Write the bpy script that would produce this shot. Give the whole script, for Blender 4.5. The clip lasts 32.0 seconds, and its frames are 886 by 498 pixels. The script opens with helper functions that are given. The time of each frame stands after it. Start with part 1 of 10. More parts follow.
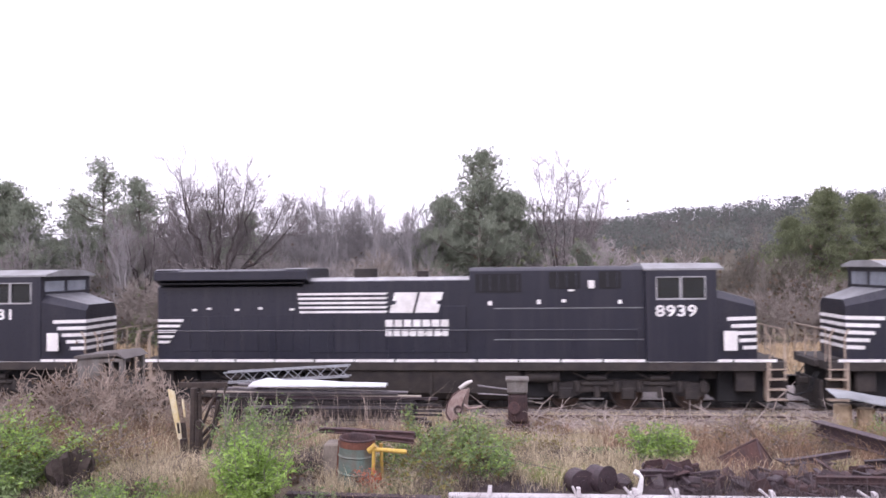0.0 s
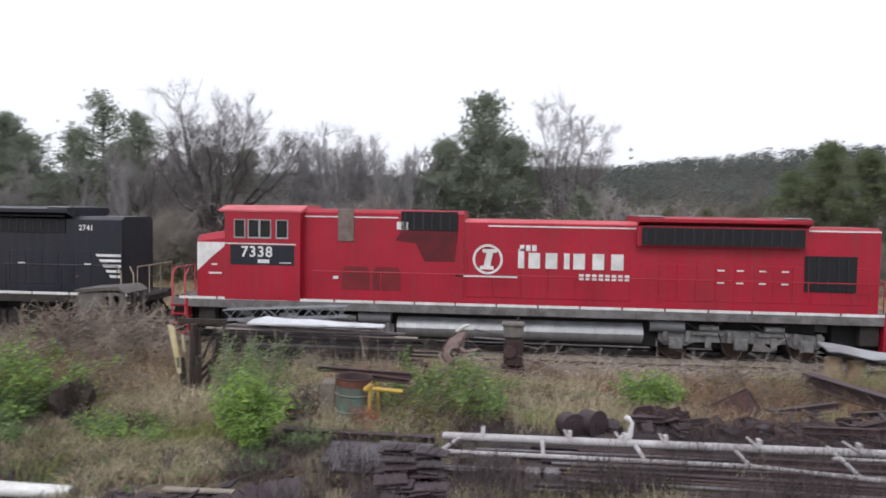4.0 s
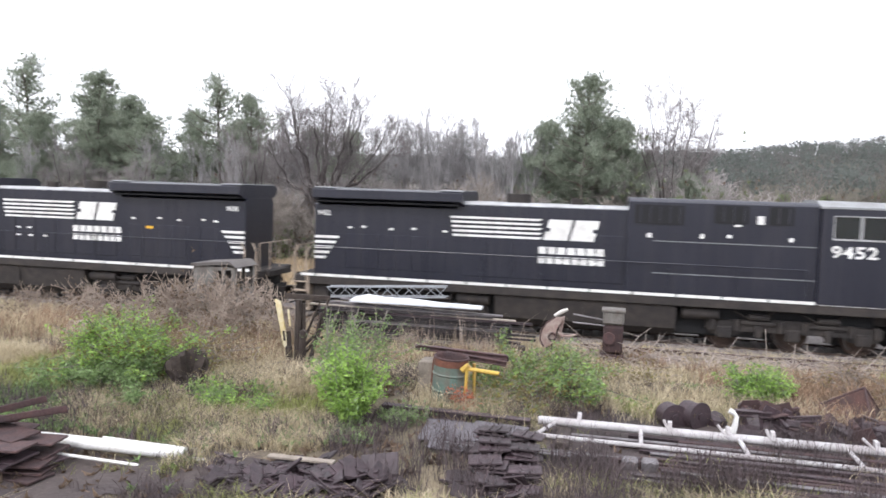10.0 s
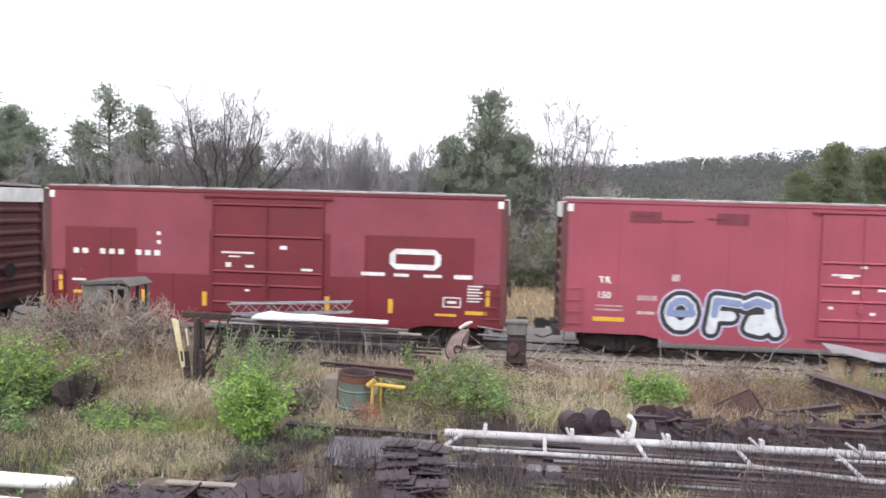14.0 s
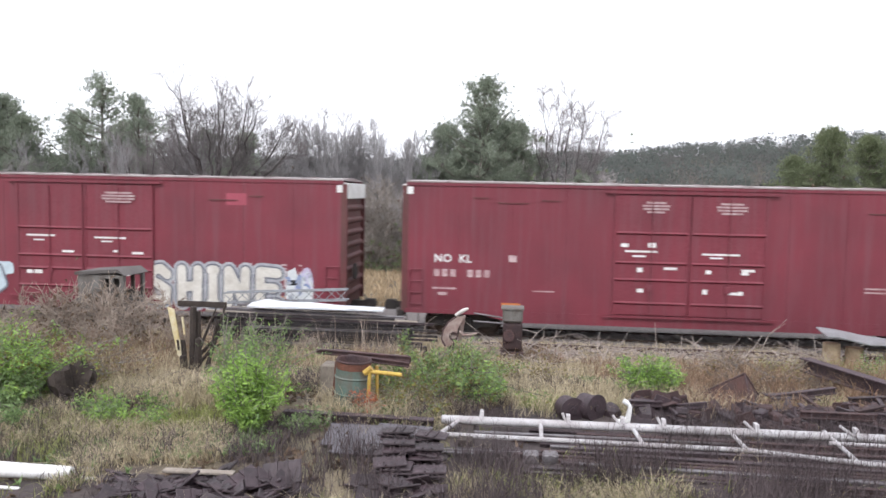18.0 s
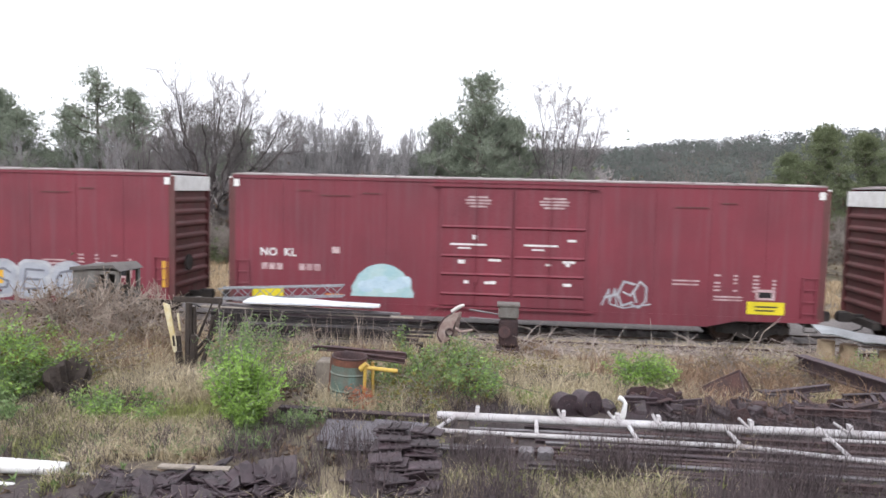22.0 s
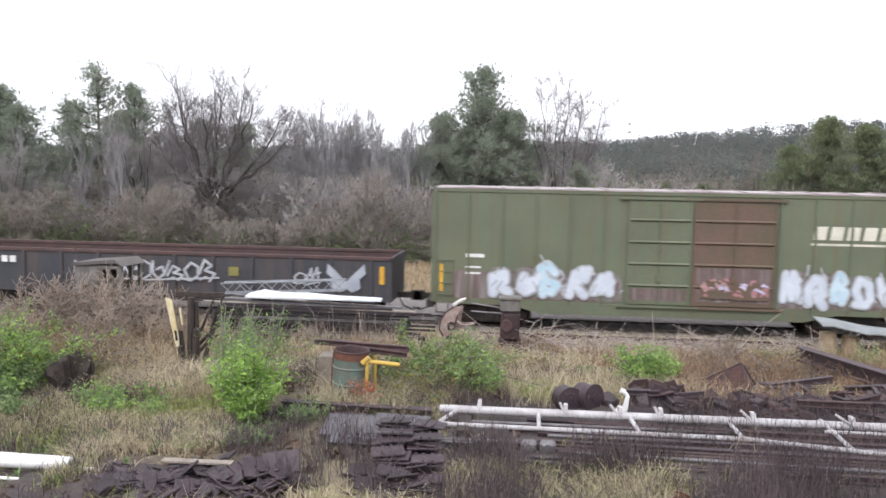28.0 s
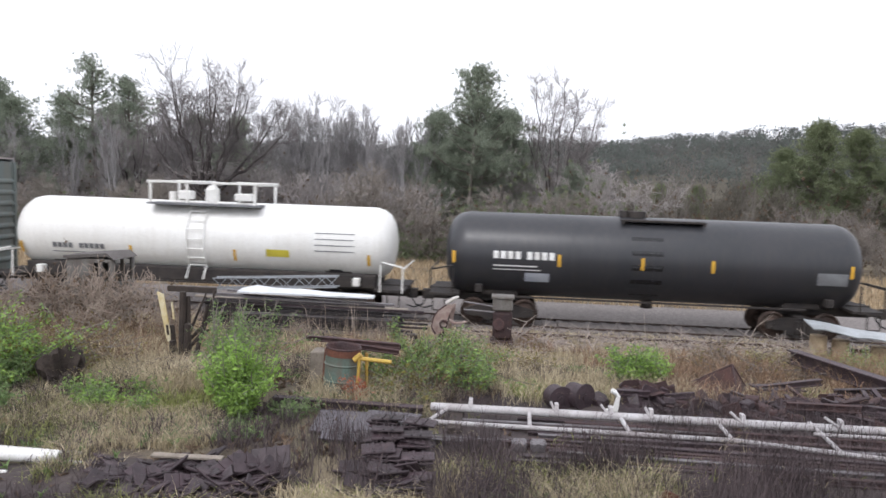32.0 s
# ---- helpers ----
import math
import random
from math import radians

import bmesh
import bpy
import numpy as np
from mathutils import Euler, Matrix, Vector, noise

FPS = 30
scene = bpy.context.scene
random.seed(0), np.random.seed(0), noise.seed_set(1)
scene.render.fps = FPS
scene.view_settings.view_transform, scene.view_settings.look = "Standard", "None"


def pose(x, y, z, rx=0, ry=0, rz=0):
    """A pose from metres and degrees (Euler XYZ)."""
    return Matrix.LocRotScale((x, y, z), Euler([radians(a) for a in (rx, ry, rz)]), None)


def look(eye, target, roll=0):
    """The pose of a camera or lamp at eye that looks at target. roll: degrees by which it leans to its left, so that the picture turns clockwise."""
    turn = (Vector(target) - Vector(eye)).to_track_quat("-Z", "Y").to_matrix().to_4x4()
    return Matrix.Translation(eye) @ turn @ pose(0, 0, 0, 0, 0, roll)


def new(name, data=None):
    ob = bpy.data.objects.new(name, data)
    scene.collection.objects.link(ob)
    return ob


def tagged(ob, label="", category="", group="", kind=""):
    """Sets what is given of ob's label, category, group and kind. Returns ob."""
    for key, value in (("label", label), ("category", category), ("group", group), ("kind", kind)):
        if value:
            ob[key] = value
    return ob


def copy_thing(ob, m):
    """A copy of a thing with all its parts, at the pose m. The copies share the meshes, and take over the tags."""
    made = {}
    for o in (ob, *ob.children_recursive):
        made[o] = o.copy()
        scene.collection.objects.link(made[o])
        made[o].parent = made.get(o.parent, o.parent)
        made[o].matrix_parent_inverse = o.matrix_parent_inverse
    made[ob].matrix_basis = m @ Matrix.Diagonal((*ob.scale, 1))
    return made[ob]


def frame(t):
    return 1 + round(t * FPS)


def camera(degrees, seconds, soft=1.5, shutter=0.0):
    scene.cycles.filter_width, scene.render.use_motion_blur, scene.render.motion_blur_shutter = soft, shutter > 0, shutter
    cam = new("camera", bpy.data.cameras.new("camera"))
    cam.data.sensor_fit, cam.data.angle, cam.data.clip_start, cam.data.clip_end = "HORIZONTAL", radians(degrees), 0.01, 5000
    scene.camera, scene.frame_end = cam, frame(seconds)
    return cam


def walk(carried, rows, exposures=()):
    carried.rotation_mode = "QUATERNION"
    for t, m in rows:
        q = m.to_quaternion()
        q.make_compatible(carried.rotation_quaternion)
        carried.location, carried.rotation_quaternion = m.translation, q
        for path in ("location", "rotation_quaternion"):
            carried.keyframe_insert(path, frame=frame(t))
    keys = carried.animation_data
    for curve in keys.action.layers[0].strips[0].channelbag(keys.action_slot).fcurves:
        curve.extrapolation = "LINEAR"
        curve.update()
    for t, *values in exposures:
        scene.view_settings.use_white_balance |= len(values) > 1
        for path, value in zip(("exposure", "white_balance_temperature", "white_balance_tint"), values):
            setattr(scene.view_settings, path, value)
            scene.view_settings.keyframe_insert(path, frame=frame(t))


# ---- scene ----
LENS = 61.07
EYE = (0.0, 0.0, 4.75)
# seconds, yaw, pitch, roll: one standing point, the camera only turns
TURNS = [(0, 5.29, 1.24, 0.65), (0.5, 5.94, 1.76, -0.80), (1, 6.91, 1.13, -1.49), (1.5, 7.60, 1.06, -1.41), (2, 7.11, 0.28, -1.04),
         (2.5, 6.00, -0.16, -1.72), (3, -0.53, -0.94, -2.77), (3.5, -0.93, -1.42, -1.62), (4, 5.31, -3.03, -0.94), (4.5, 13.28, -4.72, -0.80),
         (6.5, 10.67, -5.19, -1.97), (7, 1.29, -3.52, -2.93), (7.5, -7.31, -2.93, -4.08), (8, -1.53, -3.08, -3.51), (8.5, 7.12, -3.98, -1.88),
         (9, 14.92, -4.49, -1.50), (9.5, 16.69, -4.64, -1.39), (10, 12.97, -4.57, -1.74), (10.5, 11.13, -4.42, -2.09), (11, 10.48, -3.50, -1.26),
         (11.5, 10.26, -3.72, -1.04), (12, 6.62, -4.01, -2.33), (12.5, 3.49, -4.06, -2.77), (13, 3.42, -4.46, -3.92), (13.5, 4.27, -3.82, -2.62),
         (14, 5.67, -3.28, -1.56), (14.5, 5.98, -3.18, -1.41), (16.5, 5.61, -3.95, -1.27), (17, 5.57, -4.08, -1.38), (17.5, 5.42, -4.15, -1.39),
         (18, 5.31, -4.26, -1.19), (18.5, 5.22, -4.44, -1.50), (19, 5.10, -4.53, -1.40), (19.5, 5.13, -4.60, -1.22), (20, 5.09, -4.66, -1.38),
         (20.5, 5.05, -4.60, -1.38), (21, 5.08, -4.60, -1.43), (21.5, 5.07, -4.54, -1.33), (22, 5.02, -4.53, -1.36), (22.5, 4.98, -4.52, -1.47),
         (23, 5.05, -4.58, -1.43), (23.5, 5.35, -4.57, -1.58), (24, 5.41, -4.56, -1.59), (24.5, 5.41, -4.55, -1.40), (26.5, 4.85, -4.66, -1.63),
         (27, 4.65, -4.70, -1.14), (27.5, 4.57, -4.75, -1.07), (28, 5.12, -5.01, -1.11), (28.5, 5.06, -5.17, -1.57), (29, 4.19, -5.09, -1.95),
         (29.5, 4.05, -5.06, -1.77), (30, 4.10, -4.97, -1.51), (30.5, 4.05, -4.91, -1.72), (31, 3.87, -4.89, -2.09), (31.5, 4.07, -4.86, -2.11),
         (32, 4.69, -5.15, -1.97)]
# seconds, stops
EXPOSURE = [(0, 0.55, 6150, 31), (0.3, 0.37, 6190, 23)] + [(t, e, 6220, 13) for t, e in ((0.7, 0.09), (1, -0.15), (2, -0.3), (4, -0.1), (4.5, 0.15), (6.5, 0.68), (8, 0.76), (13, 0.67), (19, 0.53), (28, 0.58), (30, 0.5), (31, 0.42), (32, 0.2))]
cam = camera(LENS, 32.0, soft=1.6, shutter=0.25)
walk(cam, [(t, pose(*EYE, 90 + p, r, y)) for t, y, p, r in TURNS], EXPOSURE)

# ---- overcast daylight ----
world = bpy.data.worlds.new("overcast")
scene.world = world
world.use_nodes = True
wn, wl = world.node_tree.nodes, world.node_tree.links
wn.clear()
sky = wn.new("ShaderNodeTexSky")
sky.sky_type, sky.sun_disc, sky.sun_elevation, sky.sun_rotation = "NISHITA", False, radians(48), radians(200)
sky.dust_density, sky.air_density = 6.0, 1.5
hazy = wn.new("ShaderNodeHueSaturation")
hazy.inputs["Saturation"].default_value = 0.03
cloud = wn.new("ShaderNodeMix")
cloud.data_type = "RGBA"
cloud.inputs["Factor"].default_value = 0.82
cloud.inputs["B"].default_value = (10.6, 10.7, 11.0, 1)
back = wn.new("ShaderNodeBackground")
back.inputs["Strength"].default_value = 0.12
wout = wn.new("ShaderNodeOutputWorld")
wl.new(sky.outputs["Color"], hazy.inputs["Color"])
wl.new(hazy.outputs["Color"], cloud.inputs["A"])
wl.new(cloud.outputs["Result"], back.inputs["Color"])
wl.new(back.outputs["Background"], wout.inputs["Surface"])
sun = new("sun", bpy.data.lights.new("sun", "SUN"))
sun.data.energy, sun.data.angle, sun.data.color = 1.2, radians(18), (1, 0.97, 0.92)
sun.matrix_world = look((-12, -32, 40), (0, 0, 0))


# ---- materials ----
def surface(name, rgb, rgb2=None, rough=0.7, metal=0.0, scale=1.5, fine=30.0, bump=0.15, streak=0.0, grime=(0.09, 0.075, 0.06), each=0.0, island=0.0, thin=0.0):
    """Base colour mottled towards rgb2 at two scales, vertical grime streaks, fine relief; each: lightness varied from object to object."""
    m = bpy.data.materials.new(name)
    m.use_nodes = True
    n, l = m.node_tree.nodes, m.node_tree.links
    b = n["Principled BSDF"]
    b.inputs["Metallic"].default_value = metal
    co = n.new("ShaderNodeTexCoord").outputs["Object"]
    rgb2 = rgb2 or tuple(c * 0.72 for c in rgb)

    def noisy(sc, detail, vec=None):
        t = n.new("ShaderNodeTexNoise")
        t.inputs["Scale"].default_value, t.inputs["Detail"].default_value = sc, detail
        l.new(vec or co, t.inputs["Vector"])
        return t.outputs["Fac"]

    def ranged(src, lo, hi, a=0.0, z=1.0):
        r = n.new("ShaderNodeMapRange")
        for k, v in zip(("From Min", "From Max", "To Min", "To Max"), (lo, hi, a, z)):
            r.inputs[k].default_value = v
        l.new(src, r.inputs["Value"])
        return r.outputs["Result"]

    def mixed(fac, a, c):
        x = n.new("ShaderNodeMix")
        x.data_type = "RGBA"
        for key, val in (("Factor", fac), ("A", a), ("B", c)):
            if isinstance(val, tuple):
                x.inputs[key].default_value = (*val, 1)
            elif isinstance(val, float):
                x.inputs[key].default_value = val
            else:
                l.new(val, x.inputs[key])
        return x.outputs["Result"]

    big, small = noisy(scale, 5), noisy(fine, 3)
    col = mixed(ranged(big, 0.35, 0.68), rgb, rgb2)
    col = mixed(ranged(small, 0.45, 0.8, 0.0, 0.45), col, tuple(c * 0.55 for c in rgb2))
    if streak:
        mp = n.new("ShaderNodeMapping")
        mp.inputs["Scale"].default_value = (2.6, 2.6, 0.16)
        l.new(co, mp.inputs["Vector"])
        col = mixed(ranged(noisy(2.2, 6, mp.outputs["Vector"]), 0.45, 0.75, 0.0, streak), col, grime)
    if each or island:
        src = n.new("ShaderNodeObjectInfo").outputs["Random"] if each else n.new("ShaderNodeNewGeometry").outputs["Random Per Island"]
        v = each or island
        hs = n.new("ShaderNodeHueSaturation")
        l.new(ranged(src, 0, 1, 1 - v, 1 + v), hs.inputs["Value"])
        l.new(col, hs.inputs["Color"])
        col = hs.outputs["Color"]
    l.new(col, b.inputs["Base Color"])
    l.new(ranged(small, 0.3, 0.7, max(0.02, rough - 0.12), min(1, rough + 0.1)), b.inputs["Roughness"])
    if bump:
        bp = n.new("ShaderNodeBump")
        bp.inputs["Strength"].default_value, bp.inputs["Distance"].default_value = bump, 0.02
        l.new(small, bp.inputs["Height"])
        l.new(bp.outputs["Normal"], b.inputs["Normal"])
    if thin:
        b.inputs["Transmission Weight"].default_value = 0.0
        tr = n.new("ShaderNodeBsdfTranslucent")
        l.new(col, tr.inputs["Color"])
        ms = n.new("ShaderNodeMixShader")
        ms.inputs["Fac"].default_value = thin
        l.new(b.outputs["BSDF"], ms.inputs[1])
        l.new(tr.outputs["BSDF"], ms.inputs[2])
        l.new(ms.outputs["Shader"], n["Material Output"].inputs["Surface"])
    return m


BLACK = surface("black_loco_paint", (0.010, 0.011, 0.021), (0.015, 0.016, 0.027), rough=0.38, scale=0.7, streak=0.22, grime=(0.06, 0.052, 0.055), bump=0.05)
DARKGRILLE = surface("dark_grille", (0.010, 0.010, 0.012), rough=0.8, fine=60)
UNDER = surface("underframe_grime", (0.022, 0.019, 0.019), (0.044, 0.036, 0.032), rough=0.85, scale=3, bump=0.3)
WHITE = surface("white_lettering", (0.78, 0.78, 0.77), (0.6, 0.59, 0.57), rough=0.6, scale=3, bump=0.02)
GREYROOF = surface("pale_grey_roof", (0.27, 0.28, 0.29), (0.19, 0.19, 0.19), rough=0.7)
EDGEPALE = surface("pale_hood_edge", (0.42, 0.43, 0.44), (0.28, 0.28, 0.28), rough=0.65, scale=3)
MIDGREY = surface("mid_grey_paint", (0.2, 0.21, 0.22), (0.13, 0.13, 0.14), rough=0.6)
SILVER = surface("silver_tank_paint", (0.42, 0.43, 0.45), (0.3, 0.3, 0.31), rough=0.45, metal=0.2, streak=0.3)
REDLOCO = surface("bright_red_paint", (0.41, 0.004, 0.026), (0.32, 0.004, 0.02), rough=0.52, scale=0.8, streak=0.2, bump=0.04)
REDROOF = surface("faded_red_roof", (0.6, 0.13, 0.15), (0.5, 0.08, 0.1), rough=0.6)
STEEL = surface("worn_steel", (0.3, 0.29, 0.28), (0.18, 0.14, 0.12), rough=0.4, metal=0.8)
RAILTOP = surface("rail_steel", (0.11, 0.075, 0.06), (0.06, 0.045, 0.04), rough=0.6, metal=0.4)
YELLOW = surface("yellow_safety_paint", (0.72, 0.42, 0.03), (0.55, 0.3, 0.03), rough=0.6, bump=0.05)
LEMON = surface("dull_lemon_paint", (0.6, 0.52, 0.06), (0.48, 0.4, 0.05), rough=0.6, bump=0.05)
ORANGE = surface("orange_marking", (0.6, 0.2, 0.05), rough=0.6)
FADEWHITE = surface("faded_pinkish_lettering", (0.52, 0.4, 0.4), (0.34, 0.2, 0.21), rough=0.7, scale=5, bump=0.02)
BOXRED = surface("boxcar_oxide_red", (0.188, 0.027, 0.043), (0.135, 0.023, 0.035), rough=0.6, scale=0.45, streak=0.38, grime=(0.15, 0.07, 0.082), bump=0.05)
BOXPINK = surface("faded_red_boxcar", (0.33, 0.062, 0.094), (0.265, 0.05, 0.076), rough=0.62, scale=0.5, streak=0.2, grime=(0.3, 0.1, 0.1), bump=0.05)
BOXLIGHT = surface("rosy_red_boxcar", (0.265, 0.055, 0.07), (0.2, 0.046, 0.058), rough=0.62, scale=0.5, streak=0.25, grime=(0.26, 0.1, 0.1), bump=0.05)
BOXFADE = surface("chalky_red_patch", (0.24, 0.052, 0.072), (0.2, 0.042, 0.058), rough=0.75, scale=0.7, bump=0.04)
BOXDEEP = surface("fresh_red_patch", (0.16, 0.014, 0.024), (0.13, 0.013, 0.02), rough=0.5, scale=0.8, bump=0.04)
# Darker copy of the oxide red: shade on the ribbed ends put into colour.
RIBSHADE = surface("boxcar_shaded_red", (0.13, 0.034, 0.036), (0.085, 0.028, 0.028), rough=0.7, scale=1.0, streak=0.45)
ROOFZINC = surface("galvanised_roof", (0.4, 0.37, 0.36), (0.26, 0.2, 0.2), rough=0.6, metal=0.2, scale=0.7)
OLIVE = surface("olive_boxcar", (0.125, 0.145, 0.09), (0.1, 0.115, 0.075), rough=0.65, scale=0.6, streak=0.55, grime=(0.14, 0.1, 0.055), bump=0.05)
RUSTPAINT = surface("rusted_red_door", (0.14, 0.085, 0.062), (0.1, 0.08, 0.05), rough=0.8, scale=1.2, streak=0.5)
GREYGREEN = surface("grey_green_boxcar", (0.17, 0.2, 0.19), (0.13, 0.155, 0.15), rough=0.65, scale=0.6, streak=0.5, grime=(0.17, 0.12, 0.08), bump=0.05)
DOORRED = surface("red_door", (0.265, 0.075, 0.09), (0.21, 0.06, 0.072), rough=0.6, scale=1.2, streak=0.25)
NAVY = surface("navy_patch", (0.03, 0.045, 0.11), rough=0.6)
GONDOLA = surface("gondola_dark", (0.036, 0.04, 0.05), (0.055, 0.05, 0.053), rough=0.75, scale=1.0, streak=0.45, grime=(0.12, 0.075, 0.05))
RUSTWALL = surface("gondola_inside", (0.09, 0.05, 0.045), (0.06, 0.04, 0.04), rough=0.9, scale=2)
TANKWHITE = surface("white_tank_paint", (0.82, 0.82, 0.8), (0.72, 0.71, 0.68), rough=0.4, scale=0.5, streak=0.22, grime=(0.5, 0.47, 0.42), bump=0.02)
TANKBLACK = surface("black_tank_paint", (0.025, 0.027, 0.032), (0.035, 0.035, 0.04), rough=0.4, scale=0.5, streak=0.25, grime=(0.07, 0.06, 0.055), bump=0.03)
SPRAYBLUE = surface("spray_pale_blue", (0.5, 0.62, 0.68), (0.36, 0.5, 0.6), rough=0.6, scale=2)
SPRAYICE = surface("spray_ice_blue", (0.5, 0.6, 0.64), (0.4, 0.47, 0.53), rough=0.6, scale=2)
SPRAYDARK = surface("spray_black", (0.03, 0.03, 0.035), rough=0.6)
SPRAYWHITE = surface("spray_chalk_white", (0.66, 0.68, 0.68), (0.5, 0.53, 0.56), rough=0.6, scale=2)
SPRAYGREY = surface("spray_silver_grey", (0.38, 0.4, 0.44), (0.3, 0.32, 0.37), rough=0.5, scale=2)
SPRAYMAUVE = surface("spray_mauve", (0.55, 0.47, 0.6), (0.42, 0.42, 0.58), rough=0.6, scale=2)
SPRAYNAVY = surface("spray_slate_blue", (0.16, 0.2, 0.36), (0.25, 0.3, 0.45), rough=0.6, scale=2)
SPRAYTEAL = surface("spray_teal", (0.2, 0.42, 0.48), (0.3, 0.55, 0.58), rough=0.6, scale=2)
SPRAYPALE = surface("spray_pale_silver", (0.56, 0.6, 0.66), (0.46, 0.5, 0.57), rough=0.55, scale=1.6)
SPRAYCREAM = surface("spray_cream", (0.64, 0.62, 0.57), (0.5, 0.47, 0.42), rough=0.65, scale=3)
SPRAYTAUPE = surface("spray_taupe", (0.26, 0.2, 0.19), (0.2, 0.14, 0.14), rough=0.7, scale=3)
SPRAYCHALK = surface("spray_thin_white", (0.44, 0.45, 0.47), (0.3, 0.31, 0.34), rough=0.7, scale=3)
SPRAYSLATE = surface("spray_slate_grey", (0.17, 0.18, 0.21), (0.12, 0.12, 0.15), rough=0.6, scale=2)
SPRAYPINKISH = surface("spray_dusty_pink", (0.4, 0.24, 0.23), (0.3, 0.17, 0.16), rough=0.7, scale=2)
BOXFAINT = surface("pinkish_chalk_paint", (0.4, 0.2, 0.22), (0.3, 0.12, 0.14), rough=0.7, scale=2)
SPRAYRED = surface("spray_pink", (0.6, 0.12, 0.16), rough=0.6)


def pane(name, rgb, rough=0.08):
    m = bpy.data.materials.new(name)
    m.use_nodes = True
    b = m.node_tree.nodes["Principled BSDF"]
    b.inputs["Base Color"].default_value = (*rgb, 1)
    b.inputs["Roughness"].default_value = rough
    b.inputs["Transmission Weight"].default_value = 0.6
    return m


GLASS = pane("cab_glass", (0.05, 0.058, 0.062))
# Opaque blue-grey: the sky's reflection on the windshield put into the colour.
SKYGLASS = surface("sky_toned_windshield", (0.3, 0.33, 0.37), (0.22, 0.24, 0.27), rough=0.22, scale=2, bump=0.0)
TANRAIL = surface("tan_dusty_steel", (0.4, 0.33, 0.265), (0.25, 0.195, 0.15), rough=0.7, scale=4)


# ---- mesh helpers ----
class Shape:
    """Gathers solids into one mesh; x can be mirrored about the middle of a vehicle."""

    def __init__(self, mirror=1):
        self.v, self.f, self.mirror = [], [], mirror

    def add(self, verts, faces):
        k = len(self.v)
        self.v += [(self.mirror * a, b, c) for a, b, c in verts]
        self.f += [tuple(k + i for i in (f if self.mirror > 0 else reversed(f))) for f in faces]
        return self

    def box(self, x0, y0, z0, x1, y1, z1, c=0.0):
        if x0 > x1:
            x0, x1 = x1, x0
        if y0 > y1:
            y0, y1 = y1, y0
        if not c:
            vs = [(x, y, z) for z in (z0, z1) for y in (y0, y1) for x in (x0, x1)]
            return self.add(vs, [(0, 2, 3, 1), (4, 5, 7, 6), (0, 1, 5, 4), (2, 6, 7, 3), (0, 4, 6, 2), (1, 3, 7, 5)])
        c = min(c, (x1 - x0) * 0.45, (y1 - y0) * 0.45, (z1 - z0) * 0.45)
        lo, hi = (x0, y0, z0), (x1, y1, z1)
        vs, idx = [], {}
        for sx in (0, 1):
            for sy in (0, 1):
                for sz in (0, 1):
                    s = (sx, sy, sz)
                    for ax in range(3):
                        p = [(hi[i] - c if s[i] else lo[i] + c) for i in range(3)]
                        p[ax] = hi[ax] if s[ax] else lo[ax]
                        idx[(s, ax)] = len(vs)
                        vs.append(tuple(p))
        fs = []
        for ax in range(3):
            a, b = (ax + 1) % 3, (ax + 2) % 3
            for side in (0, 1):
                q = []
                for da, db in ((0, 0), (1, 0), (1, 1), (0, 1)):
                    s = [0, 0, 0]
                    s[ax], s[a], s[b] = side, da, db
                    q.append(idx[(tuple(s), ax)])
                fs.append(tuple(q) if side else tuple(reversed(q)))
            for sa in (0, 1):
                for sb in (0, 1):
                    s0, s1 = [0, 0, 0], [0, 0, 0]
                    s0[a] = s1[a] = sa
                    s0[b] = s1[b] = sb
                    s1[ax] = 1
                    s0, s1 = tuple(s0), tuple(s1)
                    q = (idx[(s0, a)], idx[(s1, a)], idx[(s1, b)], idx[(s0, b)])
                    fs.append(q if (sa == sb) == False else tuple(reversed(q)))
        for s in [(i, j, k) for i in (0, 1) for j in (0, 1) for k in (0, 1)]:
            q = (idx[(s, 0)], idx[(s, 1)], idx[(s, 2)])
            fs.append(q if sum(s) % 2 else tuple(reversed(q)))
        return self.add(vs, fs)

    def rod(self, p, q, r, n=8, r2=None):
        """A round bar from p to q, tapering to r2."""
        p, q = Vector(p), Vector(q)
        d = (q - p).normalized()
        a = d.cross(Vector((0, 0, 1)) if abs(d.z) < 0.9 else Vector((1, 0, 0))).normalized()
        b = d.cross(a)
        r2 = r if r2 is None else r2
        vs = [tuple(o + (a * math.cos(6.2832 * i / n) + b * math.sin(6.2832 * i / n)) * k) for o, k in ((p, r), (q, r2)) for i in range(n)]
        fs = [(i, (i + 1) % n, n + (i + 1) % n, n + i) for i in range(n)]
        return self.add(vs, [f for f in fs] + [tuple(reversed(range(n))), tuple(range(n, 2 * n))])

    def bent(self, pts, r, n=6):
        for p, q in zip(pts, pts[1:]):
            self.rod(p, q, r, n)
        return self

    def slab(self, outline, y0, y1):
        """A polygon in x and z (anticlockwise seen from the near side, which is -y), from y0 (near) to y1."""
        k = len(outline)
        vs = [(x, y0, z) for x, z in outline] + [(x, y1, z) for x, z in outline]
        return self.add(vs, [tuple(range(k)), tuple(reversed(range(k, 2 * k)))] + [(i, k + i, k + (i + 1) % k, (i + 1) % k) for i in range(k)])

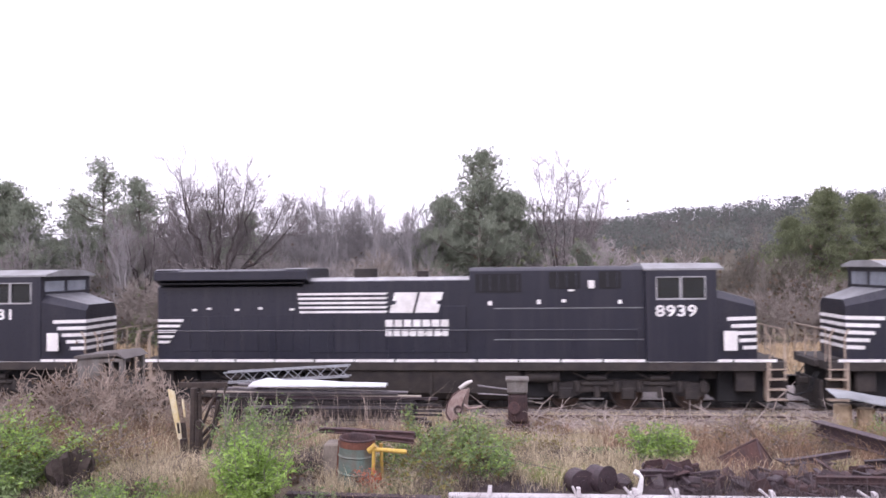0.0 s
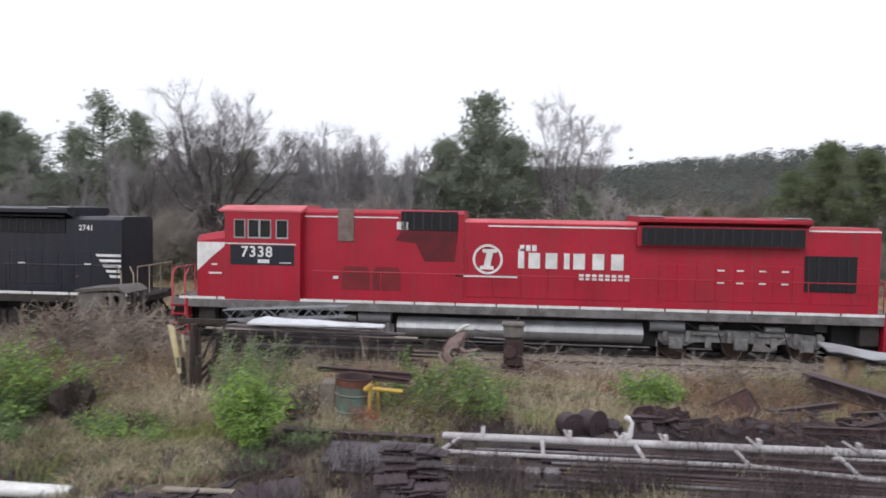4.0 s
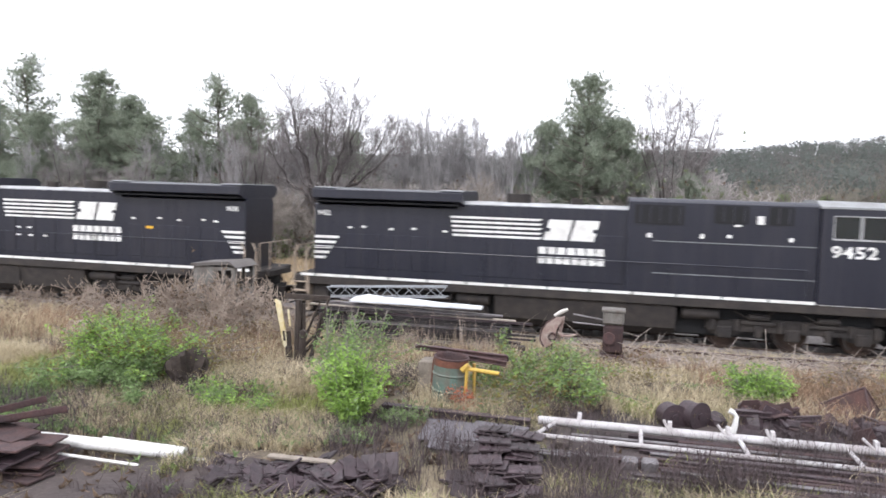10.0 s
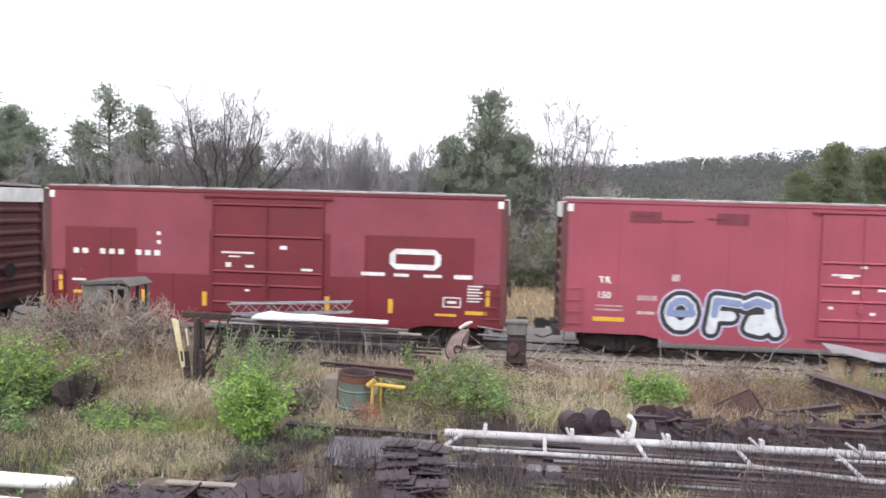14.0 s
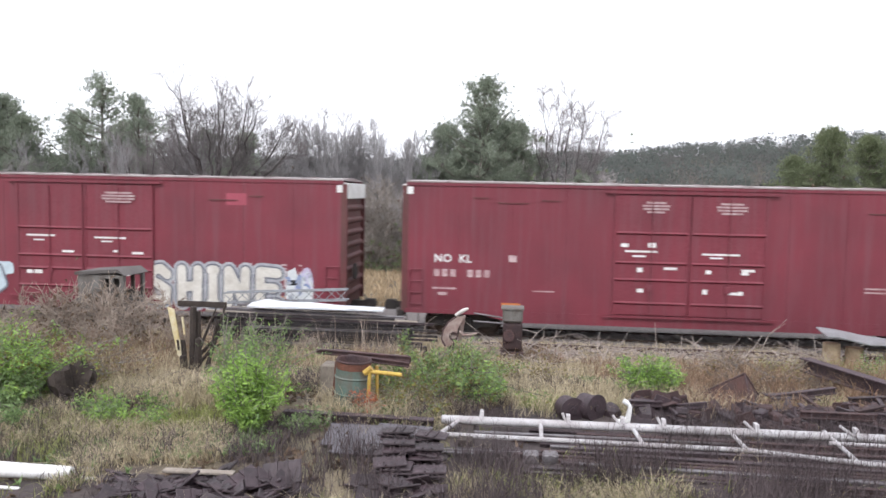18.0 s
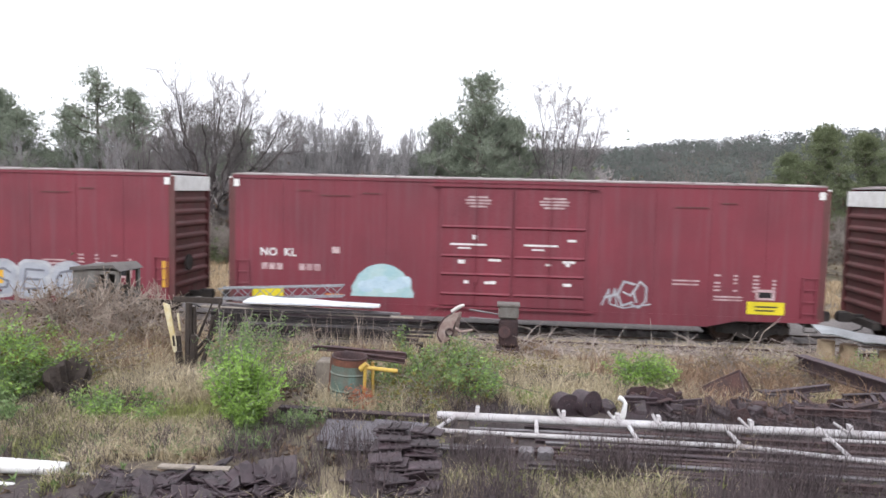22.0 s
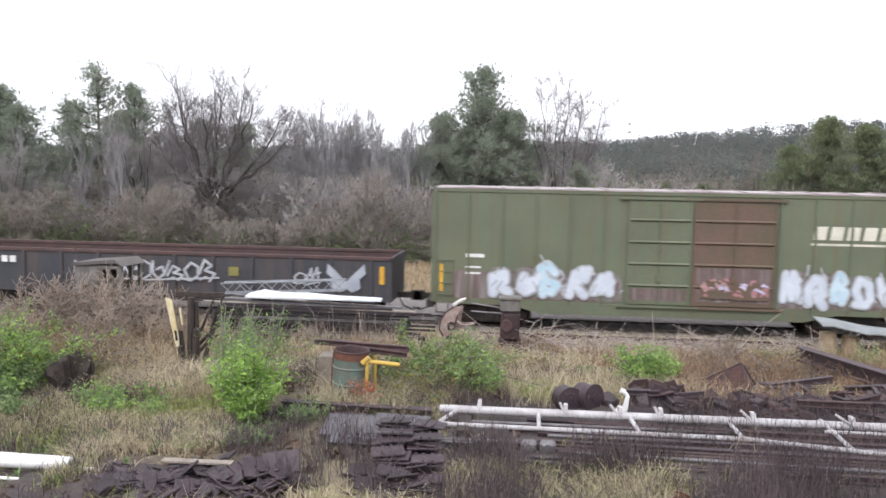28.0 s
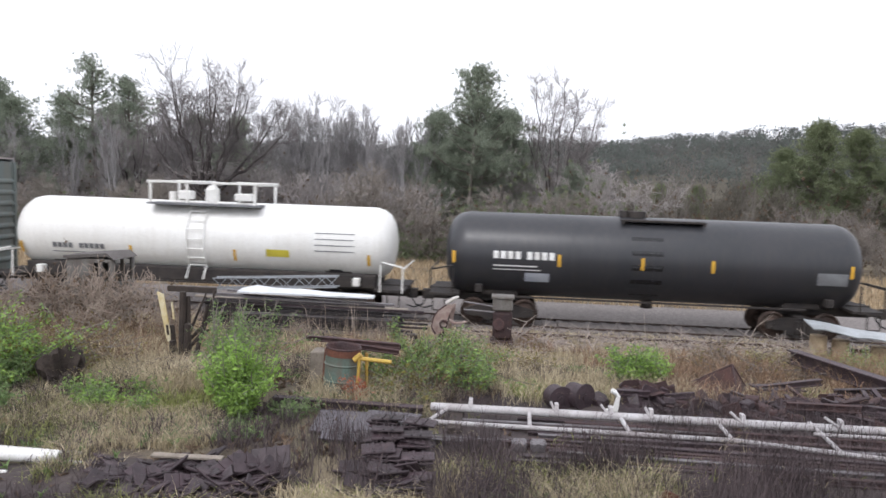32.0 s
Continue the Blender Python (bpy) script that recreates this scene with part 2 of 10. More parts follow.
    def loft(self, sections):
        """Sections (x, [(y, z)...]) anticlockwise seen from +x, joined in order of growing x."""
        k = len(sections[0][1])
        vs = [(x, y, z) for x, pts in sections for y, z in pts]
        fs = []
        for s in range(len(sections) - 1):
            fs += [(s * k + i, s * k + (i + 1) % k, (s + 1) * k + (i + 1) % k, (s + 1) * k + i) for i in range(k)]
        last = (len(sections) - 1) * k
        return self.add(vs, fs + [tuple(reversed(range(k))), tuple(range(last, last + k))])

    def wall(self, x0, x1, z0, z1, y0, y1, holes):
        """An upright wall with rectangular openings (x0, x1, z0, z1)."""
        xs = sorted({x0, x1, *[h[0] for h in holes], *[h[1] for h in holes]})
        zs = sorted({z0, z1, *[h[2] for h in holes], *[h[3] for h in holes]})
        nx, nz = len(xs), len(zs)
        solid = {(i, j) for i in range(nx - 1) for j in range(nz - 1) if not any(h[0] <= xs[i] and xs[i + 1] <= h[1] and h[2] <= zs[j] and zs[j + 1] <= h[3] for h in holes)}
        vs = [(x, y, z) for y in (y0, y1) for z in zs for x in xs]
        o = nx * nz
        fs = []
        for i, j in solid:
            a, b, c, d = j * nx + i, j * nx + i + 1, (j + 1) * nx + i + 1, (j + 1) * nx + i
            fs += [(a, b, c, d), (o + d, o + c, o + b, o + a)]
            for (di, dj), (p, q) in (((0, -1), (a, b)), ((1, 0), (b, c)), ((0, 1), (c, d)), ((-1, 0), (d, a))):
                if (i + di, j + dj) not in solid:
                    fs.append((p, o + p, o + q, q))
        return self.add(vs, fs)

    def paint(self, outline, y):
        """A flat painted polygon on the near side at depth y."""
        return self.add([(x, y, z) for x, z in outline], [tuple(range(len(outline)))])

    def bar(self, x0, x1, z0, z1, y):
        return self.paint([(x0, z0), (x1, z0), (x1, z1), (x0, z1)], y)

    def bm(self):
        return self


def part(name, shape, material, parent=None, label="", smooth=True):
    """Links a Shape (or bmesh) as one mesh object under a thing or a part."""
    me = bpy.data.meshes.new(name)
    if isinstance(shape, Shape):
        me.from_pydata(shape.v, [], shape.f)
    else:
        shape.to_mesh(me)
        shape.free()
    me.materials.append(material)
    if smooth:
        me.polygons.foreach_set("use_smooth", [True] * len(me.polygons))
        me.set_sharp_from_angle(angle=radians(35))
    me.update()
    ob = new(name, me)
    ob.parent = parent
    return tagged(ob, label=label)


def thing(name, label, category, group="", at=None, kind=""):
    ob = new(name)
    ob.empty_display_size = 0.2
    if at is not None:
        ob.matrix_world = at
    return tagged(ob, label=label, category=category, group=group, kind=kind)


def lettering(text, size, x, z, y, material, parent, name="lettering", spread=1.0, wide=1.0):
    """Painted characters on the near side, from x to the right, z the baseline."""
    cu = bpy.data.curves.new(name, "FONT")
    cu.body, cu.size, cu.space_character, cu.resolution_u, cu.offset = text, size, spread, 3, size * 0.022
    tmp = bpy.data.objects.new("tmp", cu)
    scene.collection.objects.link(tmp)
    bpy.context.view_layer.update()
    me = bpy.data.meshes.new_from_object(tmp.evaluated_get(bpy.context.evaluated_depsgraph_get()))
    bpy.data.objects.remove(tmp)
    for v in me.vertices:
        v.co = (x + v.co.x * wide, y, z + v.co.y)
    me.materials.clear()
    me.materials.append(material)
    ob = new(name, me)
    ob.parent = parent
    return ob


# ---- the train ----
TRACK_Y = 26.0
ROLLING = []  # (thing, place along the train at the start)
AXLES = []  # (wheelset, wheel radius, place along the train, own place)


def run(t):
    """How far the train has gone to the left after t seconds."""
    return 10.9293 * t + 0.027088 * t * t - 0.0000892 * t ** 3


def wheelset(parent, x, r, s, half=0.75):
    sh = Shape()
    prof = [(0.0, 0.0), (0.10, 0.0), (0.10, r * 0.35), (0.05, r * 0.5), (0.045, r * 0.82), (0.07, r * 0.86), (0.13, r * 0.93), (0.13, r), (0.03, r), (0.0, r + 0.03), (-0.03, r + 0.03)]
    n = 20
    for side in (-1, 1):
        vs, fs = [], []
        for i in range(n):
            c, d = math.cos(6.2832 * i / n), math.sin(6.2832 * i / n)
            vs += [(q * c, side * (half + o - 0.06), q * d) for o, q in prof]
        m = len(prof)
        for i in range(n):
            for j in range(m - 1):
                a, b = i * m + j, ((i + 1) % n) * m + j
                fs.append((a, b, b + 1, a + 1) if side < 0 else (a, a + 1, b + 1, b))
        sh.add(vs, fs)
        for k in range(4):
            g = 1.5708 * k + 0.4
            sh.box(r * 0.6 * math.cos(g) - 0.03, side * (half + 0.0), r * 0.6 * math.sin(g) - 0.03, r * 0.6 * math.cos(g) + 0.03, side * (half + 0.012), r * 0.6 * math.sin(g) + 0.03)
    sh.rod((0, -half, 0), (0, half, 0), 0.085, 10)
    ob = part("wheelset", sh, RAILTOP, parent)
    ob.location = (x, 0, r)
    AXLES.append((ob, r, s + x, x))
    return ob


def coupler(parent, x, sgn):
    sh = Shape()
    sh.box(x, -0.09, 0.72, x + sgn * 0.55, 0.09, 0.92, 0.02)
    sh.slab([(a, b) for a, b in ([(x + sgn * 0.5, 0.66), (x + sgn * 0.85, 0.66), (x + sgn * 0.9, 0.82), (x + sgn * 0.85, 0.98), (x + sgn * 0.5, 0.98)][::int(sgn)])], -0.16, 0.14)
    part("coupler", sh, UNDER, parent)
    hose = Shape().bent([(x + sgn * 0.1, -0.5, 0.85), (x + sgn * 0.3, -0.48, 0.5), (x + sgn * 0.6, -0.42, 0.38), (x + sgn * 0.85, -0.35, 0.45)], 0.025, 6)
    part("air_hose", hose, DARKGRILLE, parent)


def loco_truck(parent, mid, axles, s, tint, gap=2.0, r=0.52):
    for k in range(axles):
        wheelset(parent, mid + (k - (axles - 1) / 2) * gap, r, s)
    w = gap * (axles - 1) / 2 + 0.55
    for side in (-1, 1):
        y0, y1 = (-1.14, -0.98) if side < 0 else (0.98, 1.14)
        sh = Shape()
        sh.slab([(mid - w, 0.62), (mid - w + 0.2, 0.45), (mid - w + 0.9, 0.45), (mid - w + 1.15, 0.58), (mid + w - 1.15, 0.58), (mid + w - 0.9, 0.45), (mid + w - 0.2, 0.45), (mid + w, 0.62), (mid + w, 0.86), (mid + 0.9, 0.98), (mid - 0.9, 0.98), (mid - w, 0.86)], y0, y1)
        o = y0 - 0.08 if side < 0 else y1
        for k in range(axles):
            x = mid + (k - (axles - 1) / 2) * gap
            sh.box(x - 0.22, o, 0.34, x + 0.22, o + 0.08, 0.72, 0.03)
            sh.rod((x, o - 0.03 if side < 0 else o + 0.11, 0.52), (x, o + 0.04, 0.52), 0.13, 10)
            for dx in (-0.36, 0.36):
                sh.rod((x + dx, o + 0.02, 0.6), (x + dx, o + 0.02, 0.95), 0.09, 8)
        for k in range(axles - 1):
            x = mid + (k - (axles - 2) / 2) * gap
            sh.box(x - 0.5, o, 0.8, x + 0.5, o + 0.07, 0.92, 0.02)
            sh.rod((x - 0.3, o + 0.03, 1.05), (x + 0.3, o + 0.03, 1.05), 0.1, 8)
            sh.box(x - 0.1, o - 0.01, 0.4, x + 0.1, o + 0.06, 0.78, 0.02)
        part("truck_frame", sh, tint, parent)
    for k in range(axles):
        x = mid + (k - (axles - 1) / 2) * gap
        part("traction_motor", Shape().box(x - 0.75, -0.62, 0.22, x + 0.55, 0.62, 0.95, 0.08), DARKGRILLE, parent)
    part("bolster", Shape().box(mid - w + 0.2, -0.9, 0.85, mid + w - 0.2, 0.9, 1.28, 0.04), DARKGRILLE, parent)
    rig = Shape()
    for k in range(axles - 1):
        x = mid + (k - (axles - 2) / 2) * gap
        rig.bent([(x - 0.75, -1.2, 1.22), (x - 0.35, -1.24, 1.02), (x + 0.1, -1.24, 1.05), (x + 0.45, -1.2, 1.26)], 0.03)
        rig.bent([(x + 0.3, -1.22, 0.92), (x + 0.5, -1.24, 0.3), (x + 0.62, -1.2, 0.26)], 0.022)
    tagged(part("air_line", rig, UNDER, parent), kind="stuff")


def stripes(sh, u0, u1, z0, z1, y, n=5, slant=0.0, cut=0.0):
    """n horizontal painted bars; slant moves their far end, cut shortens the lower ones."""
    h = (z1 - z0) / (2 * n - 1)
    for k in range(n):
        a = z1 - 2 * k * h
        b = a - h
        d, e = cut * 2 * k, cut * (2 * k + 1)
        sh.paint([(u0 + e + slant * (z1 - b), b), (u1, b), (u1, a), (u0 + d + slant * (z1 - a), a)], y)


PALETRIM = surface("pale_window_trim", (0.4, 0.4, 0.41), (0.28, 0.28, 0.28), rough=0.5)


def locomotive(name, label, s_mid, length, facing, spec):
    """facing -1: the nose points to -x. Lengths u run from the nose's front to the rear of the hood."""
    lo = thing(name, label, "locomotive", "locomotives of the train", pose(s_mid, TRACK_Y, 0))
    ROLLING.append((lo, s_mid))
    half = length / 2
    mir = -facing
    B = spec["paint"]

    def X(u):
        return mir * (u - half)

    def sh():
        return Shape(mir)

    def U(u):
        return u - half

    deck0, deck1 = U(-0.75), U(length + 0.65)
    fr = sh()
    fr.box(deck0, -1.48, 1.30, deck1, 1.48, 1.60, 0.02)
    fr.box(deck0 + 0.3, -0.7, 0.95, deck1 - 0.3, 0.7, 1.30)
    part("underframe", fr, spec.get("frame_paint", UNDER), lo)
    tr0, tr1 = spec["trucks"]
    # Near-black filler boxes: underframe clutter and the deep shade below, made solid.
    part("underbody", sh().box(U(tr0 + 0.6), -0.95, 0.34, U(tr1 - 0.6), 0.95, 1.3, 0.05), DARKGRILLE, lo)
    for end in (-0.6, length - 1.35):
        part("draft_pocket", sh().box(U(end), -0.95, 0.22, U(end + 1.85), 0.95, 1.3, 0.05), DARKGRILLE, lo)
        part("equipment_box", sh().box(U(end + 0.75), -1.3, 0.62, U(end + 1.35), -0.96, 1.28, 0.03), UNDER, lo)
    st = sh()
    seg = 1.35
    k = deck0 + 0.3
    while k < deck1 - 0.6:
        st.box(k, -1.495, 1.585, min(k + seg - 0.06, deck1 - 0.3), -1.47, 1.675)
        k += seg
    part("sill_stripe", st, spec.get("stripe", WHITE), lo, "broken white reflective sill stripe")
    # nose
    nz, nt, nl = spec["nose_front_z"], spec["nose_top_z"], spec["nose_len"]
    hw0, hw1 = spec["nose_w"]
    no = sh()
    no.loft([(U(0), [(-hw0, 1.6), (hw0, 1.6), (hw0, nz - 0.2), (hw0 - 0.2, nz), (-hw0 + 0.2, nz), (-hw0, nz - 0.2)]),
             (U(nl), [(-hw1, 1.6), (hw1, 1.6), (hw1, nt - 0.25), (hw1 - 0.25, nt), (-hw1 + 0.25, nt), (-hw1, nt - 0.25)])])
    nose = part("nose", no, B, lo)
    tp = sh().loft([(U(0.02), [(-hw0 + 0.22, nz - 0.01), (hw0 - 0.22, nz - 0.01), (hw0 - 0.24, nz + 0.012), (-hw0 + 0.24, nz + 0.012)]),
                    (U(nl), [(-hw1 + 0.27, nt - 0.01), (hw1 - 0.27, nt - 0.01), (hw1 - 0.29, nt + 0.012), (-hw1 + 0.29, nt + 0.012)])])
    part("nose_top", tp, spec.get("nose_roof", MIDGREY), nose)
    ns = sh()
    zc = spec.get("nose_stripe", (1.95, 3.0))
    n = 5
    h = (zc[1] - zc[0]) / (2 * n - 1)
    for k in range(n):
        a = zc[1] - 2 * k * h
        u2 = spec.get("nose_stripe_len", 1.0) * (1 - 0.13 * k)
        for u_a, u_b in ((-0.004, u2),):
            w0 = hw0 + 0.008
            w1 = hw0 + (hw1 - hw0) * u2 / nl + 0.008
            ns.add([(U(0), -w0, a - h), (U(u2), -w1, a - h), (U(u2), -w1, a), (U(0), -w0, a)], [(0, 1, 2, 3)])
            ns.add([(U(-0.008), -w0, a - h), (U(-0.008), w0, a - h), (U(-0.008), w0, a), (U(-0.008), -w0, a)], [(3, 2, 1, 0)])
    if spec.get("has_nose_stripes", True):
        part("nose_stripes", ns, WHITE, nose, "white nose stripes")
    else:
        sw = sh()
        w0, w1 = hw0 + 0.008, hw1 + 0.008
        sw.add([(U(0), -w0, 2.5), (U(nl * 0.5), -(w0 + w1) / 2, 2.98), (U(nl), -w1, 3.4), (U(nl), -w1, 3.52), (U(0), -w0, nz - 0.22)], [(0, 1, 2, 3, 4)])
        part("nose_flash", sw, WHITE, nose, "white flash sweeping back from the nose")
    # cab with real openings
    c0, c1, cz = nl, spec["cab_end"], spec["cab_z"]
    wins = spec["cab_windows"]
    cw = spec.get("cab_w", 1.5)
    wh = [(U(a), U(b), c, d) for a, b, c, d in wins]
    cab = part("cab_wall", sh().wall(U(c0), U(c1), 1.6, cz - 0.22, -cw, -cw + 0.07, wh), B, lo)
    part("cab_wall", sh().wall(U(c0), U(c1), 1.6, cz - 0.22, cw - 0.07, cw, wh), B, lo)
    part("cab_floor", sh().box(U(c0) + 0.07, -cw + 0.07, 1.6, U(c1) - 0.07, cw - 0.07, 1.7), UNDER, lo)
    part("cab_wall", sh().box(U(c1) - 0.07, -cw + 0.07, 1.6, U(c1), cw - 0.07, cz - 0.23), B, lo)
    front = U(c0)
    part("cab_wall", sh().box(front, -cw + 0.07, 1.6, front + 0.07, cw - 0.07, nt + 0.1), B, lo)
    part("cab_header", sh().box(front, -cw + 0.07, cz - 0.4, front + 0.07, cw - 0.07, cz - 0.23), B, lo)
    for y in (-cw + 0.07, -0.08, cw - 0.23):
        part("windshield_post", sh().box(front, y, nt + 0.1, front + 0.07, y + 0.16, cz - 0.4), B, lo)
    ws = sh().box(front + 0.02, -cw + 0.23, nt + 0.1, front + 0.04, -0.08, cz - 0.4).box(front + 0.02, 0.08, nt + 0.1, front + 0.04, cw - 0.23, cz - 0.4)
    part("windshield", ws, SKYGLASS, cab, "windshield with the sky's reflection in its colour")
    rf = sh().loft([(U(c0) - 0.22, [(-cw - 0.02, cz - 0.24), (cw + 0.02, cz - 0.24), (cw + 0.02, cz - 0.18), (0.75, cz - 0.02), (-0.75, cz - 0.02), (-cw - 0.02, cz - 0.18)]),
                    (U(c1) + 0.05, [(-cw - 0.02, cz - 0.24), (cw + 0.02, cz - 0.24), (cw + 0.02, cz - 0.18), (0.75, cz), (-0.75, cz), (-cw - 0.02, cz - 0.18)])])
    part("cab_roof", rf, spec.get("roof", GREYROOF), cab, "pale cab roof")
    for a, b, c, d in wins:
        w = sh()
        for p, q, r, t in ((a - 0.035, b + 0.035, c - 0.05, c), (a - 0.035, b + 0.035, d, d + 0.03), (a - 0.035, a, c, d), (b, b + 0.035, c, d)):
            w.box(U(p), -cw - 0.02, r, U(q), -cw + 0.03, t)
        fw = part("window_frame", w, spec.get("window_trim", PALETRIM), cab, "pale metal window frame")
        part("pane", sh().box(U(a), -cw + 0.035, c, U(b), -cw + 0.045, d), GLASS, fw)
    # hood segments
    for nm, a, b, z, w, mt in spec["hood"]:
        hsh = sh()
        bev = 0.12
        hsh.loft([(U(a), [(-w, 1.6), (w, 1.6), (w, z - bev), (w - bev * 1.6, z), (-w + bev * 1.6, z), (-w, z - bev)]),
                  (U(b), [(-w, 1.6), (w, 1.6), (w, z - bev), (w - bev * 1.6, z), (-w + bev * 1.6, z), (-w, z - bev)])])
        hood = part(nm, hsh, mt, lo)
        if nm == "radiator_hood":
            d = a + 0.35
            while d + 0.6 < b:
                part("hood_door", sh().box(U(d), -w - 0.014, 1.9, U(d + 0.56), -w + 0.01, 3.1, 0.01), mt, hood)
                d += 0.6
        if nm == "engine_hood":
            d = a + 0.12
            while d + 0.9 < b:
                dr = sh().box(U(d), -w - 0.022, 1.85, U(d + 0.82), -w + 0.01, min(z - 0.45, 3.4), 0.012)
                part("hood_door", dr, mt, hood)
                d += 0.9
            # The near chamfer takes a paler colour than the hood's sides.
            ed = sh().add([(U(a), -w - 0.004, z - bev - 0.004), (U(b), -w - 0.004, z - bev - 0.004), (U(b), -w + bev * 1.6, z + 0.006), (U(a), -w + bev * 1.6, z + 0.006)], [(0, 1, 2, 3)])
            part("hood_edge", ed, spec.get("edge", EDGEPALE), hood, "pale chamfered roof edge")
    for wing in spec.get("wings", []):
        a, b, z, w, drop = wing
        wg = sh()
        wg.loft([(U(a), [(-w, z - drop), (-w + 0.42, z - drop - 0.18), (w - 0.42, z - drop - 0.18), (w, z - drop), (w, z - 0.06), (w - 0.2, z), (-w + 0.2, z), (-w, z - 0.06)]),
                 (U(b), [(-w, z - drop), (-w + 0.42, z - drop - 0.18), (w - 0.42, z - drop - 0.18), (w, z - drop), (w, z - 0.06), (w - 0.2, z), (-w + 0.2, z), (-w, z - 0.06)])])
        wgo = part("radiator_wing", wg, spec.get("wing_paint", B), lo, "overhanging radiator housing")
        part("radiator_screen", sh().box(U(a + 0.15), -w + 0.12, z - drop - 0.15, U(b - 0.15), -w + 0.36, z - drop - 0.1), DARKGRILLE, wgo)
        for x in (a, b - 0.8):
            cap = sh().loft([(U(x), [(-w + 0.1, z + 0.0), (w - 0.1, z), (w - 0.3, z + 0.03), (-w + 0.3, z + 0.03)]), (U(x + 0.8), [(-w + 0.1, z), (w - 0.1, z), (w - 0.3, z + 0.03), (-w + 0.3, z + 0.03)])])
            part("roof_cap", cap, GREYROOF, wgo)
    for a, b, c, d, w in spec.get("grilles", []):
        g = sh().box(U(a), -w - 0.03, c, U(b), -w + 0.01, d)
        gr = part("grille", g, DARKGRILLE, lo, "dark intake grille")
        for t in range(max(2, int((b - a) / 0.3))):
            x = U(a + 0.1 + 0.3 * t)
            part("grille_bar", sh().box(x, -w - 0.045, c + 0.04, min(x + 0.05, U(b) - 0.02), -w - 0.03, d - 0.04), spec.get("bar_paint", BLACK), gr)
    for u, z, r, hgt in spec.get("stacks", []):
        part("exhaust_pipe", sh().rod((U(u), 0, z - 0.1), (U(u), 0, z + hgt), r, 12), UNDER, lo)
    for u0, u1, z in spec.get("fans", []):
        for t in range(3):
            x = u0 + (u1 - u0) * (t + 0.5) / 3
            part("roof_fan", sh().rod((U(x), 0, z - 0.05), (U(x), 0, z + 0.1), 0.6, 16), UNDER, lo)
    # fuel tank, air tanks, trucks
    t0, t1 = spec["tank"]
    tk = sh().loft([(U(t0), [(-1.3, 0.55), (-1.0, 0.3), (1.0, 0.3), (1.3, 0.55), (1.4, 1.28), (-1.4, 1.28)]), (U(t1), [(-1.3, 0.55), (-1.0, 0.3), (1.0, 0.3), (1.3, 0.55), (1.4, 1.28), (-1.4, 1.28)])])
    if spec.get("round_tank"):
        tk = sh()
        pts = [(1.3 * math.cos(g), 0.78 + 0.5 * math.sin(g)) for g in [6.2832 * i / 20 for i in range(20)]]
        tk.loft([(U(t0), pts), (U(t1), pts)])
    tank = part("fuel_tank", tk, spec.get("tank_paint", UNDER), lo, "long fuel tank slung under the frame")
    part("tank_strap", sh().box(U((t0 + t1) / 2) - 0.04, -1.43, 0.5, U((t0 + t1) / 2) + 0.04, -1.28, 1.29), UNDER, tank)
    for u in (t0 - 0.75, t1 + 0.75):
        part("air_reservoir", sh().rod((U(u - 0.55), -1.15, 1.08), (U(u + 0.55), -1.15, 1.08), 0.2, 12), MIDGREY if spec.get("round_tank") else UNDER, lo)
    ax = spec.get("axles", 3)
    for u in spec["trucks"]:
        loco_truck(lo, X(u), ax, s_mid, spec.get("truck_paint", UNDER), spec.get("axle_gap", 2.0))
    # steps, rails, couplers, plough
    for end, sg in ((-0.75, -1), (length + 0.65, 1)):
        for q in range(4):
            part("step", sh().box(U(end) + (0.0 if sg < 0 else -0.55), -1.52, 0.38 + 0.32 * q, U(end) + (0.55 if sg < 0 else 0.0), -1.2, 0.42 + 0.32 * q), spec.get("step_paint", TANRAIL), lo)
            part("step_riser", sh().box(U(end) + (0.02 if sg < 0 else -0.53), -1.22, 0.42 + 0.32 * q, U(end) + (0.53 if sg < 0 else -0.02), -1.19, 0.7 + 0.32 * q), UNDER, lo)
        part("step_side", sh().box(U(end) + (0.55 if sg < 0 else -0.61), -1.5, 0.35, U(end) + (0.61 if sg < 0 else -0.55), -1.15, 1.6), spec.get("step_paint", TANRAIL), lo)
        pl = sh().loft([(U(end) - 0.1, [(-1.15, 0.15), (1.15, 0.15), (1.05, 0.95), (-1.05, 0.95)]), (U(end), [(-1.15, 0.15), (1.15, 0.15), (1.05, 0.95), (-1.05, 0.95)])])
        part("pilot", pl, UNDER, lo)
        part("anticlimber", sh().box(U(end) + (-0.16 if sg < 0 else 0.0), -0.8, 1.34, U(end) + (0.0 if sg < 0 else 0.16), 0.8, 1.58, 0.03), UNDER, lo)
        for y in (-0.75, -0.55, 0.55):
            part("control_hose", sh().bent([(U(end), y, 1.2), (U(end) + sg * 0.16, y, 0.95), (U(end) + sg * 0.24, y + 0.03, 0.6), (U(end) + sg * 0.3, y + 0.05, 0.5)], 0.028), DARKGRILLE, lo)
        for y in (-0.42, 0.42):
            part("gate_post", sh().bent([(U(end) - sg * 0.02, y, 1.6), (U(end) - sg * 0.02, y, 2.6)], 0.024), spec.get("rail_paint", TANRAIL), lo)
        part("safety_chain", sh().bent([(U(end) - sg * 0.02, -0.42, 2.3), (U(end) - sg * 0.02, -0.2, 2.16), (U(end) - sg * 0.02, 0.2, 2.16), (U(end) - sg * 0.02, 0.42, 2.3)], 0.012), spec.get("rail_paint", TANRAIL), lo)
        coupler(lo, X(end), mir * sg)
        er = sh()
        for q in (0.05, 0.5):
            u = end + (q if sg < 0 else -q)
